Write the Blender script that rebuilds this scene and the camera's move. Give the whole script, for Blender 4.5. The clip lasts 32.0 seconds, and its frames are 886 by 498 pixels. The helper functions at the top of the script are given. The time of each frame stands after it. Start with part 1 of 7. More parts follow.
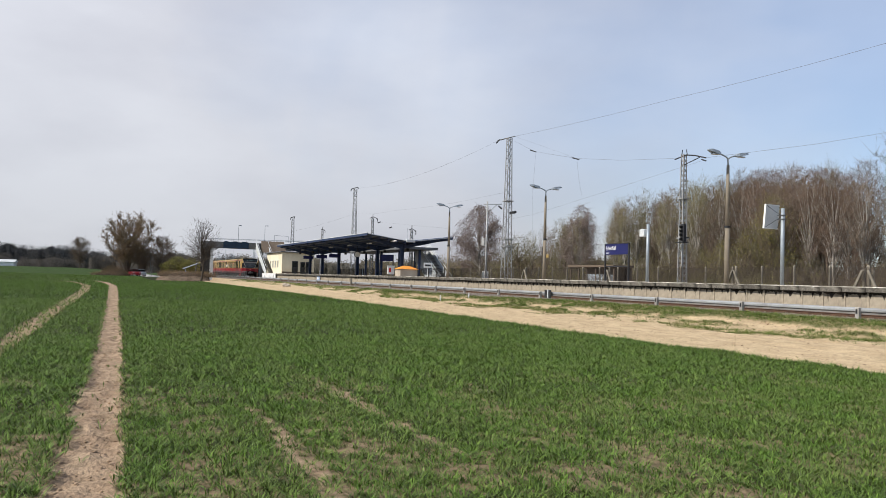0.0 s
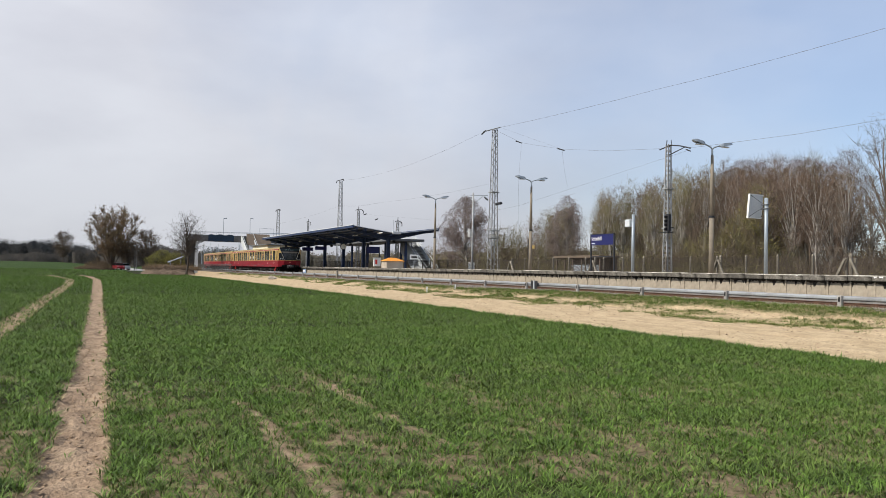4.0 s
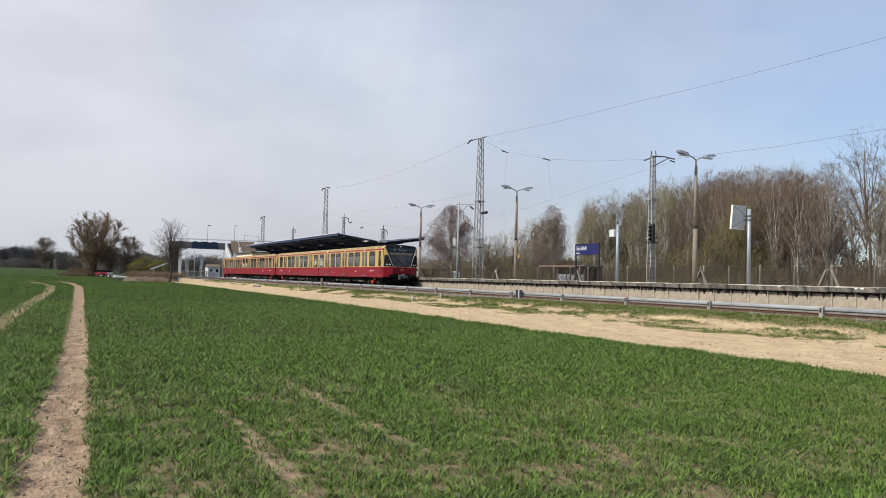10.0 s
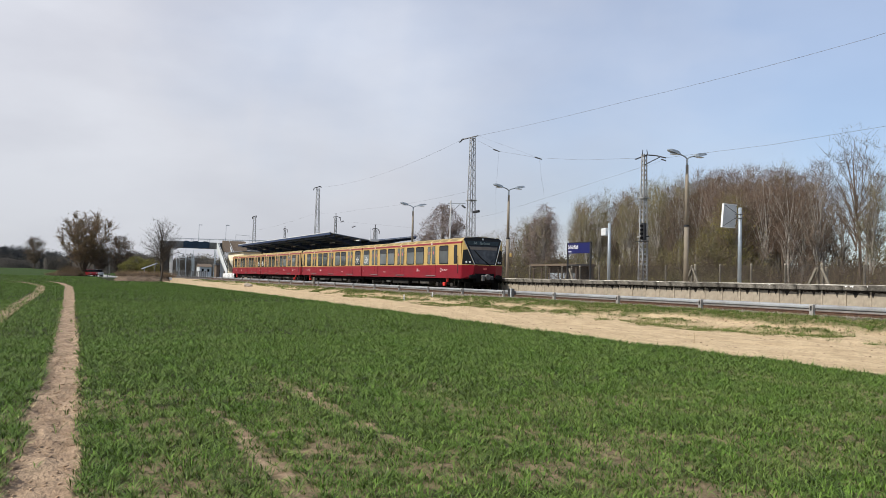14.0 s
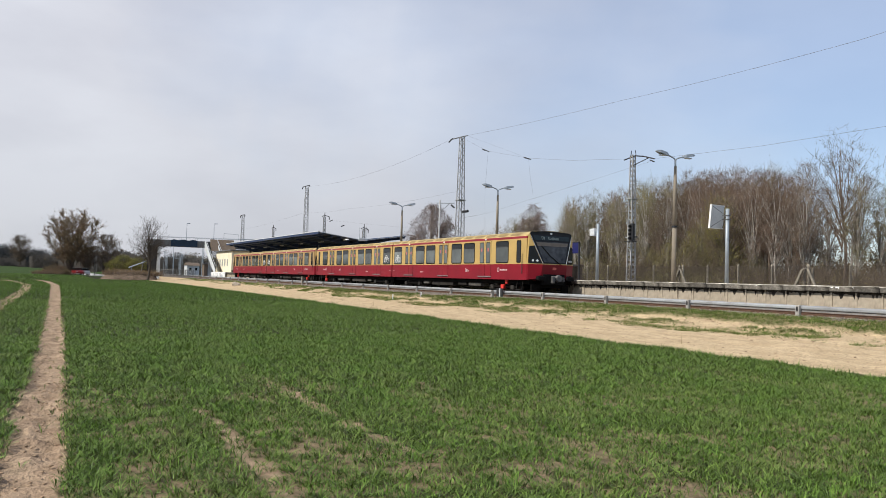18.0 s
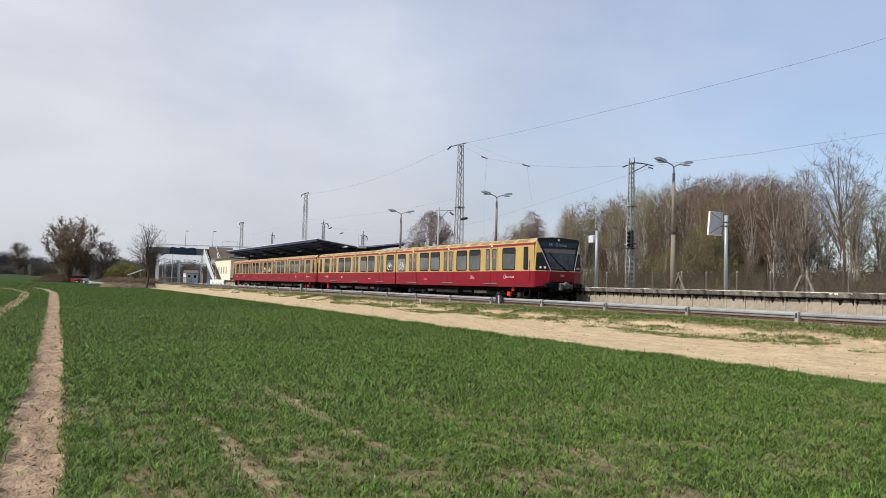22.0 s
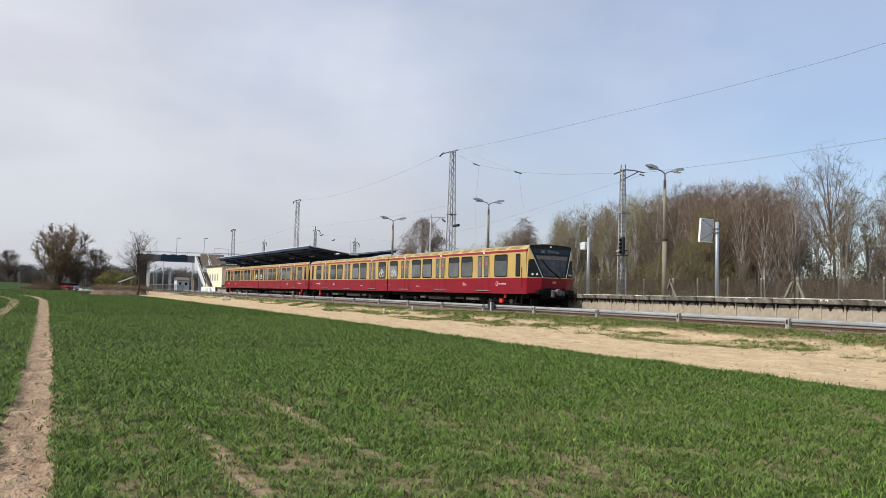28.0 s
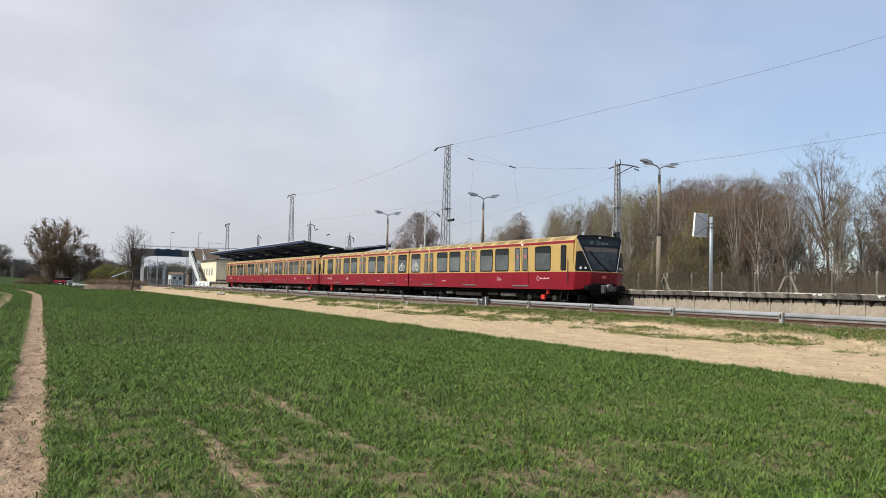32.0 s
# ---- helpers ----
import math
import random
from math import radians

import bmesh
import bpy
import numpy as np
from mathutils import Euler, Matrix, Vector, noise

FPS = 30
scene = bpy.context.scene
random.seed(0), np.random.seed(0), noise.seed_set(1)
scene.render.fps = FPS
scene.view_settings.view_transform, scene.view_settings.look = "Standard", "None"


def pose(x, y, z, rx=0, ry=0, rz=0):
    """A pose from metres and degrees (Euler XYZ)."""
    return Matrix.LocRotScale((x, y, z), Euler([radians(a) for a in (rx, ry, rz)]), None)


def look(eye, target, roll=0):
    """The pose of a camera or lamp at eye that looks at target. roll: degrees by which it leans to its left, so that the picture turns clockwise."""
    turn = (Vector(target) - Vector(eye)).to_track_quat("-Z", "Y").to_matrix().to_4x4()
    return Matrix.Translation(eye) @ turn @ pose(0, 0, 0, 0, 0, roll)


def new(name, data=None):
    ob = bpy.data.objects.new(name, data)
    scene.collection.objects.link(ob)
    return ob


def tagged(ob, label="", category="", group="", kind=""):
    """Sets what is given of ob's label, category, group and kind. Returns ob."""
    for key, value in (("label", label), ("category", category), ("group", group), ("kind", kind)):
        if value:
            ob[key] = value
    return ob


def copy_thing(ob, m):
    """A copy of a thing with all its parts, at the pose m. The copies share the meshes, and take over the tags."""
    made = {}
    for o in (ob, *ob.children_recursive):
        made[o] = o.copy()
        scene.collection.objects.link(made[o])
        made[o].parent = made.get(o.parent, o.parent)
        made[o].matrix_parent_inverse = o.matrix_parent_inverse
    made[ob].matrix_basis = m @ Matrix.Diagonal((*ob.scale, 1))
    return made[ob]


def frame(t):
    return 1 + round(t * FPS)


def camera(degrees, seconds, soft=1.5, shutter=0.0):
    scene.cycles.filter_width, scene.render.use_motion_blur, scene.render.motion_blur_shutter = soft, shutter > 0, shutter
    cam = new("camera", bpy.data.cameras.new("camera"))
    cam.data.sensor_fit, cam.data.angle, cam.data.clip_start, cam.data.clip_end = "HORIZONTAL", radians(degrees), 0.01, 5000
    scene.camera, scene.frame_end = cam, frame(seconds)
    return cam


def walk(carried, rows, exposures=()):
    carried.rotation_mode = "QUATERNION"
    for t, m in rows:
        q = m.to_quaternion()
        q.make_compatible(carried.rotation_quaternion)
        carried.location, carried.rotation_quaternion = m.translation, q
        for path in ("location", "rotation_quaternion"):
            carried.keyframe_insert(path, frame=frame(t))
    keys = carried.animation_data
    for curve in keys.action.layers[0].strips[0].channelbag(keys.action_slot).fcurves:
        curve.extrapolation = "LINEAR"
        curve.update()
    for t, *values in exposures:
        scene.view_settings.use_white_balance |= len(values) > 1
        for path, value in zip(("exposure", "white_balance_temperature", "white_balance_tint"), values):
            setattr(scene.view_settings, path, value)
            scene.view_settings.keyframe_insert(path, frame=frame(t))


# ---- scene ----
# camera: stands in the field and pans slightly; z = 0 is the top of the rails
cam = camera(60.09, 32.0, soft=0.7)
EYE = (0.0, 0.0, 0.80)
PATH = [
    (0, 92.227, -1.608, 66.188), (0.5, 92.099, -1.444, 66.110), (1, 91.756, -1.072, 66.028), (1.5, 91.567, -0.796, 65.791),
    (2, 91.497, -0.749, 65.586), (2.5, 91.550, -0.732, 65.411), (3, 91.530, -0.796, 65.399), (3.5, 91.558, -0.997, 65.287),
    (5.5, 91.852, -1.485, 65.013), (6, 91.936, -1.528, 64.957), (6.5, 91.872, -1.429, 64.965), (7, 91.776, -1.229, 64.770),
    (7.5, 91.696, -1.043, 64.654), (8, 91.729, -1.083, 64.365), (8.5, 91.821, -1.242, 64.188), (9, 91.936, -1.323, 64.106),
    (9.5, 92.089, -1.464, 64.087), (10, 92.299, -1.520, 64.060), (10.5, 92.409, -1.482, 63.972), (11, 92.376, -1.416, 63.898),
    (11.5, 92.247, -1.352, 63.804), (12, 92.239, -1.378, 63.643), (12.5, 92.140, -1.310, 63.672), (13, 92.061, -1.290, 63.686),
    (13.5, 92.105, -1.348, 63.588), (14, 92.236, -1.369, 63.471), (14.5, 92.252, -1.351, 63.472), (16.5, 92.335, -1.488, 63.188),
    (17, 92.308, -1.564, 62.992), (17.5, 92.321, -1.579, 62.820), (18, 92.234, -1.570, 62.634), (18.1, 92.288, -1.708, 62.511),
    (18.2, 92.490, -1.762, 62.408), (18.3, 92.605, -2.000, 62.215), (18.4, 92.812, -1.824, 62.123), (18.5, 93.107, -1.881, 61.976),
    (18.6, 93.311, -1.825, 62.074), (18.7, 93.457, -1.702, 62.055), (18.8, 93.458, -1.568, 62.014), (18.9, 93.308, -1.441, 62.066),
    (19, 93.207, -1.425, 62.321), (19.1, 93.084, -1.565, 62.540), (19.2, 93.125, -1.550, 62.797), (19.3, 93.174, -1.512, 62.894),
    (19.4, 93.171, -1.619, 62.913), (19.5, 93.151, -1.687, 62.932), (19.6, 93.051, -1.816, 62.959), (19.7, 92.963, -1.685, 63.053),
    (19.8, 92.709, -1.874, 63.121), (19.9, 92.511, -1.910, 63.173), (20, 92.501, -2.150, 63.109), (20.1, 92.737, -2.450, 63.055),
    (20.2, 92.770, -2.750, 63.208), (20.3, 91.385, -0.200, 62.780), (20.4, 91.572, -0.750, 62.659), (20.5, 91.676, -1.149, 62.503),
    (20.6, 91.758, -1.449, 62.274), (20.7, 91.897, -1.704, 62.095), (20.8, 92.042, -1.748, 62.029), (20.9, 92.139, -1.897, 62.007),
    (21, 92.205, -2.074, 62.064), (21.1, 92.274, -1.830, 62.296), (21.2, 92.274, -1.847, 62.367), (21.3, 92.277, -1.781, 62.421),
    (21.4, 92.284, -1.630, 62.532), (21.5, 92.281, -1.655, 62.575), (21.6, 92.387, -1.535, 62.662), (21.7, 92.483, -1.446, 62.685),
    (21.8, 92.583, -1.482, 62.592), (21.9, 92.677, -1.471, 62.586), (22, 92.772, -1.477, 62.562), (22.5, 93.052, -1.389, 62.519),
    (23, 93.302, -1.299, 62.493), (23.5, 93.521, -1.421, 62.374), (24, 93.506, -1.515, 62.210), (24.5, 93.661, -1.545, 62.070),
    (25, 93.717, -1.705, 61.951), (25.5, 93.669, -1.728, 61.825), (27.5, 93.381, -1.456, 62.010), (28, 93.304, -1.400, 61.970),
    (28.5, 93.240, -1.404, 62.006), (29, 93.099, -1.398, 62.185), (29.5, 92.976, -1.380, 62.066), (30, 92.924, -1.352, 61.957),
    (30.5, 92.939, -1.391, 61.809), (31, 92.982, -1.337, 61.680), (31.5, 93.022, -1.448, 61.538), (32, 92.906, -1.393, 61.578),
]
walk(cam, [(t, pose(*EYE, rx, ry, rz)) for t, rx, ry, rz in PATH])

# ---- light: high spring sun behind a thin veil ----
SUN_EL, SUN_AZ = radians(43), math.atan2(-0.99, 0.05)
world = bpy.data.worlds.new("sky")
scene.world = world
world.use_nodes = True
wt = world.node_tree
wt.nodes.clear()
w_out = wt.nodes.new("ShaderNodeOutputWorld")
w_bg = wt.nodes.new("ShaderNodeBackground")
w_sky = wt.nodes.new("ShaderNodeTexSky")
w_sky.sky_type = "NISHITA"
w_sky.sun_disc = False
w_sky.sun_elevation = SUN_EL
w_sky.sun_rotation = math.pi / 2 - SUN_AZ
w_sky.air_density, w_sky.dust_density, w_sky.ozone_density = 1.0, 0.9, 5.0
w_co = wt.nodes.new("ShaderNodeTexCoord")
w_map = wt.nodes.new("ShaderNodeMapping")
w_map.inputs["Scale"].default_value = (1.0, 1.0, 2.4)
w_noise = wt.nodes.new("ShaderNodeTexNoise")
w_noise.inputs["Scale"].default_value = 1.6
w_noise.inputs["Detail"].default_value = 5
w_ramp = wt.nodes.new("ShaderNodeMapRange")
w_ramp.inputs["From Min"].default_value, w_ramp.inputs["From Max"].default_value = 0.52, 1.05
w_ramp.inputs["To Min"].default_value, w_ramp.inputs["To Max"].default_value = 0.36, 0.96
w_side = wt.nodes.new("ShaderNodeVectorMath")
w_side.operation = "DOT_PRODUCT"
w_side.inputs[1].default_value = (-0.86, -0.42, -0.55)
w_sum = wt.nodes.new("ShaderNodeMath")
w_sum.operation = "MULTIPLY_ADD"
w_sum.inputs[1].default_value = 0.8
w_mix = wt.nodes.new("ShaderNodeMix")
w_mix.data_type = "RGBA"
w_cloud = wt.nodes.new("ShaderNodeTexNoise")
w_cloud.inputs["Scale"].default_value, w_cloud.inputs["Detail"].default_value = 2.6, 7
w_tone = wt.nodes.new("ShaderNodeMix")
w_tone.data_type = "RGBA"
w_tone.inputs["A"].default_value, w_tone.inputs["B"].default_value = (3.95, 4.03, 4.45, 1), (5.0, 5.12, 5.5, 1)
w_level = wt.nodes.new("ShaderNodeMapRange")
w_level.inputs["From Min"].default_value, w_level.inputs["From Max"].default_value = 0.33, 0.68
wt.links.new(w_map.outputs[0], w_cloud.inputs["Vector"])
wt.links.new(w_cloud.outputs["Fac"], w_level.inputs["Value"])
wt.links.new(w_level.outputs[0], w_tone.inputs["Factor"])
w_sep = wt.nodes.new("ShaderNodeSeparateXYZ")
w_haze = wt.nodes.new("ShaderNodeMapRange")
w_haze.inputs["From Min"].default_value, w_haze.inputs["From Max"].default_value = 0.0, 0.30
w_haze.inputs["To Min"].default_value, w_haze.inputs["To Max"].default_value = 0.81, 1.09
w_dim = wt.nodes.new("ShaderNodeVectorMath")
w_dim.operation = "SCALE"
wt.links.new(w_co.outputs["Generated"], w_sep.inputs[0])
wt.links.new(w_sep.outputs["Z"], w_haze.inputs["Value"])
wt.links.new(w_tone.outputs["Result"], w_dim.inputs[0])
wt.links.new(w_haze.outputs[0], w_dim.inputs["Scale"])
wt.links.new(w_dim.outputs[0], w_mix.inputs["B"])
wt.links.new(w_co.outputs["Generated"], w_map.inputs["Vector"])
wt.links.new(w_map.outputs[0], w_noise.inputs["Vector"])
wt.links.new(w_co.outputs["Generated"], w_side.inputs[0])
wt.links.new(w_noise.outputs["Fac"], w_sum.inputs[0])
wt.links.new(w_side.outputs["Value"], w_sum.inputs[2])
w_turn = wt.nodes.new("ShaderNodeMapping")
w_turn.inputs["Rotation"].default_value, w_turn.inputs["Scale"].default_value = (0.5, 0.35, 0.6), (1.2, 7.0, 3.0)
w_wisp = wt.nodes.new("ShaderNodeTexNoise")
w_wisp.inputs["Scale"].default_value, w_wisp.inputs["Detail"].default_value, w_wisp.inputs["Distortion"].default_value = 1.3, 6, 0.6
w_add = wt.nodes.new("ShaderNodeMath")
w_add.operation = "MULTIPLY_ADD"
w_add.inputs[1].default_value = 0.16
w_low = wt.nodes.new("ShaderNodeMath")
w_low.operation = "SUBTRACT"
w_low.inputs[1].default_value = 0.08
wt.links.new(w_co.outputs["Generated"], w_turn.inputs["Vector"])
wt.links.new(w_turn.outputs[0], w_wisp.inputs["Vector"])
wt.links.new(w_wisp.outputs["Fac"], w_add.inputs[0])
wt.links.new(w_sum.outputs[0], w_add.inputs[2])
wt.links.new(w_add.outputs[0], w_low.inputs[0])
wt.links.new(w_low.outputs[0], w_ramp.inputs["Value"])
wt.links.new(w_ramp.outputs[0], w_mix.inputs["Factor"])
wt.links.new(w_sky.outputs[0], w_mix.inputs["A"])
wt.links.new(w_mix.outputs["Result"], w_bg.inputs["Color"])
w_bg.inputs["Strength"].default_value = 0.155
wt.links.new(w_bg.outputs[0], w_out.inputs["Surface"])
sun = new("sun", bpy.data.lights.new("sun", "SUN"))
sun.data.energy, sun.data.angle, sun.data.color = 5.0, radians(0.6), (1.0, 0.95, 0.87)
sun.matrix_world = look((0, 0, 60), Vector((0, 0, 60)) - Vector((math.cos(SUN_AZ) * math.cos(SUN_EL), math.sin(SUN_AZ) * math.cos(SUN_EL), math.sin(SUN_EL))))


# ---- materials ----
def mat(name, color, rough=0.7, metal=0.0, var=0.15, scale=3.0, fine=40.0, bump=0.2, dist=0.01, alt=None, spec=0.5, per_object=0.0, stretch=(1, 1, 1), island=0.0):
    """Base colour broken up by a coarse and a fine noise, with relief; alt: a second colour that the coarse noise mixes in."""
    m = bpy.data.materials.new(name)
    m.use_nodes = True
    t = m.node_tree
    n, l = t.nodes, t.links
    b = n["Principled BSDF"]
    b.inputs["Roughness"].default_value, b.inputs["Metallic"].default_value = rough, metal
    b.inputs["Specular IOR Level"].default_value = spec
    co = n.new("ShaderNodeTexCoord")
    mp = n.new("ShaderNodeMapping")
    mp.inputs["Scale"].default_value = stretch
    l.new(co.outputs["Object"], mp.inputs["Vector"])
    a = n.new("ShaderNodeTexNoise")
    a.inputs["Scale"].default_value, a.inputs["Detail"].default_value = scale, 6
    f = n.new("ShaderNodeTexNoise")
    f.inputs["Scale"].default_value, f.inputs["Detail"].default_value = fine, 3
    l.new(mp.outputs[0], a.inputs["Vector"])
    l.new(mp.outputs[0], f.inputs["Vector"])
    mix = n.new("ShaderNodeMix")
    mix.data_type = "RGBA"
    alt = alt or tuple(c * (1 - 1.6 * var) for c in color)
    mix.inputs["A"].default_value, mix.inputs["B"].default_value = (*color, 1), (*alt, 1)
    r = n.new("ShaderNodeMapRange")
    r.inputs["From Min"].default_value, r.inputs["From Max"].default_value = 0.38, 0.66
    l.new(a.outputs["Fac"], r.inputs["Value"])
    l.new(r.outputs[0], mix.inputs["Factor"])
    v = n.new("ShaderNodeMapRange")
    v.inputs["From Min"].default_value, v.inputs["From Max"].default_value = 0.3, 0.7
    v.inputs["To Min"].default_value, v.inputs["To Max"].default_value = 1 - var, 1 + var
    l.new(f.outputs["Fac"], v.inputs["Value"])
    h = n.new("ShaderNodeHueSaturation")
    l.new(mix.outputs["Result"], h.inputs["Color"])
    value = v.outputs[0]
    for amount, kind in ((per_object, "ShaderNodeObjectInfo"), (island, "ShaderNodeNewGeometry")):
        if amount:
            o = n.new(kind)
            q = n.new("ShaderNodeMapRange")
            q.inputs["To Min"].default_value, q.inputs["To Max"].default_value = 1 - amount, 1 + amount
            l.new(o.outputs["Random" if amount == per_object and kind == "ShaderNodeObjectInfo" else "Random Per Island"], q.inputs["Value"])
            mu = n.new("ShaderNodeMath")
            mu.operation = "MULTIPLY"
            l.new(value, mu.inputs[0])
            l.new(q.outputs[0], mu.inputs[1])
            value = mu.outputs[0]
    l.new(value, h.inputs["Value"])
    l.new(h.outputs[0], b.inputs["Base Color"])
    if bump:
        bp = n.new("ShaderNodeBump")
        bp.inputs["Strength"].default_value, bp.inputs["Distance"].default_value = bump, dist
        l.new(f.outputs["Fac"], bp.inputs["Height"])
        l.new(bp.outputs[0], b.inputs["Normal"])
    return m



def through_light(m, share):
    """Lets a share of the light through thin leaves."""
    t = m.node_tree
    b, out = t.nodes["Principled BSDF"], t.nodes["Material Output"]
    tr = t.nodes.new("ShaderNodeBsdfTranslucent")
    mx = t.nodes.new("ShaderNodeMixShader")
    mx.inputs[0].default_value = share
    t.links.new(b.inputs["Base Color"].links[0].from_socket, tr.inputs["Color"])
    t.links.new(b.outputs[0], mx.inputs[1])
    t.links.new(tr.outputs[0], mx.inputs[2])
    t.links.new(mx.outputs[0], out.inputs["Surface"])


M_SOIL = mat("sandy_soil", (0.36, 0.262, 0.172), 0.95, var=0.25, scale=5.0, fine=40, bump=0.5, dist=0.01, alt=(0.26, 0.178, 0.115), spec=0.1, island=0.25)
M_STONE = mat("ballast_stone", (0.25, 0.215, 0.18), 0.9, var=0.2, scale=6, fine=40, bump=0.3, spec=0.2, island=0.4)
M_CONC = mat("concrete", (0.44, 0.385, 0.31), 0.9, var=0.13, scale=0.7, fine=25, bump=0.3, alt=(0.33, 0.28, 0.22), spec=0.25, per_object=0.08, stretch=(1, 1, 0.5))
M_COPING = mat("weathered_coping", (0.165, 0.15, 0.125), 0.92, var=0.4, scale=2.6, fine=14, bump=0.8, alt=(0.045, 0.040, 0.033), spec=0.2, per_object=0.3)
M_WALL = mat("stained_wall_concrete", (0.335, 0.288, 0.218), 0.9, var=0.18, scale=1.6, fine=9, bump=0.3, alt=(0.275, 0.23, 0.175), spec=0.2, per_object=0.07, stretch=(0.8, 0.8, 0.5))
M_EDGE = mat("worn_edge", (0.58, 0.54, 0.46), 0.9, var=0.35, scale=1.5, fine=12, bump=0.3, alt=(0.12, 0.105, 0.085), spec=0.2)
M_POLE = mat("pale_concrete_pole", (0.235, 0.20, 0.152), 0.9, var=0.15, scale=2, fine=40, bump=0.2, spec=0.2)
M_FENCE = mat("old_concrete_post", (0.26, 0.23, 0.18), 0.92, var=0.2, scale=3, fine=30, bump=0.3, spec=0.2, per_object=0.25)
M_GALV = mat("galvanised_steel", (0.31, 0.35, 0.38), 0.5, 0.3, var=0.1, scale=4, fine=30, bump=0.05)
M_LATT = mat("mast_steel", (0.37, 0.38, 0.375), 0.6, 0.15, var=0.15, scale=2, fine=20, bump=0.05, alt=(0.24, 0.225, 0.21))
M_DARK = mat("dark_steel", (0.028, 0.028, 0.03), 0.6, 0.2, var=0.3, scale=3, fine=30, bump=0.1)
M_WIRE = mat("wire", (0.15, 0.15, 0.16), 0.6, 0.3, var=0.1, bump=0)
M_RUST = mat("rusty_rail", (0.12, 0.065, 0.04), 0.8, 0.2, var=0.25, scale=6, fine=40, bump=0.2)
M_RAILTOP = mat("rail_head", (0.35, 0.34, 0.33), 0.3, 0.9, var=0.1, bump=0)
M_SLEEPER = mat("sleeper", (0.13, 0.10, 0.08), 0.9, var=0.25, scale=3, fine=30, bump=0.4, per_object=0.2)
M_COVER = mat("conductor_cover", (0.275, 0.285, 0.29), 0.5, 0.0, var=0.1, scale=1.5, fine=20, bump=0.08, alt=(0.21, 0.21, 0.21), per_object=0.1)
M_BLUE = mat("blue_steel_paint", (0.012, 0.030, 0.085), 0.5, 0.0, var=0.12, scale=2, fine=20, bump=0.05)
M_SIGNBLUE = mat("sign_blue", (0.006, 0.009, 0.085), 0.4, var=0.05, bump=0)
M_WHITE = mat("white_paint", (0.78, 0.77, 0.74), 0.6, var=0.06, scale=3, fine=20, bump=0.05)
M_ROOFTOP = mat("pale_roof_sheet", (0.50, 0.53, 0.55), 0.45, 0.2, var=0.08, scale=1, fine=10, bump=0.05)
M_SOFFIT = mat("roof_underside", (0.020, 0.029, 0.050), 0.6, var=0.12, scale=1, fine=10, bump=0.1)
M_CREAM = mat("cream_render", (0.73, 0.66, 0.49), 0.9, var=0.08, scale=0.6, fine=30, bump=0.1, alt=(0.65, 0.575, 0.41), spec=0.2)
M_GLASS = mat("dark_glass", (0.012, 0.014, 0.015), 0.08, 0.0, var=0.1, bump=0, spec=0.25)
M_GREYGLASS = mat("train_glass", (0.105, 0.118, 0.113), 0.05, 0.0, per_object=0.5, var=0.08, scale=0.7, fine=3, bump=0, alt=(0.06, 0.068, 0.065))
M_RUBBER = mat("black_rubber", (0.008, 0.008, 0.008), 0.75, var=0.1, bump=0, spec=0.1)
M_TRED = mat("train_red", (0.20, 0.004, 0.014), 0.38, var=0.06, scale=0.8, fine=30, bump=0, alt=(0.162, 0.004, 0.012), spec=0.28)
M_TYEL = mat("train_ochre", (0.435, 0.295, 0.098), 0.4, var=0.05, scale=0.8, fine=30, bump=0, alt=(0.38, 0.257, 0.085))
# darker, more uneven ochre for the rear two cars
M_TYEL_DULL = mat("dull_train_ochre", (0.34, 0.225, 0.085), 0.5, var=0.12, scale=0.9, fine=14, bump=0, alt=(0.26, 0.165, 0.07))
M_TROOF = mat("train_roof", (0.47, 0.345, 0.135), 0.7, var=0.2, scale=0.9, fine=8, bump=0.05, alt=(0.30, 0.22, 0.095), stretch=(2, 0.6, 1))
M_UNDER = mat("underframe", (0.008, 0.007, 0.006), 0.9, var=0.3, scale=2, fine=20, bump=0.2, spec=0.08)
M_UNDERGREY = mat("equipment_case", (0.040, 0.036, 0.032), 0.85, var=0.3, scale=2, fine=20, bump=0.2, per_object=0.5, spec=0.15)
M_CASEGREY = mat("pale_equipment_case", (0.125, 0.118, 0.105), 0.85, var=0.35, scale=3, fine=20, bump=0.2, spec=0.15)
M_BARK = mat("bark_brown", (0.17, 0.13, 0.10), 0.95, var=0.2, scale=2, fine=20, bump=0.3, spec=0.1, per_object=0.25)
M_BIRCH = mat("bark_birch", (0.38, 0.35, 0.305), 0.9, var=0.2, scale=3, fine=10, bump=0.2, alt=(0.15, 0.13, 0.11), spec=0.1, per_object=0.2, stretch=(1, 1, 0.4))
M_TWIG = mat("twigs", (0.172, 0.132, 0.100), 0.95, var=0.15, scale=0.3, fine=8, bump=0, spec=0.1, per_object=0.35, alt=(0.18, 0.135, 0.095))
M_TWIGG = mat("grey_green_twigs", (0.185, 0.165, 0.098), 0.95, var=0.15, scale=0.3, fine=8, bump=0, spec=0.1, per_object=0.3, alt=(0.20, 0.172, 0.092))
M_BUD = mat("buds", (0.165, 0.122, 0.078), 0.95, var=0.2, scale=0.3, fine=8, bump=0, spec=0.1, per_object=0.3, alt=(0.16, 0.13, 0.07), island=0.3)
M_LEAF = mat("young_leaves", (0.27, 0.235, 0.05), 0.9, var=0.2, scale=0.4, fine=8, bump=0, spec=0.1, per_object=0.2, island=0.35)
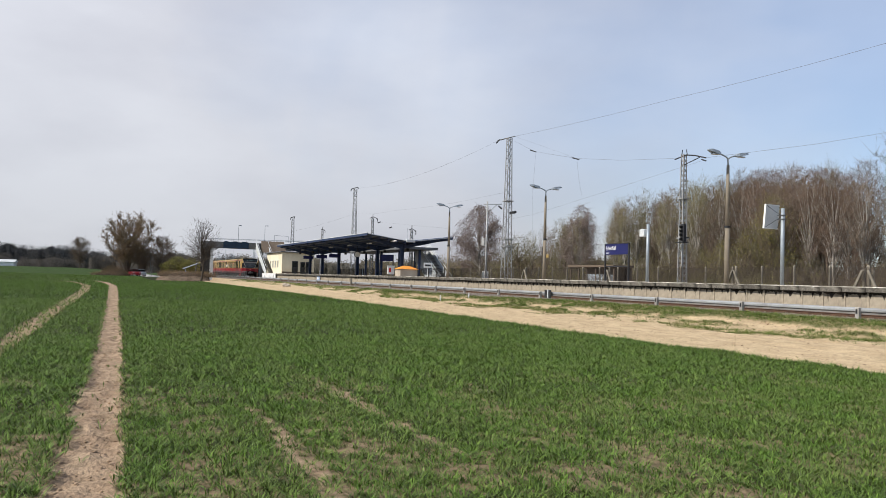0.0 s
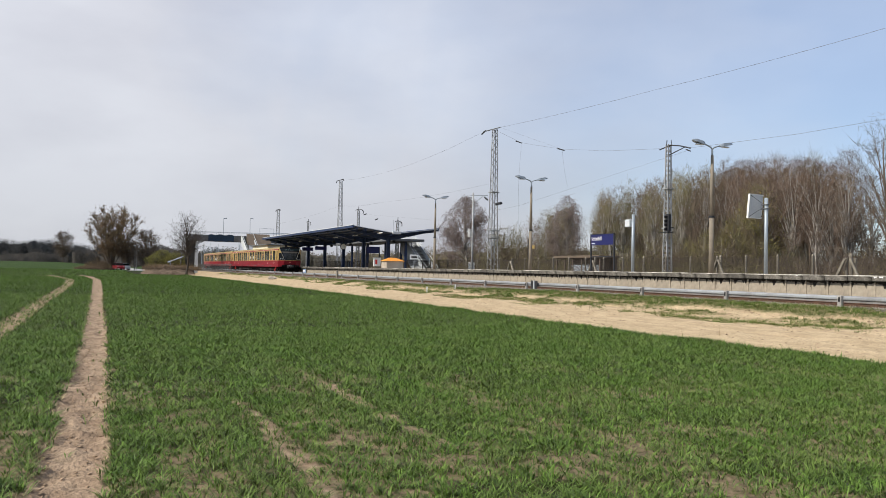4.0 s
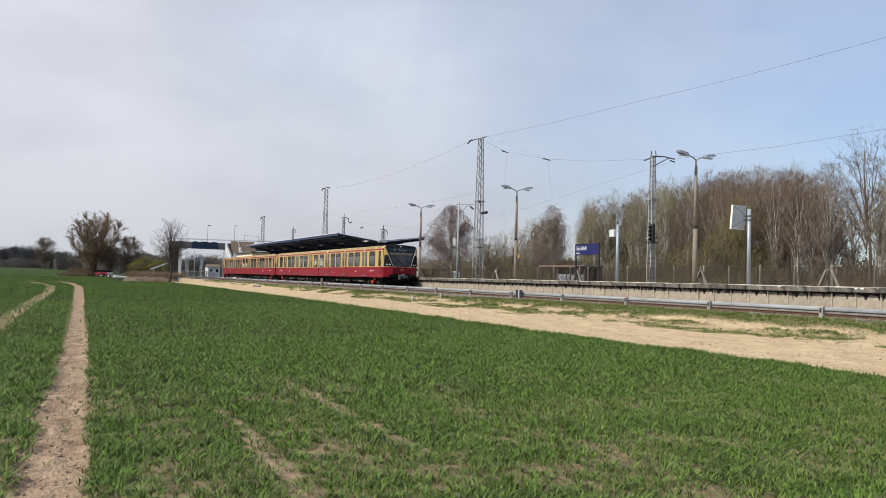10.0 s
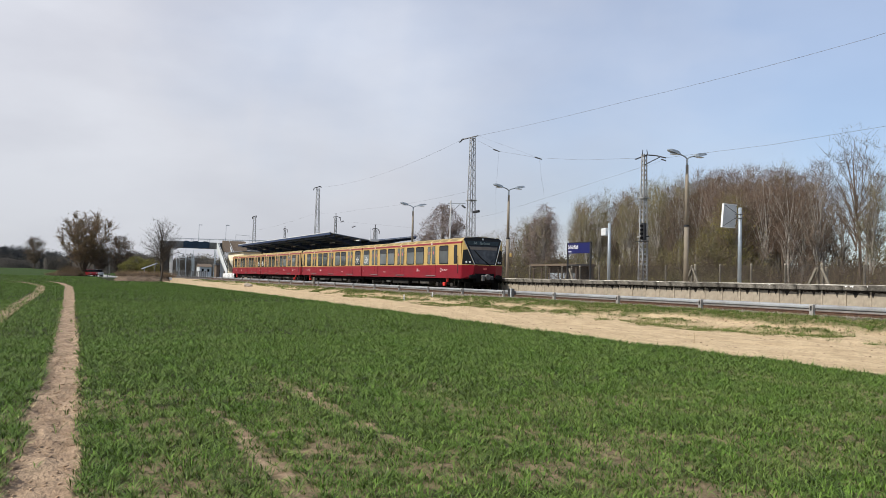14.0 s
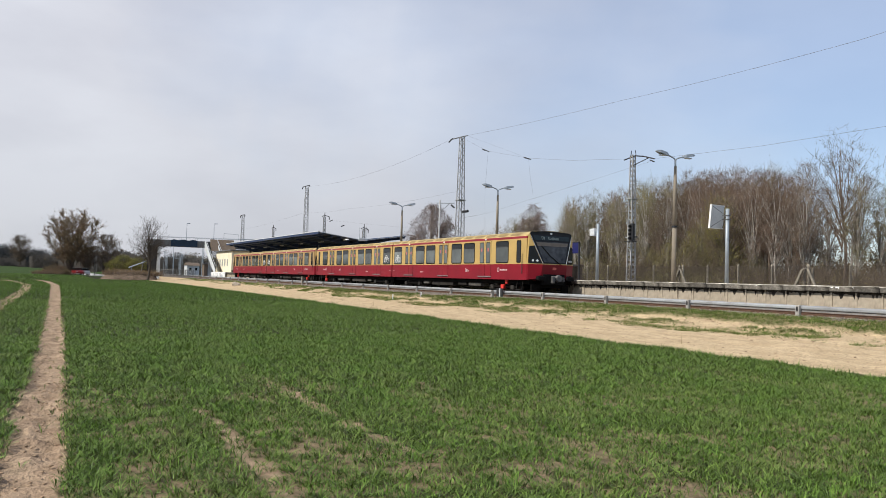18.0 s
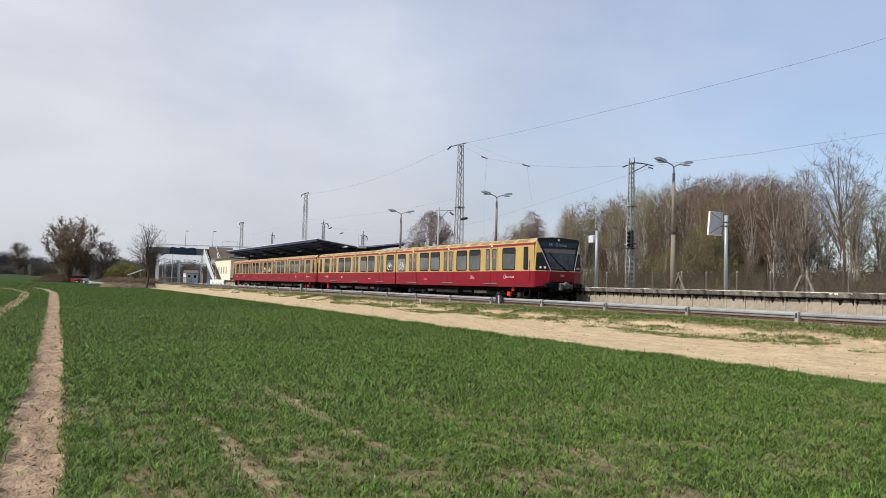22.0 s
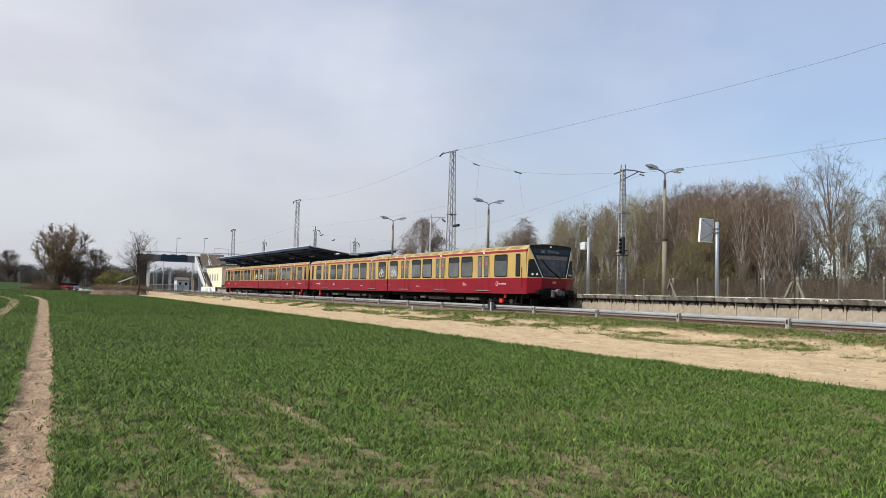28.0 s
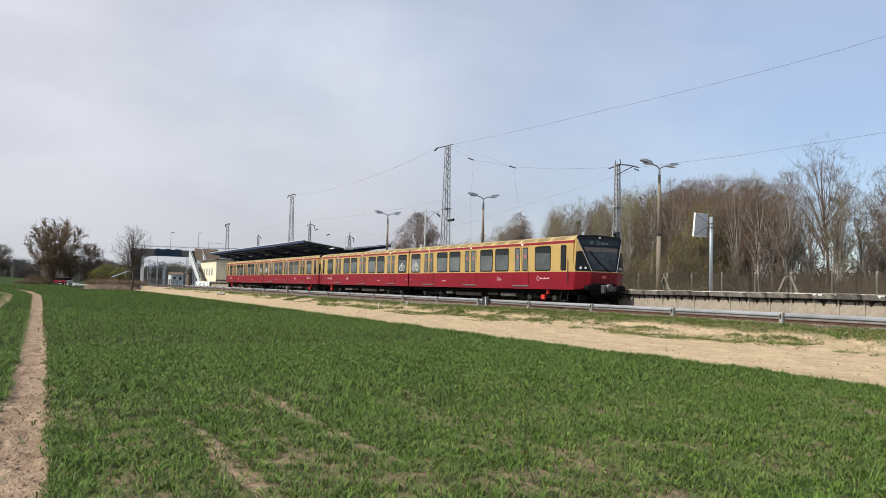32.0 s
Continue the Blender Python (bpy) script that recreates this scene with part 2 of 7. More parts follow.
M_BUSH = mat("bush_leaves", (0.19, 0.178, 0.062), 0.9, var=0.2, scale=0.4, fine=8, bump=0, spec=0.1, island=0.35)
through_light(M_BUSH, 0.35)
# far woods: distance haze is put into these greyed base colours
M_PINE = mat("far_wood", (0.070, 0.074, 0.078), 0.95, var=0.3, scale=0.06, fine=0.7, bump=0, alt=(0.078, 0.077, 0.075), spec=0.0, island=0.08)
through_light(M_PINE, 0.5)
M_FARBARE = mat("far_bare_wood", (0.112, 0.104, 0.094), 0.95, var=0.12, scale=0.06, fine=0.7, bump=0, spec=0.0, island=0.08)
through_light(M_FARBARE, 0.5)
# copy of the crop colour; the far blades' shading is put into it
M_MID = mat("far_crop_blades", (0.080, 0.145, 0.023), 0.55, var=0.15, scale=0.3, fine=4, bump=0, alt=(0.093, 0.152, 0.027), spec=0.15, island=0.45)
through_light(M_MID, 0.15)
# paler still, with more of the distance haze put into the colour
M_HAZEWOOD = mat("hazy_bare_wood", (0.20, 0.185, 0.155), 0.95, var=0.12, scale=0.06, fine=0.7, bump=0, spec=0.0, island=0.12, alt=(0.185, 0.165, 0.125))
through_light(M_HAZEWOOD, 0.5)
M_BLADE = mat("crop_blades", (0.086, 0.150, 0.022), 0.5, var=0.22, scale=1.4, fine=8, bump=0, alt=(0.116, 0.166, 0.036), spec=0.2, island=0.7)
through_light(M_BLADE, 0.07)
M_VERGE = mat("verge_grass", (0.098, 0.148, 0.028), 0.75, var=0.25, scale=0.6, fine=5, bump=0, alt=(0.135, 0.158, 0.040), spec=0.15, island=0.45)
M_OLIVE = mat("olive_shoots", (0.185, 0.168, 0.056), 0.9, var=0.2, scale=0.2, fine=6, bump=0, spec=0.1, island=0.35, alt=(0.15, 0.122, 0.062))
M_PLUM = mat("plum_twigs", (0.205, 0.158, 0.138), 0.95, var=0.15, scale=0.3, fine=8, bump=0, spec=0.1, island=0.3)
M_LEAFPALE = mat("pale_buds", (0.225, 0.205, 0.095), 0.9, var=0.2, scale=0.4, fine=8, bump=0, spec=0.1, island=0.3)
M_RUSSET = mat("russet_buds", (0.22, 0.145, 0.085), 0.9, var=0.2, scale=0.3, fine=6, bump=0, spec=0.1, island=0.3, alt=(0.19, 0.145, 0.075))
through_light(M_RUSSET, 0.3)
M_BANK = mat("dry_bank", (0.185, 0.135, 0.098), 0.95, var=0.4, scale=1.4, fine=9, bump=1.0, dist=0.15, alt=(0.10, 0.075, 0.05), spec=0.1)
M_ROAD = mat("road_concrete", (0.36, 0.35, 0.34), 0.9, var=0.12, scale=0.3, fine=4, bump=0.1, spec=0.2)
M_DARKTWIG = mat("dark_twigs", (0.135, 0.105, 0.08), 0.95, var=0.2, scale=0.3, fine=8, bump=0, spec=0.1)
M_POSTGREY = mat("grey_post", (0.34, 0.32, 0.29), 0.85, var=0.15, scale=3, fine=20, bump=0.2, per_object=0.15)
M_CARRED = mat("car_red", (0.22, 0.010, 0.016), 0.3, var=0.05, bump=0)
M_DRIP = mat("drip_stain", (0.15, 0.125, 0.095), 0.95, var=0.3, scale=6, fine=20, bump=0, spec=0.1, alt=(0.24, 0.20, 0.155))
# near-black colour for the shade painted on the wall below the coping
M_COPING_SHADE = mat("painted_coping_shade", (0.034, 0.029, 0.024), 0.95, var=0.4, scale=3, fine=14, bump=0.2, spec=0.1, alt=(0.075, 0.064, 0.051), per_object=0.3)
M_STRAW = mat("dry_straw", (0.42, 0.34, 0.19), 0.9, var=0.2, scale=0.6, fine=5, bump=0, spec=0.2, island=0.3)


def ground_material():
    """Green field floor with the crop's shade put into its colour, overlaid by each kind of bare ground where the mesh
    says so, with ragged edges.
    """
    m = bpy.data.materials.new("farm_ground")
    m.use_nodes = True
    n, l = m.node_tree.nodes, m.node_tree.links
    b = n["Principled BSDF"]
    b.inputs["Roughness"].default_value, b.inputs["Specular IOR Level"].default_value = 0.95, 0.1
    co = n.new("ShaderNodeTexCoord")

    def cloud(scale, detail, stretch=(1, 1, 1)):
        mp, t = n.new("ShaderNodeMapping"), n.new("ShaderNodeTexNoise")
        mp.inputs["Scale"].default_value = stretch
        t.inputs["Scale"].default_value, t.inputs["Detail"].default_value = scale, detail
        l.new(co.outputs["Object"], mp.inputs["Vector"])
        l.new(mp.outputs[0], t.inputs["Vector"])
        return t.outputs["Fac"]

    def ranged(value, a, c, lo=0.0, hi=1.0):
        r = n.new("ShaderNodeMapRange")
        for key, v in (("From Min", a), ("From Max", c), ("To Min", lo), ("To Max", hi)):
            r.inputs[key].default_value = v
        l.new(value, r.inputs["Value"])
        return r.outputs[0]

    def blend(f, a, c, mode="MIX"):
        x = n.new("ShaderNodeMix")
        x.data_type, x.blend_type = "RGBA", mode
        for key, v in (("Factor", f), ("A", a), ("B", c)):
            if isinstance(v, tuple):
                x.inputs[key].default_value = (*v, 1)
            elif isinstance(v, float):
                x.inputs[key].default_value = v
            else:
                l.new(v, x.inputs[key])
        return x.outputs["Result"]

    edge, fine, grit = cloud(7.0, 6), cloud(26.0, 5), cloud(95.0, 3)
    mid, wide, track = cloud(2.6, 5), cloud(0.5, 4), cloud(1.6, 6, (0.5, 1.3, 1.0))
    # near-black floor: the shade between the crop plants is put into its colour
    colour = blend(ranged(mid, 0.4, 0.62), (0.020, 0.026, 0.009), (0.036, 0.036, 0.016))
    layers = (("thin", (0.27, 0.195, 0.125), (0.12, 0.10, 0.052), fine, 2.4, 7.0),
              ("soil", (0.35, 0.255, 0.170), (0.235, 0.163, 0.108), mid, 3.0, 3.0),
              ("sand", (0.53, 0.405, 0.250), (0.43, 0.322, 0.195), track, 4.0, 2.4),
              ("turf", (0.082, 0.10, 0.03), (0.22, 0.175, 0.095), fine, 3.0, 5.0),
              ("gravel", (0.20, 0.172, 0.148), (0.105, 0.085, 0.07), fine, 4.0, 3.0),
              # far field has no blades; their shade is put into this dark green
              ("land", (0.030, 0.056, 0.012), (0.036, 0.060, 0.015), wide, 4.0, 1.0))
    for name, first, second, pattern, hard, ragged in layers:
        at = n.new("ShaderNodeAttribute")
        at.attribute_name = name
        f = n.new("ShaderNodeMath")
        f.operation = "MULTIPLY_ADD"
        l.new(ranged(edge, 0.3, 0.7, -ragged / 2 + 0.5, ragged / 2 + 0.5), f.inputs[0])
        # the rough edge counts only where two kinds of ground meet
        meet = ranged(at.outputs["Fac"], 0.0, 0.3)
        f.inputs[1].default_value = 0.22
        l.new(ranged(at.outputs["Fac"], 0.5 - 0.5 / hard, 0.5 + 0.5 / hard, -0.11, 0.89), f.inputs[2])
        k = n.new("ShaderNodeMath")
        k.operation, k.use_clamp = "MULTIPLY", True
        l.new(f.outputs[0], k.inputs[0])
        l.new(meet, k.inputs[1])
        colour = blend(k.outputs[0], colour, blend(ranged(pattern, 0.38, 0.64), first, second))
    value = n.new("ShaderNodeMath")
    value.operation = "MULTIPLY"
    l.new(ranged(fine, 0.3, 0.7, 0.80, 1.18), value.inputs[0])
    l.new(ranged(grit, 0.3, 0.7, 0.84, 1.14), value.inputs[1])
    h = n.new("ShaderNodeHueSaturation")
    l.new(colour, h.inputs["Color"])
    l.new(value.outputs[0], h.inputs["Value"])
    l.new(h.outputs[0], b.inputs["Base Color"])
    lump = n.new("ShaderNodeMath")
    lump.operation = "MULTIPLY_ADD"
    l.new(edge, lump.inputs[0])
    lump.inputs[1].default_value = 2.2
    l.new(fine, lump.inputs[2])
    bp = n.new("ShaderNodeBump")
    bp.inputs["Strength"].default_value, bp.inputs["Distance"].default_value = 0.75, 0.035
    l.new(lump.outputs[0], bp.inputs["Height"])
    l.new(bp.outputs[0], b.inputs["Normal"])
    return m


M_GROUND = ground_material()

# ---- mesh tools ----
class Shape:
    """Collects vertices and faces of one part."""

    def __init__(self):
        self.v, self.f = [], []

    def add(self, verts, faces):
        k = len(self.v)
        self.v.extend(verts)
        self.f.extend([tuple(i + k for i in f) for f in faces])
        return self

    def box(self, x0, x1, y0, y1, z0, z1, c=0.0):
        """A box, with its edges chamfered by c."""
        if c <= 0:
            return self.add([(x, y, z) for x in (x0, x1) for y in (y0, y1) for z in (z0, z1)],
                            [(0, 1, 3, 2), (4, 6, 7, 5), (0, 4, 5, 1), (2, 3, 7, 6), (0, 2, 6, 4), (1, 5, 7, 3)])
        bm = bmesh.new()
        bmesh.ops.create_cube(bm, size=1, matrix=Matrix.Translation(((x0 + x1) / 2, (y0 + y1) / 2, (z0 + z1) / 2)) @ Matrix.Diagonal((x1 - x0, y1 - y0, z1 - z0, 1)))
        bmesh.ops.bevel(bm, geom=bm.edges[:], offset=c, segments=1, affect="EDGES")
        bm.verts.index_update()
        self.add([tuple(v.co) for v in bm.verts], [tuple(v.index for v in f.verts) for f in bm.faces])
        bm.free()
        return self

    def tube(self, a, b, r0, r1=None, n=8, caps=True):
        """A tapered rod from a to b."""
        r1 = r0 if r1 is None else r1
        a, b = Vector(a), Vector(b)
        d = (b - a).normalized()
        u = d.orthogonal().normalized()
        w = d.cross(u)
        k = len(self.v)
        for p, r in ((a, r0), (b, r1)):
            for i in range(n):
                q = 2 * math.pi * i / n
                self.v.append(tuple(p + r * (math.cos(q) * u + math.sin(q) * w)))
        for i in range(n):
            j = (i + 1) % n
            self.f.append((k + i, k + j, k + n + j, k + n + i))
        if caps:
            self.f.append(tuple(k + i for i in reversed(range(n))))
            self.f.append(tuple(k + n + i for i in range(n)))
        return self

    def line(self, pts, r, n=6):
        """A rod of one piece through all the points."""
        p = [Vector(q) for q in pts]
        k, m = len(self.v), len(p)
        u = (p[1] - p[0]).normalized().orthogonal().normalized()
        for i in range(m):
            d = ((p[i] - p[i - 1]).normalized() if i else Vector()) + ((p[i + 1] - p[i]).normalized() if i < m - 1 else Vector())
            d.normalize()
            u = (u - d * u.dot(d)).normalized()
            w = d.cross(u)
            self.v.extend(tuple(p[i] + r * (math.cos(2 * math.pi * j / n) * u + math.sin(2 * math.pi * j / n) * w)) for j in range(n))
        for i in range(m - 1):
            for j in range(n):
                a, b = k + i * n + j, k + i * n + (j + 1) % n
                self.f.append((a, b, b + n, a + n))
        self.f.append(tuple(k + j for j in reversed(range(n))))
        self.f.append(tuple(k + (m - 1) * n + j for j in range(n)))
        return self

    def slab(self, outline, z0, z1):
        """An upright prism over an outline of (x, y)."""
        n = len(outline)
        return self.add([(x, y, z0) for x, y in outline] + [(x, y, z1) for x, y in outline],
                        [tuple(reversed(range(n))), tuple(range(n, 2 * n))] + [(i, (i + 1) % n, n + (i + 1) % n, n + i) for i in range(n)])

    def prism(self, a, b, outline):
        """A prism along x from a to b over an outline of (y, z)."""
        n = len(outline)
        return self.add([(a, y, z) for y, z in outline] + [(b, y, z) for y, z in outline],
                        [tuple(range(n)), tuple(reversed(range(n, 2 * n)))] + [(i, n + i, n + (i + 1) % n, (i + 1) % n) for i in range(n)])

    def wall(self, a, b, outline):
        """A prism along y from a to b over an outline of (x, z)."""
        n = len(outline)
        return self.add([(x, a, z) for x, z in outline] + [(x, b, z) for x, z in outline],
                        [tuple(reversed(range(n))), tuple(range(n, 2 * n))] + [(i, (i + 1) % n, n + (i + 1) % n, n + i) for i in range(n)])

    def mesh(self, name, material, smooth=False):
        me = bpy.data.meshes.new(name)
        me.from_pydata(self.v, [], self.f)
        bm = bmesh.new()
        bm.from_mesh(me)
        bmesh.ops.recalc_face_normals(bm, faces=bm.faces[:])
        bm.to_mesh(me)
        bm.free()
        me.materials.append(material)
        if smooth:
            me.shade_smooth()
        return me


def part(name, shape, material, parent, label="", smooth=False, at=None):
    """One mesh object under a thing or a part."""
    ob = new(name, shape if isinstance(shape, bpy.types.Mesh) else shape.mesh(name, material, smooth))
    ob.parent = parent
    if at is not None:
        ob.location = at
    if label:
        ob["label"] = label
    return ob


def thing(name, label, category, at=(0, 0, 0), group="", kind="", rz=0.0):
    ob = new(name)
    ob.matrix_basis = pose(*at, 0, 0, rz)
    return tagged(ob, label, category, group, kind)


def solid(name, shape, material, label, category, group="", kind="", smooth=False, at=None):
    ob = new(name, shape.mesh(name, material, smooth))
    if at is not None:
        ob.location = at
    return tagged(ob, label, category, group, kind)


def rounded(x0, x1, z0, z1, r, n=3):
    """Outline of a rectangle with rounded corners."""
    out = []
    for cx, cz, s in ((x1 - r, z1 - r, 0), (x0 + r, z1 - r, 1), (x0 + r, z0 + r, 2), (x1 - r, z0 + r, 3)):
        for i in range(n + 1):
            q = math.pi / 2 * (s + i / n)
            out.append((cx + r * math.cos(q), cz + r * math.sin(q)))
    return out


def fast_mesh(name, co, faces, material):
    """A mesh from arrays of vertices and of triangles or quads."""
    me = bpy.data.meshes.new(name)
    n, k = faces.shape
    me.vertices.add(len(co))
    me.vertices.foreach_set("co", np.asarray(co, np.float32).ravel())
    me.loops.add(n * k)
    me.loops.foreach_set("vertex_index", faces.astype(np.int32).ravel())
    me.polygons.add(n)
    me.polygons.foreach_set("loop_start", np.arange(0, n * k, k, dtype=np.int32))
    me.materials.append(material)
    me.update(calc_edges=True)
    me.validate()
    return me

# ---- the lie of the land ----
def field_edge(x):
    return 13.25 + 0.9 * min(1, max(0, (-x - 15) / 40)) + 0.25 * noise.noise((x * 0.5, 3.1, 0)) + 0.12 * noise.noise((x * 2.1, 7.7, 0))


def verge_edge(x):
    return 19.6 + 0.8 * noise.noise((x * 0.16, 1.3, 4)) + 0.5 * noise.noise((x * 0.7, 5.3, 2)) + 2.2 * max(0, min(1, (-x - 45) / 40)) * 0.8


RUTS = ((((-2, -0.16), (-5.8, -0.10), (-10.3, 0.01), (-18.7, 0.17), (-53, 0.53), (-80, 0.75), (-100, 0.1), (-112, -1.2)), 0.46),
        (((-2, -1.95), (-10, -1.95), (-17, -1.80), (-33, -1.66), (-59, -1.30), (-80, -1.5), (-95, -2.9), (-106, -4.6)), 0.48))


def rut_mid(rut, x):
    pts = rut[0]
    if x > pts[0][0]:
        return pts[0][1]
    for (xa, ya), (xb, yb) in zip(pts, pts[1:]):
        if x >= xb:
            return ya + (yb - ya) * (x - xa) / (xb - xa)
    return None


def rut_at(x, y):
    """1 in the middle of a wheel rut, 0 outside."""
    best = 0
    for rut in RUTS:
        m = rut_mid(rut, x)
        if m is None:
            continue
        w = rut[1] * (0.5 + 0.16 * noise.noise((x * 0.9, m, 1)) + 0.22 * noise.noise((x * 3.1, y * 2, 5))) + 0.002 * max(0, -x - 20)
        best = max(best, min(1, max(0, (w + 0.06 - abs(y - m)) / 0.1)))
    return best


def streak_at(x, y):
    """Gaps in the drill rows where bare soil shows."""
    s = 0
    for y0, xa, xb, w in ((1.58, -9.0, -3.4, 0.11), (2.92, -11.2, -6.0, 0.15)):
        if xa < x < xb:
            ends = min(1, (x - xa) / 1.2, (xb - x) / 1.2)
            s = max(s, 1 - abs(y - y0 - 0.09 * noise.noise((x * 1.5, y0, 0))) / (w * (0.35 + 0.65 * ends) * (1 + 0.9 * noise.noise((x * 2.3, y0, 9)))) + 0.5 * noise.noise((x * 5, y * 7, 2)))
    return s


def thin_at(x, y):
    """High where the crop came up thinly."""
    return noise.noise((x * 0.55, y * 0.8, 11)) + 0.6 * noise.noise((x * 1.6, y * 1.9, 4)) + 0.5 * noise.noise((x * 5, y * 5, 9)) + 0.12 * min(1, max(0, (x + 9.5) / 3)) * min(1, max(0, (y - 1) / 3))


def ground_z(x, y):
    steps = ((-9999, -0.75), (12.5, -0.75), (15, -0.70), (19.5, -0.56), (21.2, -0.34), (22.3, -0.15), (26, -0.18), (36, -0.22), (60, -0.3), (9999, -0.5))
    for (ya, za), (yb, zb) in zip(steps, steps[1:]):
        if y <= yb:
            z = za + (zb - za) * (y - ya) / (yb - ya)
            break
    if y > 13 and y < 22.4:
        z += 0.05 * noise.noise((x * 0.6, y * 0.9, 2)) + 0.03 * noise.noise((x * 2.4, y * 2.4, 6)) - 0.05 * max(0, 1 - abs(y - 16.1) / 0.3) - 0.05 * max(0, 1 - abs(y - 17.9) / 0.3)
    if x < -110 and y < 14:
        z += 2.0 * min(1, (-110 - x) / 330) * min(1, (30 - y) / 45) * min(1, (14 - y) / 8)
    return z


def axis(stops):
    out = []
    for a, b, s in stops:
        k = max(1, round((b - a) / s))
        out += [a + (b - a) * i / k for i in range(k)]
    return np.array(out + [stops[-1][1]])


def verge_at(x, y):
    """Above zero where turf holds the sandy verge."""
    return noise.noise((x * 0.35, y * 0.8, 7)) + 0.5 * noise.noise((x * 1.3, y * 2, 3)) + 0.35 * noise.noise((x * 3.4, y * 3.8, 6)) + 0.75 * max(0, y - 20.6) - 0.08


def gravel_edge(x):
    return 22.45 - 0.95 * min(1, max(0, (-x - 33) / 9)) + 0.22 * noise.noise((x * 0.8, 2, 2))


def clamp(v):
    return min(1.0, max(0.0, v))


gx = axis(((-2600, -700, 400), (-700, -250, 60), (-250, -120, 6), (-120, -60, 1.0), (-60, -24, 0.4), (-24, -11, 0.26), (-11, -2, 0.07), (-2, 30, 4), (30, 300, 60), (300, 2600, 700)))
gy = axis(((-2600, -300, 500), (-300, -40, 40), (-40, -4, 3), (-4, -2.6, 0.35), (-2.6, 1.0, 0.08), (1.0, 3.3, 0.11), (3.3, 9.0, 0.2), (9.0, 12.6, 0.6), (12.6, 15, 0.15), (15, 18, 0.25), (18, 22.6, 0.16), (22.6, 27, 0.8), (27, 60, 4), (60, 300, 40), (300, 2600, 700)))
KINDS = ("thin", "soil", "sand", "turf", "gravel", "land")
co, fc, kinds_at = [], [], []
for x in gx:
    for y in gy:
        z = ground_z(x, y)
        rut = rut_at(x, y) if -150 < x < 0 and -12 < y < 4 else 0
        if -120 < x < 0 and -3 < y < 4:
            z += rut * (-0.05 + 0.055 * noise.noise((x * 4, y * 5, 3)) + 0.045 * noise.noise((x * 9, y * 8, 8)))
            z += (1 - rut) * 0.03 * noise.noise((x * 3, y * 3, 1))
        edge = field_edge(x)
        field = y < edge - 0.3
        thin = clamp(0.55 + 0.9 * (thin_at(x, y) + 0.10 - 0.12 * max(0, -x - 7))) if field and -16 < x < 0 and -4 < y < 12 else 0
        soil = max(rut, 0.5 + 0.7 * (streak_at(x, y) - 0.4) if 1 < y < 3.5 and streak_at(x, y) > 0 else 0)
        sand = clamp(0.5 + (y - edge) / 0.4) if y > edge - 0.4 and x > -250 else 0
        turf = clamp(0.5 + 1.1 * verge_at(x, y)) * clamp((y - verge_edge(x)) / 0.5 + 0.5) if y > 17 and x > -250 else 0
        gravel = clamp(0.5 + (y - gravel_edge(x)) / 0.4) * (y < 60) if x > -250 else 0
        if 16.2 < y < 21.8 and x > -120:
            z += 0.13 * (clamp(0.5 + 2.2 * verge_at(x, y)) - 0.5) * clamp((y - verge_edge(x)) / 0.4 + 0.5)
        co.append((x, y, z))
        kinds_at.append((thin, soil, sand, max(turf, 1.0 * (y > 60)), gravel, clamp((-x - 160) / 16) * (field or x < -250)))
ny = len(gy)
for i in range(len(gx) - 1):
    for j in range(ny - 1):
        fc.append((i * ny + j, (i + 1) * ny + j, (i + 1) * ny + j + 1, i * ny + j + 1))
gm = fast_mesh("ground", np.array(co), np.array(fc), M_GROUND)
for k, name in enumerate(KINDS):
    gm.attributes.new(name, "FLOAT", "POINT").data.foreach_set("value", np.array(kinds_at, np.float32)[:, k].copy())
gm.shade_smooth()
tagged(new("ground", gm), "flat farmland with a crop field and a sandy path beside the railway", "ground", kind="structure")

# ---- railway ----
YC = 24.63            # middle of the track
RAIL = ((-0.036, 0), (0.036, 0), (0.036, -0.04), (0.012, -0.055), (0.012, -0.13), (0.065, -0.15), (0.065, -0.165), (-0.065, -0.165), (-0.065, -0.15), (-0.012, -0.13), (-0.012, -0.055), (-0.036, -0.04))
track = thing("track", "single railway track of rusty steel rails on dark sleepers", "railway track", kind="structure")
for s in (-0.755, 0.755):
    part("rail", Shape().prism(-420, 40, [(YC + s + y, z) for y, z in RAIL]), M_RUST, track)
    part("rail_head", Shape().prism(-420, 40, [(YC + s - 0.03, 0.0005), (YC + s + 0.03, 0.0005), (YC + s + 0.03, 0.003), (YC + s - 0.03, 0.003)]), M_RAILTOP, track, "worn bright running surface")
sleeper = Shape().box(-0.13, 0.13, -1.25, 1.25, -0.30, -0.165, 0.02).mesh("sleeper", M_SLEEPER)
for i in range(150):
    part("sleeper", sleeper, None, track, at=(-12 - 0.65 * i, YC, 0))

M_LIVE = mat("conductor_steel", (0.30, 0.285, 0.265), 0.5, 0.4, var=0.2, scale=2, fine=20, bump=0.05)
Y3 = 22.8             # conductor rail beside the track
third = thing("conductor_rail", "grey covered conductor rail on short posts along the track", "conductor rail", kind="structure")
post3 = Shape().box(-0.075, 0.075, -0.19, -0.06, -0.32, 0.245, 0.015).box(-0.05, 0.05, -0.06, 0.1, 0.05, 0.10).mesh("bracket_post", M_POSTGREY)
cover = Shape().prism(0.03, 4.99, [(-0.065, 0.105), (-0.078, 0.12), (-0.078, 0.18), (-0.05, 0.225), (0.09, 0.235), (0.11, 0.21), (0.11, 0.17), (-0.02, 0.16), (-0.02, 0.105)]).mesh("cover", M_COVER)
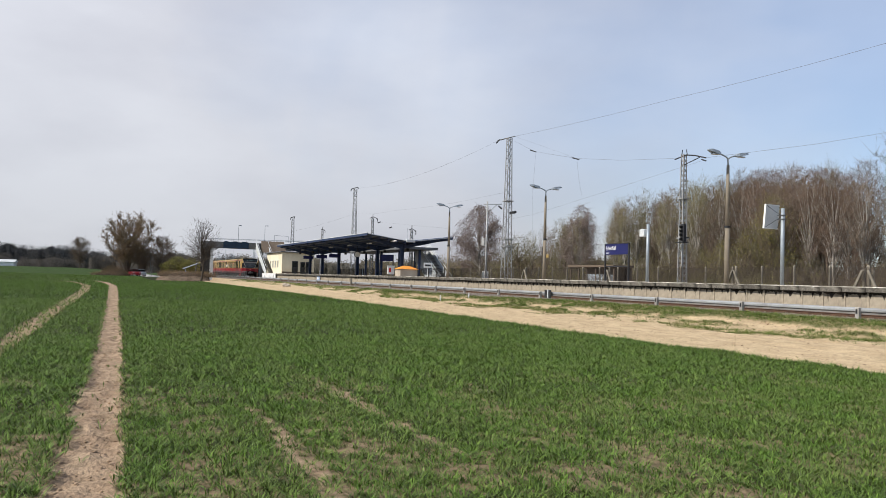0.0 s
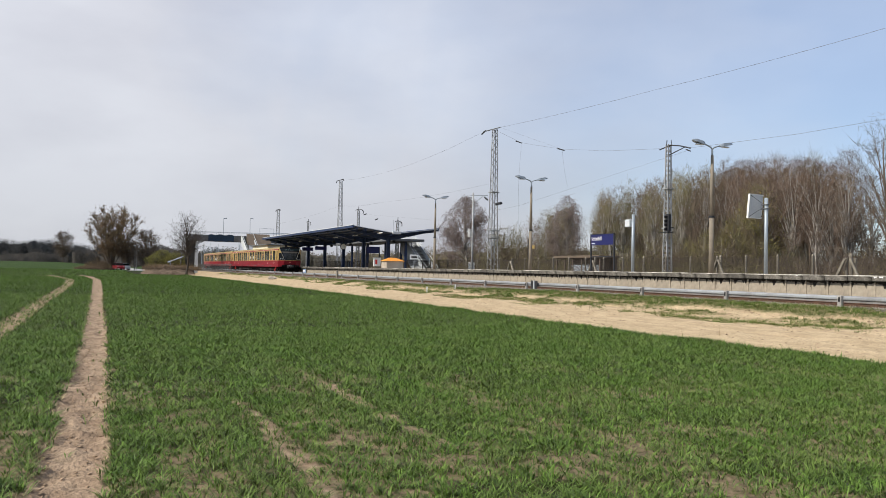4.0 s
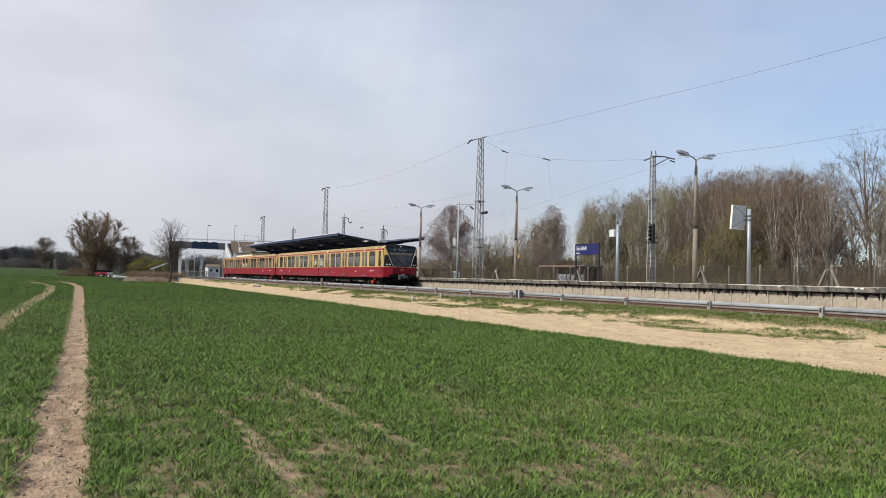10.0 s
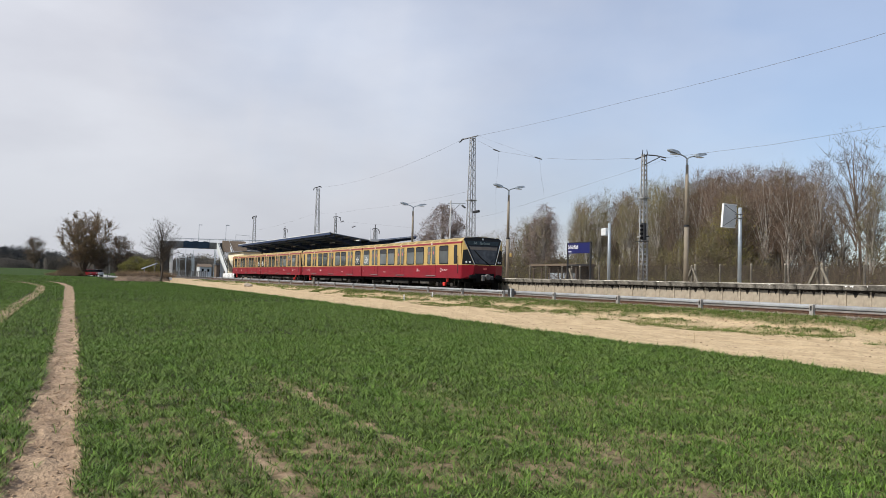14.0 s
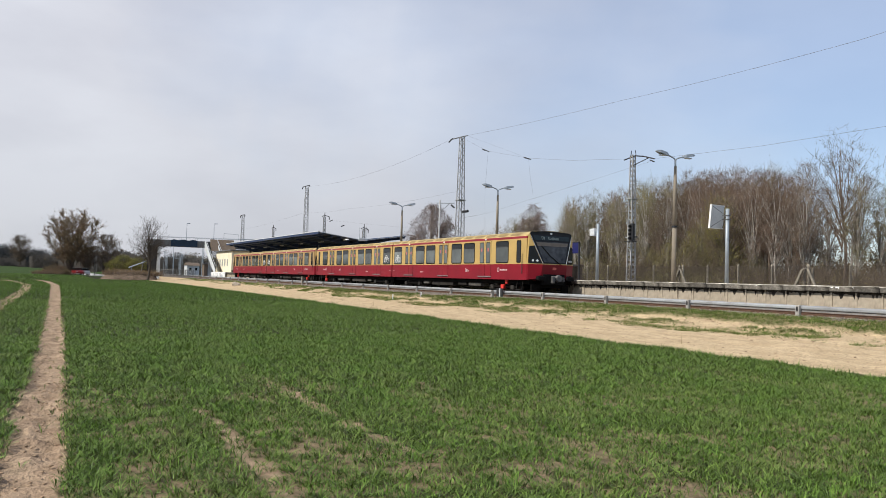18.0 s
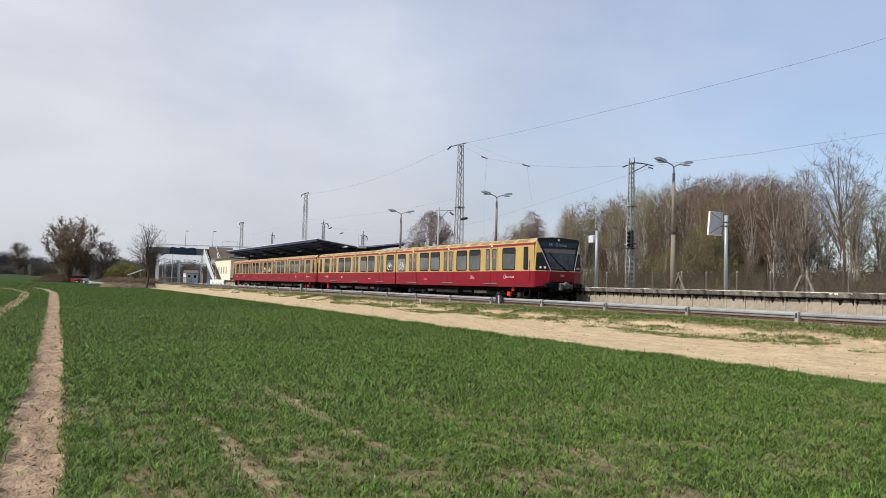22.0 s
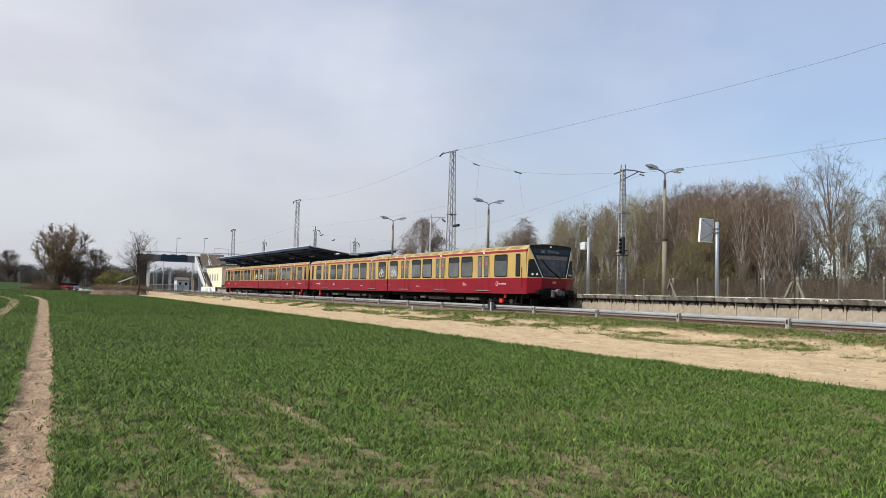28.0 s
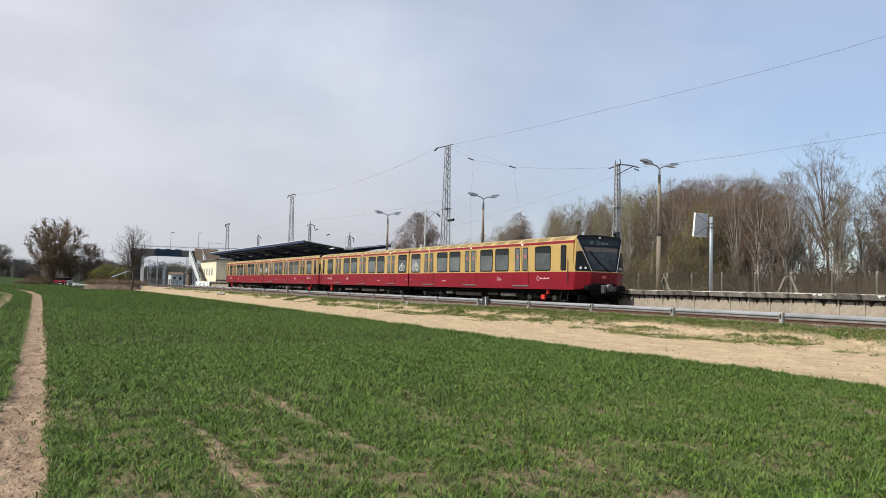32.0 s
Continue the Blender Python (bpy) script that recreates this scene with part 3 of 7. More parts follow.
live = Shape().prism(0, 5.02, [(-0.04, 0.02), (0.06, 0.02), (0.06, 0.045), (0.02, 0.055), (0.02, 0.10), (-0.04, 0.072)]).mesh("conductor", M_LIVE)
# dark plate on the post's front, for the shade inside its hollow
slot = Shape().box(-0.032, 0.032, -0.196, -0.188, 0.03, 0.19, 0.012).mesh("slot", M_DARK)
for i in range(44):
    x = -7.52 - 5.02 * i
    bracket = part("bracket_post", post3, None, third, at=(x, Y3, 0))
    part("slot", slot, None, bracket, "dark plate painted as the shade of a hollow")
    part("cover", cover, None, third, at=(x - 5.02, Y3, 0))
    part("conductor", live, None, third, at=(x - 5.02, Y3, 0))

# ---- platform ----
PE, PB, PZ, PW, PX = 26.2, 34.6, 0.93, -139.0, 8.0
platform = thing("platform", "long concrete island platform with weathered coping", "platform", kind="structure")
part("core", Shape().box(PW, PX, PE + 0.27, PB - 0.1, -0.35, PZ - 0.02), M_CONC, platform)
part("paving", Shape().box(PW, PX, PE + 0.56, PB - 0.5, PZ - 0.02, PZ), M_CONC, platform)
panel = Shape().box(-0.49, 0.49, PE + 0.20, PE + 0.269, -0.34, 0.72, 0.008).box(-0.535, -0.465, PE + 0.165, PE + 0.205, -0.34, 0.70, 0.01).mesh("wall_panel", M_WALL)
coping = Shape().box(-0.497, 0.497, PE, PE + 0.56, 0.72, PZ + 0.004, 0.012).mesh("coping_slab", M_COPING)
back = Shape().box(-0.495, 0.495, PB - 0.5, PB, 0.70, PZ + 0.004, 0.02).mesh("back_coping_slab", M_COPING)
for i in range(147):
    part("wall_panel", panel, None, platform, at=(PX - 0.5 - i, 0, 0))
for i in range(147):
    part("coping_slab", coping, None, platform, at=(PX - 0.5 - i, 0.012 * math.sin(i * 4.7), 0.010 * math.sin(i * 7.3)))
    part("back_coping_slab", back, None, platform, at=(PX - 0.5 - i, 0, 0))

stain = random.Random(17)
drips = []
for k in range(6):
    w, h = stain.uniform(0.02, 0.09), stain.uniform(0.2, 0.85)
    pts = [(-w, 0.70), (w, 0.70), (w * 0.8, 0.70 - h * 0.4), (w * 0.35, 0.70 - h * 0.55), (w * 0.3, 0.70 - h), (w * 0.05, 0.70 - h * 0.9), (-w * 0.1, 0.70 - h * 0.6), (-w * 0.5, 0.70 - h * 0.75), (-w * 0.7, 0.70 - h * 0.35)]
    drips.append(Shape().wall(PE + 0.196, PE + 0.199, pts).mesh("drip_stain", M_DRIP))
for k in range(52):
    part("drip_stain", stain.choice(drips), None, platform, at=(-9 - 88 * stain.random() ** 0.9, 0, 0))
# the coping's shade on the wall, painted as ragged dark bands
shade_bands = []
for k in range(5):
    low = [(-0.49 + 0.07 * i, 0.70 - stain.uniform(0.03, 0.09) - 0.16 * (stain.random() < 0.16)) for i in range(15)]
    shade_bands.append(Shape().wall(PE + 0.193, PE + 0.198, [(0.49, 0.715), (-0.49, 0.715)] + low).mesh("grime_band", M_COPING_SHADE))
for i in range(120):
    part("grime_band", stain.choice(shade_bands), None, platform, at=(PX - 12.5 - i, 0, 0))
for k in range(8):
    x, w = -16.0 - 5.5 * stain.random() - (14 * stain.random() if k > 5 else 0), stain.uniform(0.05, 0.16)
    top = [(x - w, PZ - 0.02), (x + w, PZ - 0.02), (x + w * 0.6, PZ - 0.09 * stain.uniform(0.5, 1.3)), (x, PZ - 0.05), (x - w * 0.5, PZ - 0.11 * stain.uniform(0.4, 1.2))]
    part("paint_patch", Shape().wall(PE - 0.004, PE - 0.001, top), M_WHITE, platform, "flaking white paint")
part("edge_line", Shape().box(PW, PX, PE - 0.006, PE + 0.25, PZ - 0.028, PZ + 0.014, 0.006), M_EDGE, platform, "worn pale edge line")

# ---- the train ----
SIDE = 1.53
HALF = [(-SIDE, 0.86), (-SIDE, 3.14), (-1.50, 3.27), (-1.42, 3.38), (-1.22, 3.49), (-0.8, 3.565), (-0.3, 3.60)]
SECT = HALF + [(-y, z) for y, z in reversed(HALF)]
LEN = 18.1


def band(lo, hi, out=0.0):
    """The outline of the body between two heights."""
    def side_y(z):
        for (ya, za), (yb, zb) in zip(HALF, HALF[1:]):
            if z <= zb:
                return ya + (yb - ya) * (z - za) / (zb - za)
        return HALF[-1][0]
    left = [(side_y(lo) - out, lo)] + [(y - out, z) for y, z in HALF if lo < z < hi] + [(side_y(hi) - out, hi)]
    return left + [(-y, z) for y, z in reversed(left)]


def plate(x0, x1, z0, z1, r, s, y0, y1):
    """A slab with rounded corners on the side wall; s is -1 or 1."""
    return Shape().wall(s * (SIDE + y0), s * (SIDE + y1), rounded(x0, x1, z0, z1, r))


def wheelset_mesh():
    sh = Shape().tube((0, -1.0, 0), (0, 1.0, 0), 0.08, 0.08, 10)
    for s in (-1, 1):
        sh.tube((0, s * 0.70, 0), (0, s * 0.745, 0), 0.45, 0.45, 22).tube((0, s * 0.745, 0), (0, s * 0.84, 0), 0.42, 0.42, 22).tube((0, s * 0.84, 0), (0, s * 0.86, 0), 0.34, 0.30, 22)
        for k in range(4):
            q = k * math.pi / 2
            sh.tube((0.2 * math.cos(q), s * 0.855, 0.2 * math.sin(q)), (0.2 * math.cos(q), s * 0.875, 0.2 * math.sin(q)), 0.05, 0.05, 8)
    return sh.mesh("wheelset", M_WHEEL)


def build_car(ochre, label):
    car = thing("railcar", label, "train car", group="cars of the train")
    part("lower_body", Shape().prism(-LEN, 0, band(0.86, 1.735)), M_TRED, car, "dark red lower side")
    part("upper_body", Shape().prism(-LEN, 0, band(1.735, 3.14)), ochre, car, "ochre yellow window band")
    part("cornice_stripe", Shape().prism(-LEN, 0, band(3.14, 3.265, 0.004)), M_TRED, car, "dark red line under the roof")
    part("roof", Shape().prism(-LEN, 0.02, band(3.265, 3.60)), M_TROOF, car, "weathered ochre roof")
    for i in range(9):
        part("roof_seam", Shape().prism(-1.2 - 1.95 * i, -1.15 - 1.95 * i, [(y * 1.003, z + 0.006) for y, z in band(3.27, 3.60)]), M_TROOF, car)
    for s in (-1, 1):
        for i in range(13):
            x = -0.75 - 1.36 * i
            sh = Shape().prism(x - 0.98, x, [(s * 1.478, 3.31), (s * 1.429, 3.383), (s * 1.284, 3.466), (s * 1.26, 3.45), (s * 1.40, 3.37), (s * 1.45, 3.30)])
            part("roof_grille", sh, M_GRILLE, car, "brown ventilation grille")
    part("gangway_end", Shape().box(-LEN - 0.1, -LEN, -0.7, 0.7, 0.9, 3.1, 0.03), M_RUBBER, car, "black gangway bellows")
    part("underframe", Shape().box(-LEN + 0.1, -0.1, -1.25, 1.25, 0.62, 0.86), M_UNDER, car)
    for s in (-1, 1):
        for k, (x0, x1) in enumerate(((-3.19, -1.81), (-7.04, -5.66), (-8.68, -7.30), (-12.38, -11.0), (-14.03, -12.65), (-17.8, -16.42))):
            w = part("window", plate(x0, x1, 1.79, 3.055, 0.13, s, -0.01, 0.010), M_RUBBER, car, "window in a black rubber frame")
            part("pane", plate(x0 + 0.06, x1 - 0.06, 1.85, 2.995, 0.10, s, 0.0, 0.014), M_GREYGLASS, w)
            part("vent_pane", plate(x0 + 0.06, x1 - 0.06, 2.74, 2.995, 0.06, s, 0.004, 0.0165), M_GLASS, w, "darker tilting pane")
            part("transom", plate(x0 + 0.06, x1 - 0.06, 2.70, 2.73, 0.005, s, 0.0, 0.019), M_RUBBER, w)
            if k == 5:
                mid = (x0 + x1) / 2
                sh = Shape()
                for dx in (-0.23, 0.23):
                    ring = [(mid + dx + 0.19 * math.cos(q * math.pi / 8), 2.13 + 0.19 * math.sin(q * math.pi / 8)) for q in range(17)]
                    sh.line([(x, s * (SIDE + 0.018), z) for x, z in ring], 0.013, 4)
                sh.line([(mid - 0.23, s * (SIDE + 0.018), 2.13), (mid - 0.08, s * (SIDE + 0.018), 2.48), (mid + 0.14, s * (SIDE + 0.018), 2.46), (mid + 0.23, s * (SIDE + 0.018), 2.13)], 0.014, 4)
                sh.line([(mid - 0.08, s * (SIDE + 0.018), 2.48), (mid, s * (SIDE + 0.018), 2.15), (mid + 0.14, s * (SIDE + 0.018), 2.46)], 0.013, 4)
                part("bicycle_sign", sh, M_WHITE, w, "white bicycle pictogram")
        cw = part("cab_window", plate(-0.99, -0.54, 1.80, 3.05, 0.08, s, -0.01, 0.010), M_RUBBER, car)
        part("pane", plate(-0.94, -0.59, 1.86, 2.99, 0.06, s, 0.0, 0.014), M_GLASS, cw)
        part("grab_rail", Shape().line([(-0.36, s * (SIDE + 0.05), 1.2), (-0.36, s * (SIDE + 0.05), 2.3)], 0.018), M_DARK, car)
        for mid in (-4.42, -9.81, -15.19):
            d = part("door", plate(mid - 0.70, mid + 0.70, 0.95, 3.13, 0.02, s, -0.01, 0.003), M_RUBBER, car, "double sliding door")
            for q in (-1, 1):
                a, b = sorted((mid + q * 0.015, mid + q * 0.685))
                part("leaf_lower", plate(a, b, 0.97, 1.733, 0.01, s, 0.0, 0.008), M_TRED, d)
                part("leaf_upper", plate(a, b, 1.737, 3.12, 0.01, s, 0.0, 0.008), ochre, d)
                wa, wb = sorted((mid + q * 0.12, mid + q * 0.60))
                part("leaf_window", plate(wa, wb, 1.79, 3.04, 0.07, s, 0.0, 0.013), M_RUBBER, d)
                part("pane", plate(wa + 0.045, wb - 0.045, 1.84, 2.99, 0.05, s, 0.0, 0.016), M_GREYGLASS, d)
                part("sticker", plate((wa + wb) / 2 - 0.05, (wa + wb) / 2 + 0.05, 2.48, 2.68, 0.01, s, 0.012, 0.019), M_STICK, d, "red and white sticker")
            part("step", plate(mid - 0.75, mid + 0.75, 0.985, 1.045, 0.01, s, 0.0, 0.05), M_STEP, d, "grey door step")
            part("door_lamp", plate(mid + 0.0, mid + 0.16, 3.15, 3.24, 0.02, s, 0.0, 0.03), M_WHITE, d)
        # plain marks where the lettering stands
        ring = [(-2.88 + 0.10 * math.cos(q * math.pi / 8), 1.41 + 0.12 * math.sin(q * math.pi / 8)) for q in range(17)]
        part("marking", Shape().line([(x, s * (SIDE + 0.006), z) for x, z in ring], 0.018, 4), M_MARK, car, "faded white round emblem")
        for k in range(7):
            part("marking", plate(-2.70 + 0.115 * k, -2.62 + 0.115 * k, 1.37, 1.43 + 0.025 * (k % 3 == 0), 0.012, s, 0.0, 0.006), M_MARK, car)
        for k in range(3):
            x = -6.78 + 0.16 * k
            part("marking", Shape().line([(x + dx, s * (SIDE + 0.006), 1.28 + dz) for dx, dz in ((0, 0), (0.02, 0.22 - 0.06 * k), (0.10, 0.18 - 0.05 * k), (0.07, 0.02))], 0.016, 4), M_MARK, car)
        for k in range(4):
            part("marking", plate(-13.3 + 0.13 * k, -13.2 + 0.13 * k, 1.22, 1.27, 0.012, s, 0.0, 0.006), M_MARK, car)
        part("marking", plate(-17.88, -17.72, 1.29, 1.34, 0.015, s, 0.0, 0.006), M_MARK, car)
    # bogies, wheels and cases under the floor
    for bx in (-3.0, -15.2):
        bog = part("bogie", Shape().box(bx - 1.5, bx + 1.5, -1.16, -1.02, 0.38, 0.60, 0.03).box(bx - 1.5, bx + 1.5, 1.02, 1.16, 0.38, 0.60, 0.03).box(bx - 0.25, bx + 0.25, -1.1, 1.1, 0.34, 0.66, 0.03), M_UNDER, car, "dark bogie frame")
        for wx in (-1.1, 1.1):
            ws = part("wheelset", WHEELSET, None, bog, "dark steel wheels on an axle", at=(bx + wx, 0, 0.42))
            for s in (-1, 1):
                part("axle_box", Shape().box(bx + wx - 0.16, bx + wx + 0.16, s * 1.16 - 0.06, s * 1.16 + 0.06, 0.28, 0.56, 0.03), M_UNDERGREY, bog)
                part("spring", Shape().tube((bx + wx * 0.55, s * 1.12, 0.55), (bx + wx * 0.55, s * 1.12, 0.85), 0.11, 0.11, 10), M_UNDERGREY, bog)
    for k, (x0, x1, z0) in enumerate(((-6.9, -5.4, 0.42), (-8.3, -7.2, 0.45), (-12.0, -9.0, 0.38), (-13.3, -12.5, 0.45))):
        for s in (-1, 1):
            part("equipment_case", Shape().box(x0, x1, s * 0.9 - 0.32, s * 0.9 + 0.32, z0, 0.86, 0.03), M_CASEGREY if k in (0, 3) else M_UNDERGREY, car)
    for s in (-1, 1):
        part("shoe_box", Shape().box(-2.75, -2.45, s * 1.36 - 0.08, s * 1.36 + 0.08, 0.34, 0.58, 0.02).box(-2.42, -2.22, s * 1.30 - 0.06, s * 1.30 + 0.06, 0.62, 0.84, 0.02), M_REDBOX, car, "bright red current collector box")
        part("foot_step", Shape().line([(-1.1, s * 1.35, 0.84), (-1.15, s * 1.38, 0.32), (-0.6, s * 1.38, 0.32), (-0.55, s * 1.35, 0.84)], 0.025).box(-1.15, -0.6, s * 1.38 - 0.1, s * 1.38 + 0.1, 0.31, 0.34), M_UNDERGREY, car)
        part("cable_loop", Shape().line([(-3.6 + 0.25 * math.cos(q * 0.5), s * 1.2, 0.65 + 0.2 * math.sin(q * 0.5)) for q in range(7)], 0.02, 5), M_UNDER, car)
    # cab front: a raked trapezoid between two swept-back corner facets
    XC, XV, XT = 0.10, 0.50, 0.10
    top_l, top_r = (XT, -1.43, 3.37), (XT, 1.43, 3.37)
    vee_l, vee_r = (XV, -0.78, 1.735), (XV, 0.78, 1.735)
    cor_l, cor_r = (XC, -1.51, 1.735), (XC, 1.51, 1.735)
    up = Shape().add([top_l, top_r, vee_l, vee_r, cor_l, cor_r, (0, -1.43, 3.37), (0, 1.43, 3.37), (0, -SIDE, 1.735), (0, SIDE, 1.735)],
                     [(0, 2, 3, 1), (0, 4, 2), (1, 3, 5), (0, 1, 7, 6), (0, 6, 8, 4), (1, 5, 9, 7), (6, 7, 9, 8), (4, 8, 9, 5, 3, 2)])
    part("front_shell", up, ochre, car, "ochre front with swept-back corners")
    low = Shape().add([(0, -SIDE, 1.735), (XC, -1.51, 1.735), (XV, -0.80, 1.735), (XV, 0.80, 1.735), (XC, 1.51, 1.735), (0, SIDE, 1.735),
                       (0, -SIDE, 0.86), (0.06, -1.47, 0.90), (0.40, -0.84, 0.98), (0.40, 0.84, 0.98), (0.06, 1.47, 0.90), (0, SIDE, 0.86)],
                      [(0, 5, 4, 3, 2, 1), (6, 7, 8, 9, 10, 11)] + [(i, i + 1, i + 7, i + 6) for i in range(5)] + [(5, 0, 6, 11)])
    part("front_apron", low, M_TRED, car, "dark red faceted front")
    def on(y, z, out=0.0):
        return (XV - (XV - XT) * (z - 1.735) / 1.635 + out, y, z)
    def sheet(pts, thick=0.05):
        n = len(pts)
        return Shape().add(list(pts) + [(x - thick, y, z) for x, y, z in pts], [tuple(range(n)), tuple(reversed(range(n, 2 * n)))] + [(i, n + i, n + (i + 1) % n, (i + 1) % n) for i in range(n)])
    mask = [on(-0.74, 1.78, 0.008), on(0.74, 1.78, 0.008), on(1.36, 3.22, 0.008), on(1.385, 3.36, 0.008), on(1.36, 3.45, 0.008), on(1.26, 3.515, 0.008), on(0.9, 3.545, 0.008), on(-0.9, 3.545, 0.008), on(-1.26, 3.515, 0.008), on(-1.36, 3.45, 0.008), on(-1.385, 3.36, 0.008), on(-1.36, 3.22, 0.008)]
    part("windscreen_mask", sheet(mask), M_MASK, car, "glossy black trapezoid front mask")
    pane = [on(-0.68, 1.85, 0.014), on(0.68, 1.85, 0.014), on(1.08, 2.98, 0.014), on(-1.08, 2.98, 0.014)]
    part("sun_blind", sheet([on(-0.98, 2.74, 0.018), on(0.98, 2.74, 0.018), on(1.05, 2.94, 0.018), on(-1.05, 2.94, 0.018)], 0.02), M_BLIND, car, "brown sun blind behind the glass")
    part("windscreen", sheet(pane), M_SCREEN, car, "dark grey windscreen")
    part("front_roof_cap", Shape().add([(0, -1.43, 3.372), (0, 1.43, 3.372), (0, 1.15, 3.50), (0, 0.5, 3.585), (0, -0.5, 3.585), (0, -1.15, 3.50)] + [(XT, y * 0.98, z - 0.01) for y, z in ((-1.43, 3.382), (1.43, 3.382), (1.15, 3.50), (0.5, 3.575), (-0.5, 3.575), (-1.15, 3.50))],
         [(0, 1, 2, 3, 4, 5), (11, 10, 9, 8, 7, 6)] + [(i, i + 6, (i + 1) % 6 + 6, (i + 1) % 6) for i in range(6)]), M_MASK, car)
    dsp = part("destination_display", sheet([on(-1.12, 3.06, 0.013), on(1.12, 3.06, 0.013), on(1.2, 3.31, 0.013), on(-1.2, 3.31, 0.013)]), M_DISPBACK, car, "dim destination display")
    cu = bpy.data.curves.new("display_text", "FONT")
    cu.body, cu.size, cu.align_x, cu.extrude = "S8   Gr\u00fcnau", 0.24, "CENTER", 0.004
    ob = new("display_text_tool", cu)
    me = bpy.data.meshes.new_from_object(ob)
    bpy.data.objects.remove(ob)
    bpy.data.curves.remove(cu)
    me.materials.clear()
    me.materials.append(M_DISPLAY)
    me.transform(pose(*on(-0.1, 3.10, 0.02), 90, 0, 90))
    for v in me.vertices:
        v.co.x = on(0, v.co.z, 0.019)[0] + (v.co.x - on(0, 3.10, 0.02)[0])
    part("display_text", me, None, dsp, "pale dot letters")
    for s in (-1, 1):
        T, C, V = (Vector((x, s * abs(y), z)) for x, y, z in (top_r, cor_r, vee_r))
        def spot(a, b, c, out):
            p = a * T + b * C + c * V
            nrm = (C - T).cross(V - T).normalized()
            return p + nrm * (out if nrm.x > 0 else -out)
        tri = [spot(0.60, 0.36, 0.04, 0.01), spot(0.50, 0.47, 0.03, 0.01), spot(0.06, 0.92, 0.02, 0.01), spot(0.03, 0.90, 0.07, 0.01), spot(0.02, 0.01, 0.97, 0.01), spot(0.62, 0.01, 0.37, 0.01)]
        part("corner_glass", sheet([tuple(p) for p in tri]), M_MASK, car, "dark triangular corner glass")
        part("front_pillar", Shape().line([on(s * 1.36, 3.30, 0.0), on(s * 0.765, 1.76, 0.0)], 0.017, 6), M_GALV, car, "slanting grey pillar")
        for b, c in ((0.55, 0.33), (0.26, 0.62)):
            p, q = spot(0.12, b, c, -0.03), spot(0.12, b, c, 0.03)
            part("headlight", Shape().tube(tuple(p), tuple(q), 0.07, 0.062, 14), M_LENS, car, "round white headlight")
        part("buffer", Shape().tube((0.20, s * 0.95, 0.98), (0.62, s * 0.95, 0.98), 0.13, 0.16, 12).box(0.58, 0.67, s * 0.95 - 0.24, s * 0.95 + 0.24, 0.87, 1.10, 0.03), M_RUBBER, car)
    part("top_light", Shape().tube((0.06, 0, 3.44), (0.13, 0, 3.44), 0.06, 0.055, 12), M_LENS, car)
    part("wiper", Shape().line([on(0.35, 1.74, 0.05), on(-0.25, 2.2, 0.05), on(-0.75, 2.75, 0.04)], 0.022, 5), M_RUBBER, car)
    part("coupler", Shape().box(0.35, 0.85, -0.18, 0.18, 0.84, 1.12, 0.03).tube((0.8, 0, 0.98), (0.98, 0, 0.98), 0.2, 0.17, 12).box(0.72, 0.92, -0.42, -0.24, 0.72, 1.1, 0.03).box(0.72, 0.9, 0.24, 0.42, 0.8, 1.05, 0.03), M_COUPLER, car, "automatic coupler head")
    part("coupler_recess", Shape().box(0.20, 0.46, -0.72, 0.72, 0.62, 1.20, 0.03), M_RUBBER, car)
    part("front_emblem", Shape().box(0.44, 0.49, -0.12, 0.12, 1.44, 1.58, 0.004), M_STICK, car)
    part("rail_guard", Shape().box(0.0, 0.12, -1.25, -0.75, 0.16, 0.62, 0.03).box(0.0, 0.12, 0.75, 1.25, 0.16, 0.62, 0.03).box(0.0, 0.08, -0.75, 0.75, 0.45, 0.62, 0.02), M_UNDER, car)
    return car


M_MARK = mat("faded_lettering", (0.62, 0.46, 0.45), 0.5, var=0.15, scale=9, fine=30, bump=0)
# the sky mirrored in the windscreen is put into this grey base colour
M_SCREEN = mat("windscreen_glass", (0.040, 0.044, 0.047), 0.08, var=0.4, scale=1.6, fine=5, bump=0, spec=0.45)
M_COUPLER = mat("coupler_steel", (0.13, 0.125, 0.12), 0.6, 0.4, var=0.3, scale=4, fine=20, bump=0.1)
M_STICK = mat("sticker", (0.55, 0.10, 0.08), 0.5, var=0.1, bump=0)
M_REDBOX = mat("bright_red_box", (0.62, 0.03, 0.02), 0.5, var=0.1, bump=0)
M_MASK = mat("black_mask", (0.010, 0.011, 0.012), 0.22, var=0.2, bump=0, spec=0.2)
M_LENS = mat("lens", (0.55, 0.57, 0.58), 0.15, 0.2, var=0.05, bump=0)
M_DISPBACK = mat("display_glass", (0.016, 0.026, 0.03), 0.15, var=0.2, bump=0, spec=0.3)
M_GRILLE = mat("roof_grille", (0.26, 0.18, 0.07), 0.8, var=0.25, scale=4, fine=20, bump=0.1, stretch=(3, 1, 1))
M_BLIND = mat("sun_blind", (0.10, 0.085, 0.07), 0.6, var=0.2, bump=0)
M_DISPLAY = mat("display_dots", (0.13, 0.17, 0.17), 0.5, var=0.2, scale=20, fine=60, bump=0)
M_STEP = mat("step_plate", (0.20, 0.19, 0.185), 0.6, 0.2, var=0.15, bump=0)
M_WHEEL = mat("wheel_steel", (0.03, 0.026, 0.024), 0.6, 0.3, var=0.2, bump=0)
WHEELSET = wheelset_mesh()
car_1 = build_car(M_TYEL, "red and ochre electric railcar with a black cab front")
car_3 = build_car(M_TYEL_DULL, "red and dull ochre railcar with a darker yellow band")
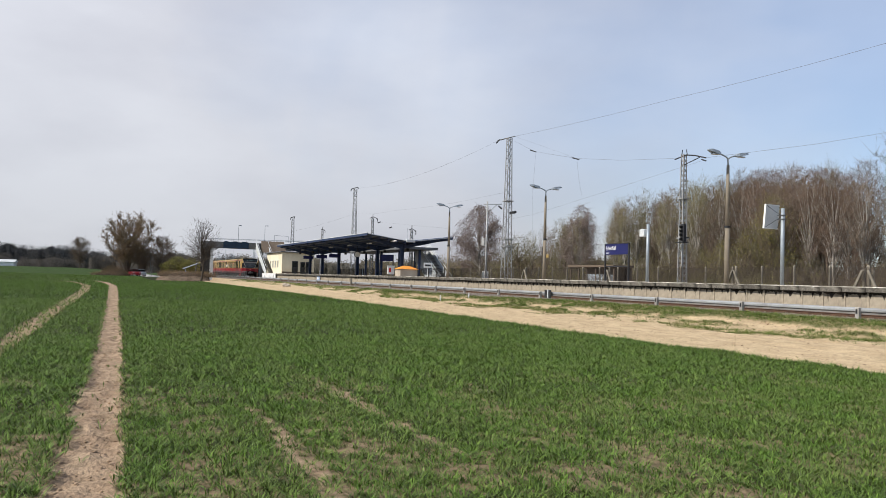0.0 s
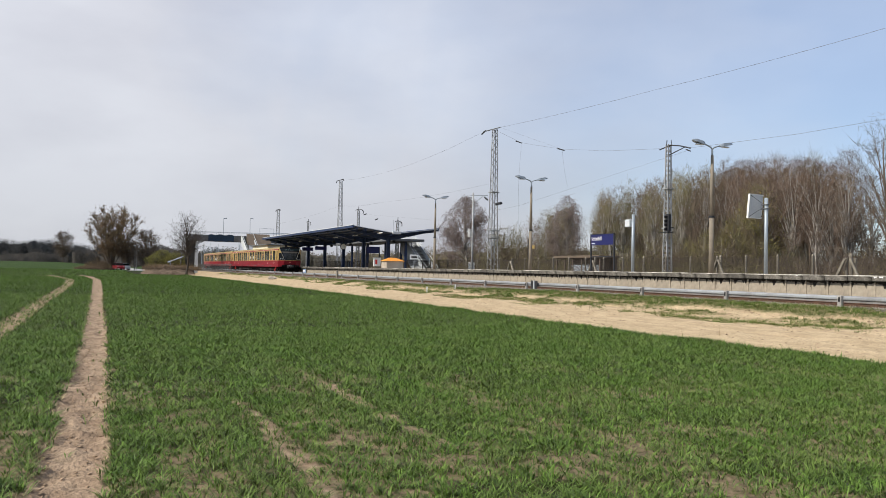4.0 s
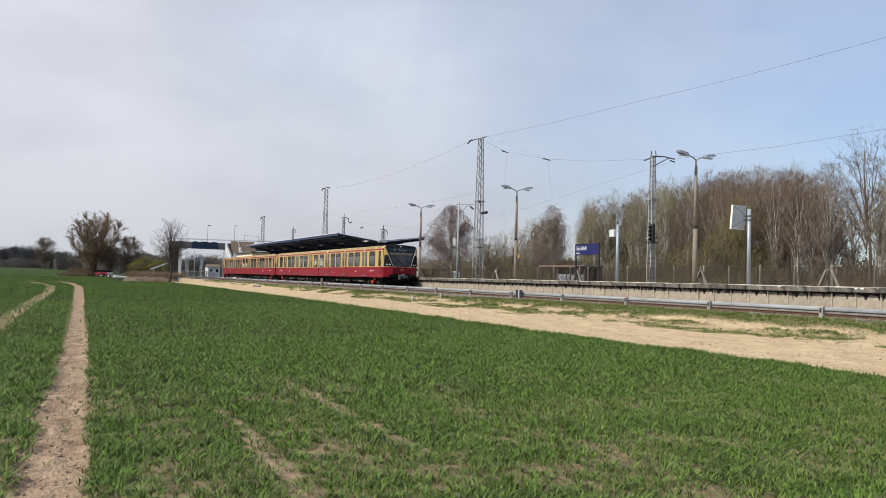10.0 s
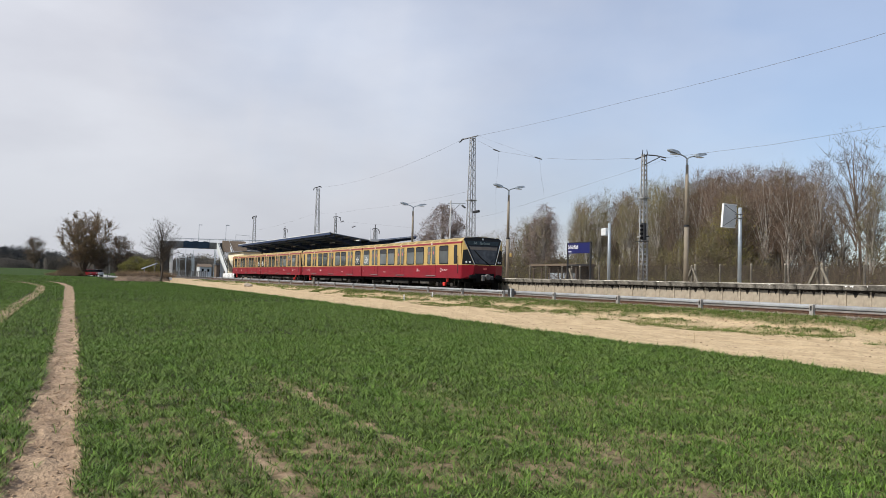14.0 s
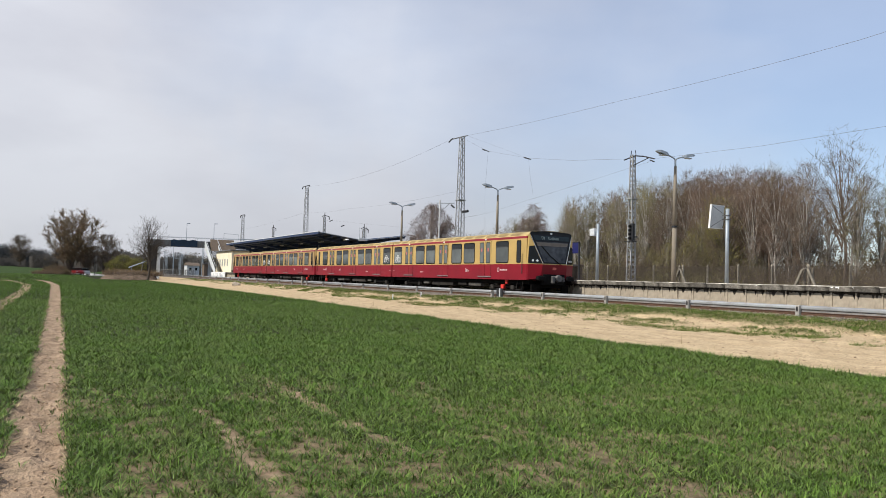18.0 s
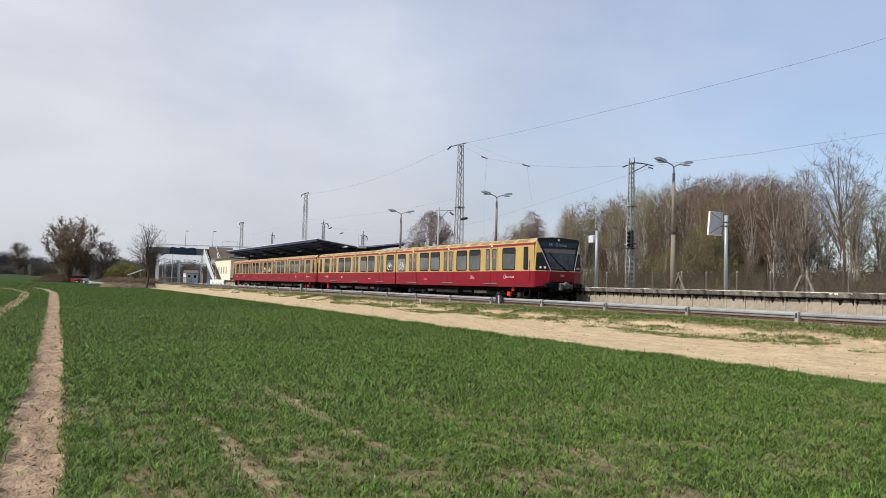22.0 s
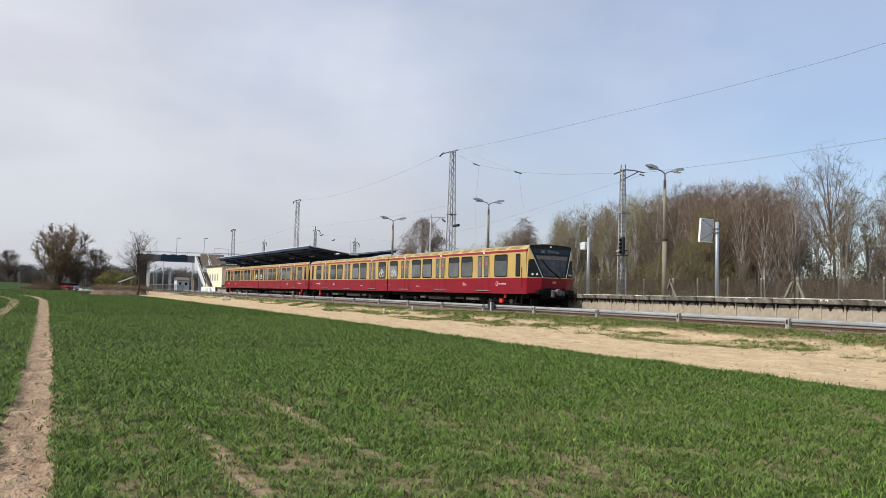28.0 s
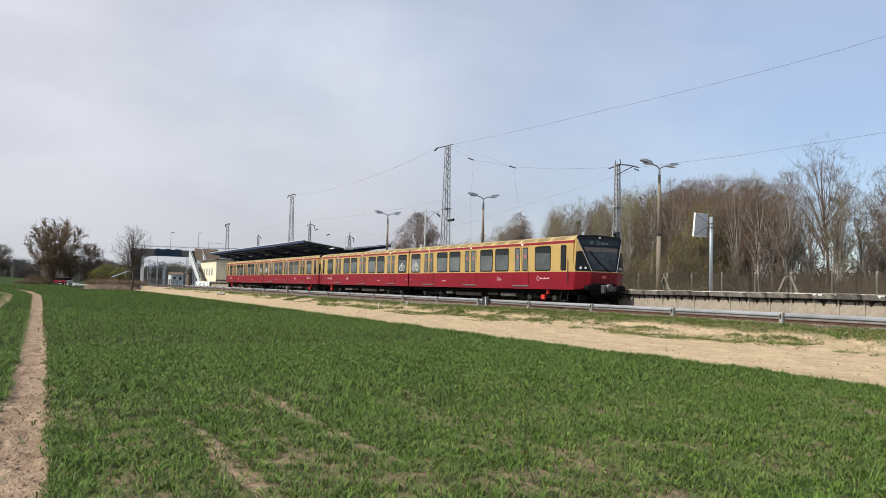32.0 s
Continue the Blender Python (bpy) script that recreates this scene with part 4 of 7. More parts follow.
FRONT = ((0, -144.9), (1, -133.8), (2, -122.9), (3, -112.5), (4.5, -98.2), (6, -85.5), (7, -78.1), (8, -71.3), (9, -64.9), (10, -58.9),
         (11, -54.2), (12, -50.25), (13, -46.8), (14, -43.75), (15.2, -40.4), (16.5, -37.25), (17, -36.2), (18, -34.85), (19, -34.2),
         (19.6, -34.07), (20.2, -34.05), (29, -34.03), (29.5, -33.87), (30, -33.55), (30.5, -32.97), (31, -32.1), (31.5, -30.98), (32, -29.54))
CARS = [(car_1, 0.0, 0), (copy_thing(car_1, pose(0, 0, 0)), -36.35, 180), (car_3, -37.15, 0), (copy_thing(car_3, pose(0, 0, 0)), -73.5, 180)]


def front_at(t):
    """Where the train's front stands at t, gliding between the rows."""
    for k, ((ta, xa), (tb, xb)) in enumerate(zip(FRONT, FRONT[1:])):
        if t <= tb:
            def slope(i):
                if i <= 0 or i >= len(FRONT) - 1:
                    i = min(max(i, 1), len(FRONT) - 1)
                    return (FRONT[i][1] - FRONT[i - 1][1]) / (FRONT[i][0] - FRONT[i - 1][0])
                return (FRONT[i + 1][1] - FRONT[i - 1][1]) / (FRONT[i + 1][0] - FRONT[i - 1][0])
            h, u = tb - ta, (t - ta) / (tb - ta)
            return xa * (1 + 2 * u) * (1 - u) ** 2 + xb * u * u * (3 - 2 * u) + slope(k) * h * u * (1 - u) ** 2 + slope(k + 1) * h * u * u * (u - 1)
    return FRONT[-1][1]


def motions():
    for car, dx, rz in CARS:
        walk(car, [(t, pose(x + dx, YC, 0, 0, 0, rz)) for t, x in FRONT])
    # the wheels roll: rows close enough for less than a quarter turn each
    times, last = [0.0], front_at(0.0)
    for k in range(1, 32 * FPS + 1):
        x = front_at(k / FPS)
        if abs(x - last) > 0.30 or k in (20 * FPS, 29 * FPS, 32 * FPS):
            times.append(k / FPS)
            last = x
    for car, dx, rz in CARS:
        way = -1 if rz else 1
        for bogie in car.children:
            for ws in bogie.children:
                if ws.name.startswith("wheelset"):
                    p = ws.location.copy()
                    walk(ws, [(t, pose(p.x, p.y, p.z, 0, way * math.degrees((front_at(t) - FRONT[0][1]) / 0.42), 0)) for t in times])

# ---- station canopy, building and footbridge ----
M_BROWN = mat("brown_panel", (0.13, 0.095, 0.065), 0.8, var=0.15, scale=2, fine=12, bump=0.2, stretch=(1, 1, 6))
M_ORANGE = mat("orange_roof", (0.72, 0.28, 0.04), 0.6, var=0.08, bump=0.05)
M_BANNER = mat("blue_banner", (0.008, 0.030, 0.062), 0.8, var=0.2, scale=1, fine=6, bump=0.3)
M_DECK = mat("bridge_steel", (0.125, 0.13, 0.13), 0.7, 0.1, var=0.2, scale=0.8, fine=12, bump=0.1, alt=(0.085, 0.082, 0.08))
M_PALE = mat("pale_steel_paint", (0.55, 0.57, 0.57), 0.6, var=0.1, scale=1, fine=15, bump=0.05)
M_BLINDED = mat("blinded_window", (0.30, 0.285, 0.24), 0.4, var=0.15, scale=2, fine=10, bump=0)
M_GRAF = mat("painted_scrawl", (0.10, 0.09, 0.10), 0.7, var=0.5, scale=4.5, fine=7, bump=0, alt=(0.34, 0.40, 0.42), per_object=0.5)
M_STAIR = mat("dark_stair", (0.06, 0.055, 0.05), 0.8, 0.1, var=0.2, scale=2, fine=20, bump=0.1)
M_MESH = mat("fence_wire", (0.060, 0.047, 0.037), 0.85, 0.1, var=0.2, scale=0.4, bump=0)

CX0, CX1, CY0, CYM, CY1, CZE, CZM = -126.2, -79.0, 25.75, 30.8, 35.85, 5.45, 4.78
canopy = thing("platform_canopy", "dark blue steel platform canopy with upswept wings", "canopy")
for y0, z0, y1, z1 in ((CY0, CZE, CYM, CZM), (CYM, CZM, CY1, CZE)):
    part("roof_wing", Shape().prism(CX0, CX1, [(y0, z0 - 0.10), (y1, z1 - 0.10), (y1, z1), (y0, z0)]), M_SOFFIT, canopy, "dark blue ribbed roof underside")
    part("roof_cover", Shape().prism(CX0 - 0.05, CX1 + 0.05, [(y0, z0 + 0.004), (y1, z1 + 0.004), (y1, z1 + 0.06), (y0, z0 + 0.06)]), M_ROOFTOP, canopy, "pale sheet roof covering")
    for k in range(5):
        u = (k + 0.5) / 5
        y, z = y0 + (y1 - y0) * u, z0 + (z1 - z0) * u
        part("purlin", Shape().box(CX0 + 0.1, CX1 - 0.1, y - 0.06, y + 0.06, z - 0.30, z - 0.11), M_BLUE, canopy)
for y in (CY0, CY1):
    part("edge_beam", Shape().box(CX0 - 0.06, CX1 + 0.06, y - 0.06, y + 0.06, CZE - 0.20, CZE + 0.05, 0.01), M_BLUE, canopy)
    # near strip carries the sunlit roof edge in its pale colour; far stays blue
    part("edge_flashing", Shape().box(CX0 - 0.08, CX1 + 0.08, y - 0.08, y + 0.08, CZE + 0.055, CZE + 0.13, 0.01), M_PALE if y == CY0 else M_BLUE, canopy)
part("gutter_box", Shape().box(CX1 - 0.2, CX1 + 0.18, CYM - 0.5, CYM + 0.5, CZM - 0.05, CZM + 0.25, 0.02), M_PALE, canopy, "pale gutter box at the roof's valley")
for dy in (-0.4, 0.4):
    part("roof_aerial", Shape().tube((CX1, CYM + dy, CZM + 0.2), (CX1, CYM + dy, CZM + 1.5), 0.02, 0.012, 5), M_GALV, canopy)
for x in (-124.0, -116.3, -107.2, -98.3, -90.1, -81.6):
    col = part("column", Shape().box(x - 0.2, x + 0.2, CYM - 0.2, CYM - 0.15, PZ, CZM - 0.1).box(x - 0.2, x + 0.2, CYM + 0.15, CYM + 0.2, PZ, CZM - 0.1).box(x - 0.03, x + 0.03, CYM - 0.15, CYM + 0.15, PZ, CZM - 0.1), M_BLUE, canopy, "blue steel column")
    part("base_plate", Shape().box(x - 0.3, x + 0.3, CYM - 0.3, CYM + 0.3, PZ, PZ + 0.04, 0.01), M_BLUE, col)
    for s, y1 in ((-1, CY0), (1, CY1)):
        a = (CYM, CZM - 0.75), (CYM, CZM - 0.1), (y1, CZE - 0.12), (y1, CZE - 0.25)
        part("arm", Shape().prism(x - 0.09, x + 0.09, a), M_BLUE, col, "tapered cantilever arm")
    part("lamp_tube", Shape().box(x + 2.0, x + 3.6, CYM - 2.1, CYM - 1.95, CZM - 0.05, CZM + 0.04), M_WHITE, canopy)
clock = thing("clock", "round station clock hung under the canopy", "clock", (-94.0, 29.4, 3.6))
part("case", Shape().tube((-0.12, 0, 0), (0.12, 0, 0), 0.38, 0.38, 20), M_DARK, clock)
part("dial", Shape().tube((0.121, 0, 0), (0.135, 0, 0), 0.33, 0.33, 20), M_WHITE, clock)
part("hanger", Shape().tube((0, 0, 0.38), (0, 0, 1.2), 0.03, 0.03, 6), M_DARK, clock)
for x, w in ((-118.0, 1.6), (-110.0, 1.6), (-103.0, 1.6)):
    b = thing("hanging_sign", "dark direction sign hung under the canopy", "sign", (x, 29.0, 3.55), "signs under the canopy")
    part("board", Shape().box(-0.06, 0.06, -w / 2, w / 2, -0.25, 0.25, 0.01), M_SIGNBLUE, b)
    part("hanger", Shape().tube((0, -0.5, 0.25), (0, -0.5, 1.0), 0.02, 0.02, 5).tube((0, 0.5, 0.25), (0, 0.5, 1.0), 0.02, 0.02, 5), M_DARK, b)

BX0, BX1, BY0, BY1, BZ = -144.2, -130.9, 27.6, 33.2, 4.55
house = thing("station_building", "low cream rendered station building with a flat dark roof", "building", kind="")
part("wall", Shape().box(BX0, BX1, BY0, BY1, -0.3, BZ), M_CREAM, house)
part("roof", Shape().box(BX0 - 0.35, BX1 + 0.4, BY0 - 0.35, BY1 + 0.35, BZ, BZ + 0.2, 0.02), M_DECK, house, "flat roof slab")
part("plinth", Shape().box(BX1, BX1 + 0.03, BY0, BY1, PZ, PZ + 0.35), M_BROWN, house)
for k in range(5):
    x = -142.6 + 2.1 * k
    w = part("window", Shape().box(x - 0.5, x + 0.5, BY0 - 0.03, BY0 + 0.05, 1.95, 3.25, 0.01), M_PALE, house, "window with pale frame")
    part("pane", Shape().box(x - 0.42, x + 0.42, BY0 - 0.036, BY0 - 0.02, 2.03, 3.17), M_BLINDED, w)
for y, w, h in ((29.85, 0.52, 2.2), (32.2, 0.5, 2.1), (31.2, 0.4, 2.1)):
    d = part("door", Shape().box(BX1, BX1 + 0.05, y - w, y + w, PZ, PZ + h, 0.01), M_DARK, house, "dark door")
    part("door_light", Shape().box(BX1 + 0.05, BX1 + 0.06, y - w * 0.6, y + w * 0.6, PZ + 1.2, PZ + h - 0.25), M_GLASS, d)
plat_end = thing("painted_plinth_wall", "white painted wall with scrawled marks at the platform's end", "wall", kind="structure")
part("block", Shape().box(-140.2, -128.5, 26.06, 26.19, -0.3, 0.9, 0.01), M_WHITE, plat_end)
rng = random.Random(3)
for k in range(9):
    x = -139.5 + 1.15 * k
    pts = [(x + 0.9 * rng.random(), 26.05, 0.0 + 0.75 * rng.random()) for _ in range(5)]
    part("scrawl", Shape().line(pts, 0.035, 4), M_GRAF, plat_end)
blue_note = thing("wall_notice", "blue painted patch on the platform wall", "notice", (-101.0, 26.28, 0.35))
part("panel", Shape().box(-0.75, 0.75, -0.03, 0.02, -0.22, 0.28, 0.01), mat("faded_blue", (0.22, 0.33, 0.52), 0.7, var=0.3, scale=4, fine=20, bump=0), blue_note)
for k in range(3):
    part("mark", Shape().box(-0.6 + 0.42 * k, -0.3 + 0.42 * k, -0.04, -0.03, -0.1, 0.16), M_WHITE, blue_note)

FX = -150.0
bridge = thing("footbridge", "grey steel footbridge over the tracks with stairs to the platform", "footbridge")
part("deck", Shape().box(FX - 1.2, FX + 1.2, 16.8, 52.0, 5.6, 5.85), M_DECK, bridge)
for x in (FX - 1.25, FX + 1.25):
    part("girder", Shape().box(x - 0.06, x + 0.06, 16.8, 28.2, 5.45, 6.62, 0.01), M_DECK, bridge, "solid steel side girder")
    part("far_girder", Shape().box(x - 0.06, x + 0.06, 28.2, 52.0, 5.45, 6.1, 0.01), M_DECK, bridge)
    part("hand_rail", Shape().line([(x, 16, 7.15), (x, 52, 7.55)], 0.03, 5), M_GALV, bridge)
    for k in range(13):
        part("rail_post", Shape().tube((x, 16.2 + 2.9 * k, 6.0), (x, 16.2 + 2.9 * k, 7.18 + 0.03 * k), 0.025, 0.025, 5), M_GALV, bridge)
part("banner", Shape().add([(FX + 1.34, 20.2 + 0.47 * i, 5.35 + (0.25 if 0 < i < 10 else 0) * (0.4 + 0.4 * math.sin(i * 1.7)) + (1.25 if t else 0)) for i in range(11) for t in (0, 1)] + [(FX + 1.40, 20.2 + 0.47 * i, 5.35 + (0.25 if 0 < i < 10 else 0) * (0.4 + 0.4 * math.sin(i * 1.7)) + (1.25 if t else 0)) for i in range(11) for t in (0, 1)],
           [(2 * i, 2 * i + 2, 2 * i + 3, 2 * i + 1) for i in range(10)] + [(22 + 2 * i, 23 + 2 * i, 25 + 2 * i, 24 + 2 * i) for i in range(10)]), M_BANNER, bridge, "dark blue cloth tied along the girder")
for x in (FX - 1.0, FX + 1.0):
    for y in (18.3, 27.6):
        part("pier", Shape().box(x - 0.16, x + 0.16, y - 0.16, y + 0.16, -0.7, 5.5, 0.02), M_PALE, bridge, "pale steel pier")
# switchback stair on the field side
for k in range(20):
    part("tread", Shape().box(FX - 6.5 + 0.29 * k, FX - 6.2 + 0.29 * k, 16.1, 17.7, -0.5 + 0.3 * k, -0.44 + 0.3 * k), M_STAIR, bridge)
for y in (16.0, 17.8):
    part("stringer", Shape().wall(y - 0.05, y + 0.05, [(FX - 6.7, -0.75), (FX - 6.3, -0.75), (FX - 0.6, 5.45), (FX - 0.6, 5.9), (FX - 1.0, 5.9)]), M_DECK, bridge)
# sheet added behind the slats to darken the stair tower
part("tower_back", Shape().box(FX - 1.42, FX - 1.34, 16.5, 18.2, -0.7, 5.5), M_STAIR, bridge, "dark backing sheet added behind the stair slats")
part("stair_tower", Shape().box(FX - 1.3, FX - 1.1, 16.8, 17.2, -0.7, 6.4), M_STAIR, bridge, "dark stair support")
for k in range(9):
    part("tower_slat", Shape().box(FX + 0.9, FX + 1.0, 16.7, 18.0, 0.2 + 0.62 * k, 0.34 + 0.62 * k, 0.01), M_STAIR, bridge)
for k in range(3):
    part("brace", Shape().line([(FX + 1.0, 17.9, 5.4 - 0.4 * k), (FX + 1.0, 19.6, 5.5)], 0.06, 5), M_DECK, bridge)
part("lean_to", Shape().add([(FX + 0.5, 13.4, 1.3), (FX + 0.5, 16.0, 2.4), (FX - 2.5, 16.0, 2.4), (FX - 2.5, 13.4, 1.3), (FX + 0.5, 13.4, 1.38), (FX + 0.5, 16.0, 2.48), (FX - 2.5, 16.0, 2.48), (FX - 2.5, 13.4, 1.38)], [(0, 1, 2, 3), (4, 7, 6, 5), (0, 4, 5, 1), (1, 5, 6, 2), (2, 6, 7, 3), (3, 7, 4, 0)]).box(FX + 0.3, FX + 0.4, 13.6, 13.75, -0.7, 1.3), M_GALV, bridge, "pale lean-to roof at the stair's foot")
# stair down to the platform
SX0, SX1 = FX + 1.2, FX + 12.0
for y in (26.3, 28.4):
    part("stair_stringer", Shape().wall(y - 0.06, y + 0.06, [(SX0, 5.3), (SX0, 6.6), (SX0 + 0.5, 6.6), (SX1, 1.3), (SX1, 0.6), (SX1 - 0.6, 0.6)]), M_PALE, bridge, "pale steel stair stringer")
    part("stair_rail", Shape().line([(SX0, y, 7.4), (SX1, y, 2.1), (SX1 + 1.2, y, 2.1)], 0.035, 5), M_PALE, bridge)
for k in range(28):
    u = (k + 0.5) / 28
    part("stair_tread", Shape().box(SX0 + (SX1 - SX0) * u - 0.2, SX0 + (SX1 - SX0) * u + 0.2, 26.36, 28.34, 5.75 - 4.8 * u, 5.81 - 4.8 * u), M_DECK, bridge)
part("stair_screen", Shape().add([(SX0 + 0.3, 27.2, 5.3), (SX0 + 0.3, 31.5, 5.3), (SX0 + 0.3, 31.5, 7.05), (SX0 + 0.3, 27.2, 7.05), (SX0 + 3.0, 27.2, 4.8), (SX0 + 3.0, 31.5, 4.8), (SX0 + 0.6, 31.5, 7.05), (SX0 + 0.6, 27.2, 7.05)], [(0, 1, 2, 3), (4, 7, 6, 5), (0, 4, 5, 1), (1, 5, 6, 2), (2, 6, 7, 3), (3, 7, 4, 0)]), M_BROWN, bridge, "brown slatted screen")
part("bridge_cage", Shape().line([(FX + 1, 29.8, 6.2), (FX + 1, 29.8, 8.3), (FX + 1, 32.5, 8.2), (FX + 1, 32.5, 6.2)], 0.04, 5).line([(FX + 1, 29.8, 7.3), (FX + 1, 38, 7.5)], 0.04, 5), M_GALV, bridge)
for y, h in ((23.1, 9.9), (28.1, 10.1)):
    lp = thing("bridge_lamp", "thin grey lamp post on the footbridge", "lamp post", (FX, y, 5.85), "lamps on the footbridge")
    part("pole", Shape().tube((0, 0, 0), (0, 0, h - 5.85), 0.06, 0.04, 6), M_GALV, lp)
    part("head", Shape().box(-0.15, 0.15, 0, 0.6, h - 5.9, h - 5.78, 0.02), M_GALV, lp)
far_stair = thing("far_stair", "pale steel stair down to the far platform", "stairs")
for y in (44.2, 46.0):
    part("stringer", Shape().wall(y - 0.06, y + 0.06, [(-111.5, 3.6), (-111.5, 5.9), (-110.0, 5.9), (-101.5, 0.9), (-101.5, -0.3), (-104.2, -0.3)]), M_PALE, far_stair)
    part("hand_rail", Shape().line([(-111.5, y, 6.2), (-110, y, 6.2), (-101, y, 1.2)], 0.05, 5), M_PALE, far_stair)
    part("leg", Shape().box(-111.4, -111.1, y - 0.12, y + 0.12, -0.3, 5.2), M_BLUE, far_stair)
for k in range(24):
    part("tread", Shape().box(-110.0 + 0.35 * k, -109.65 + 0.35 * k, 44.26, 45.94, 5.1 - 0.215 * k, 5.16 - 0.215 * k), M_DECK, far_stair)
far_roof = thing("far_canopy", "low grey canopy roof over the far platform", "canopy")
part("roof", Shape().box(-133, -104, 40.2, 45.0, 5.0, 5.35, 0.03), M_DECK, far_roof)
for k in range(4):
    part("column", Shape().box(-131.2 + 8.5 * k, -130.9 + 8.5 * k, 42.5, 42.8, -0.3, 5.0), M_BLUE, far_roof)

for x in (-120.2, -112.0, -102.8, -94.2, -86.0):
    for y in (28.2, 33.2):
        ls = thing("canopy_loudspeaker", "small dark loudspeaker hung under the canopy", "loudspeaker", (x, y, 4.2), "loudspeakers under the canopy")
        part("case", Shape().box(-0.22, 0.22, -0.14, 0.14, -0.16, 0.16, 0.03), M_DARK, ls)
        part("hanger", Shape().tube((0, 0, 0.16), (0, 0, 0.75), 0.025, 0.025, 5), M_DARK, ls)

# ---- things on the platform ----
LAMP_LABEL = "tall concrete platform lamp with two grey lantern heads"
lamp = thing("platform_lamp", LAMP_LABEL, "street lamp", (-31.16, 30.2, PZ), "lamps along the platform")
part("lower_pole", Shape().tube((0, 0, 0), (0, 0, 3.05), 0.135, 0.12, 14), M_POLE, lamp, smooth=True)
part("collar", Shape().tube((0, 0, 3.0), (0, 0, 3.1), 0.15, 0.15, 14), M_DARK, lamp)
part("upper_pole", Shape().tube((0, 0, 3.1), (0, 0, 6.35), 0.115, 0.075, 14), M_POLE, lamp, smooth=True)
part("neck", Shape().tube((0, 0, 6.35), (0, 0, 6.72), 0.055, 0.05, 8), M_GALV, lamp)
for s in (-1, 1):
    arm = part("arm", Shape().line([(0, 0, 6.68), (0, s * 0.12, 6.78), (0, s * 0.35, 6.86), (0, s * 0.6, 6.92)], 0.04, 7), M_GALV, lamp)
    hd = Shape().add([(x * w, s * y, z) for y, w, z in ((0.55, 0.09, 6.86), (0.7, 0.15, 6.87), (1.15, 0.15, 6.97), (1.38, 0.08, 7.03)) for x in (-1, 1)] +
                     [(x * w, s * y, z) for y, w, z in ((0.55, 0.06, 6.98), (0.7, 0.11, 7.05), (1.15, 0.11, 7.13), (1.38, 0.05, 7.10)) for x in (-1, 1)],
                     [(2 * i, 2 * i + 1, 2 * i + 3, 2 * i + 2) for i in range(3)] + [(8 + 2 * i, 10 + 2 * i, 11 + 2 * i, 9 + 2 * i) for i in range(3)] +
                     [(2 * i, 2 * i + 2, 10 + 2 * i, 8 + 2 * i) for i in range(3)] + [(2 * i + 1, 9 + 2 * i, 11 + 2 * i, 2 * i + 3) for i in range(3)] + [(0, 8, 9, 1), (6, 7, 15, 14)])
    h = part("lantern", hd, M_GALV, lamp, "grey lantern head")
    part("bowl", Shape().box(-0.1, 0.1, s * 0.92 - 0.22, s * 0.92 + 0.22, 6.84, 6.90, 0.02), M_PALE, h)
for x in (-49.66, -67.3, -13.0):
    copy_thing(lamp, pose(x, 30.2, PZ))
box_lamp = thing("point_box", "small dark and yellow equipment box fixed to a lamp pole", "equipment box", (-49.66, 30.0, PZ))
part("case", Shape().box(-0.35, -0.05, 0.24, 0.40, 1.7, 2.9, 0.02), M_DARK, box_lamp)
part("yellow_box", Shape().box(0.0, 0.26, 0.30, 0.46, 1.66, 1.92, 0.03), M_TYEL, box_lamp)
part("back_pole", Shape().tube((-0.3, 0.22, 0), (-0.3, 0.22, 2.4), 0.04, 0.04, 8), M_DARK, box_lamp)

sign = thing("station_sign", "dark blue station name board on two black posts", "station sign", (-39.79, 29.5, PZ))
part("board", Shape().box(-1.2, 1.2, -0.04, 0.04, 1.70, 2.37, 0.01), M_SIGNBLUE, sign)
part("frame", Shape().box(-1.24, 1.24, -0.05, 0.05, 2.37, 2.41), M_DARK, sign)
for x in (-1.2, 1.2):
    part("post", Shape().box(x - 0.05, x + 0.05, -0.05, 0.05, 0, 2.42, 0.01), M_DARK, sign)
part("cross_rail", Shape().box(-1.15, 1.15, -0.03, 0.03, 0.92, 1.0), M_DARK, sign)
txt = bpy.data.curves.new("name", "FONT")
txt.body, txt.size, txt.extrude = "Sch\u00f6nflie\u00df", 0.36, 0.004
txt.materials.append(M_WHITE)
tx = new("lettering", txt)
tx.parent = sign
tx.matrix_basis = Matrix.Translation((-1.1, -0.048, 2.0)) @ Matrix.Rotation(radians(90), 4, "X") @ Matrix.Diagonal((0.72, 1, 1, 1))
part("small_bar", Shape().box(-1.1, -0.75, -0.046, -0.04, 1.79, 1.84), M_WHITE, sign)

pole = thing("camera_post", "grey steel post with a pale equipment box", "post", (-36.17, 29.0, PZ))
part("pole", Shape().tube((0, 0, 0), (0, 0, 3.4), 0.095, 0.085, 12), M_GALV, pole, smooth=True)
part("box", Shape().box(-0.62, -0.18, -0.15, 0.15, 2.68, 3.12, 0.03), M_PALE, pole)
part("bracket", Shape().box(-0.2, 0.05, -0.05, 0.05, 2.85, 2.95), M_GALV, pole)

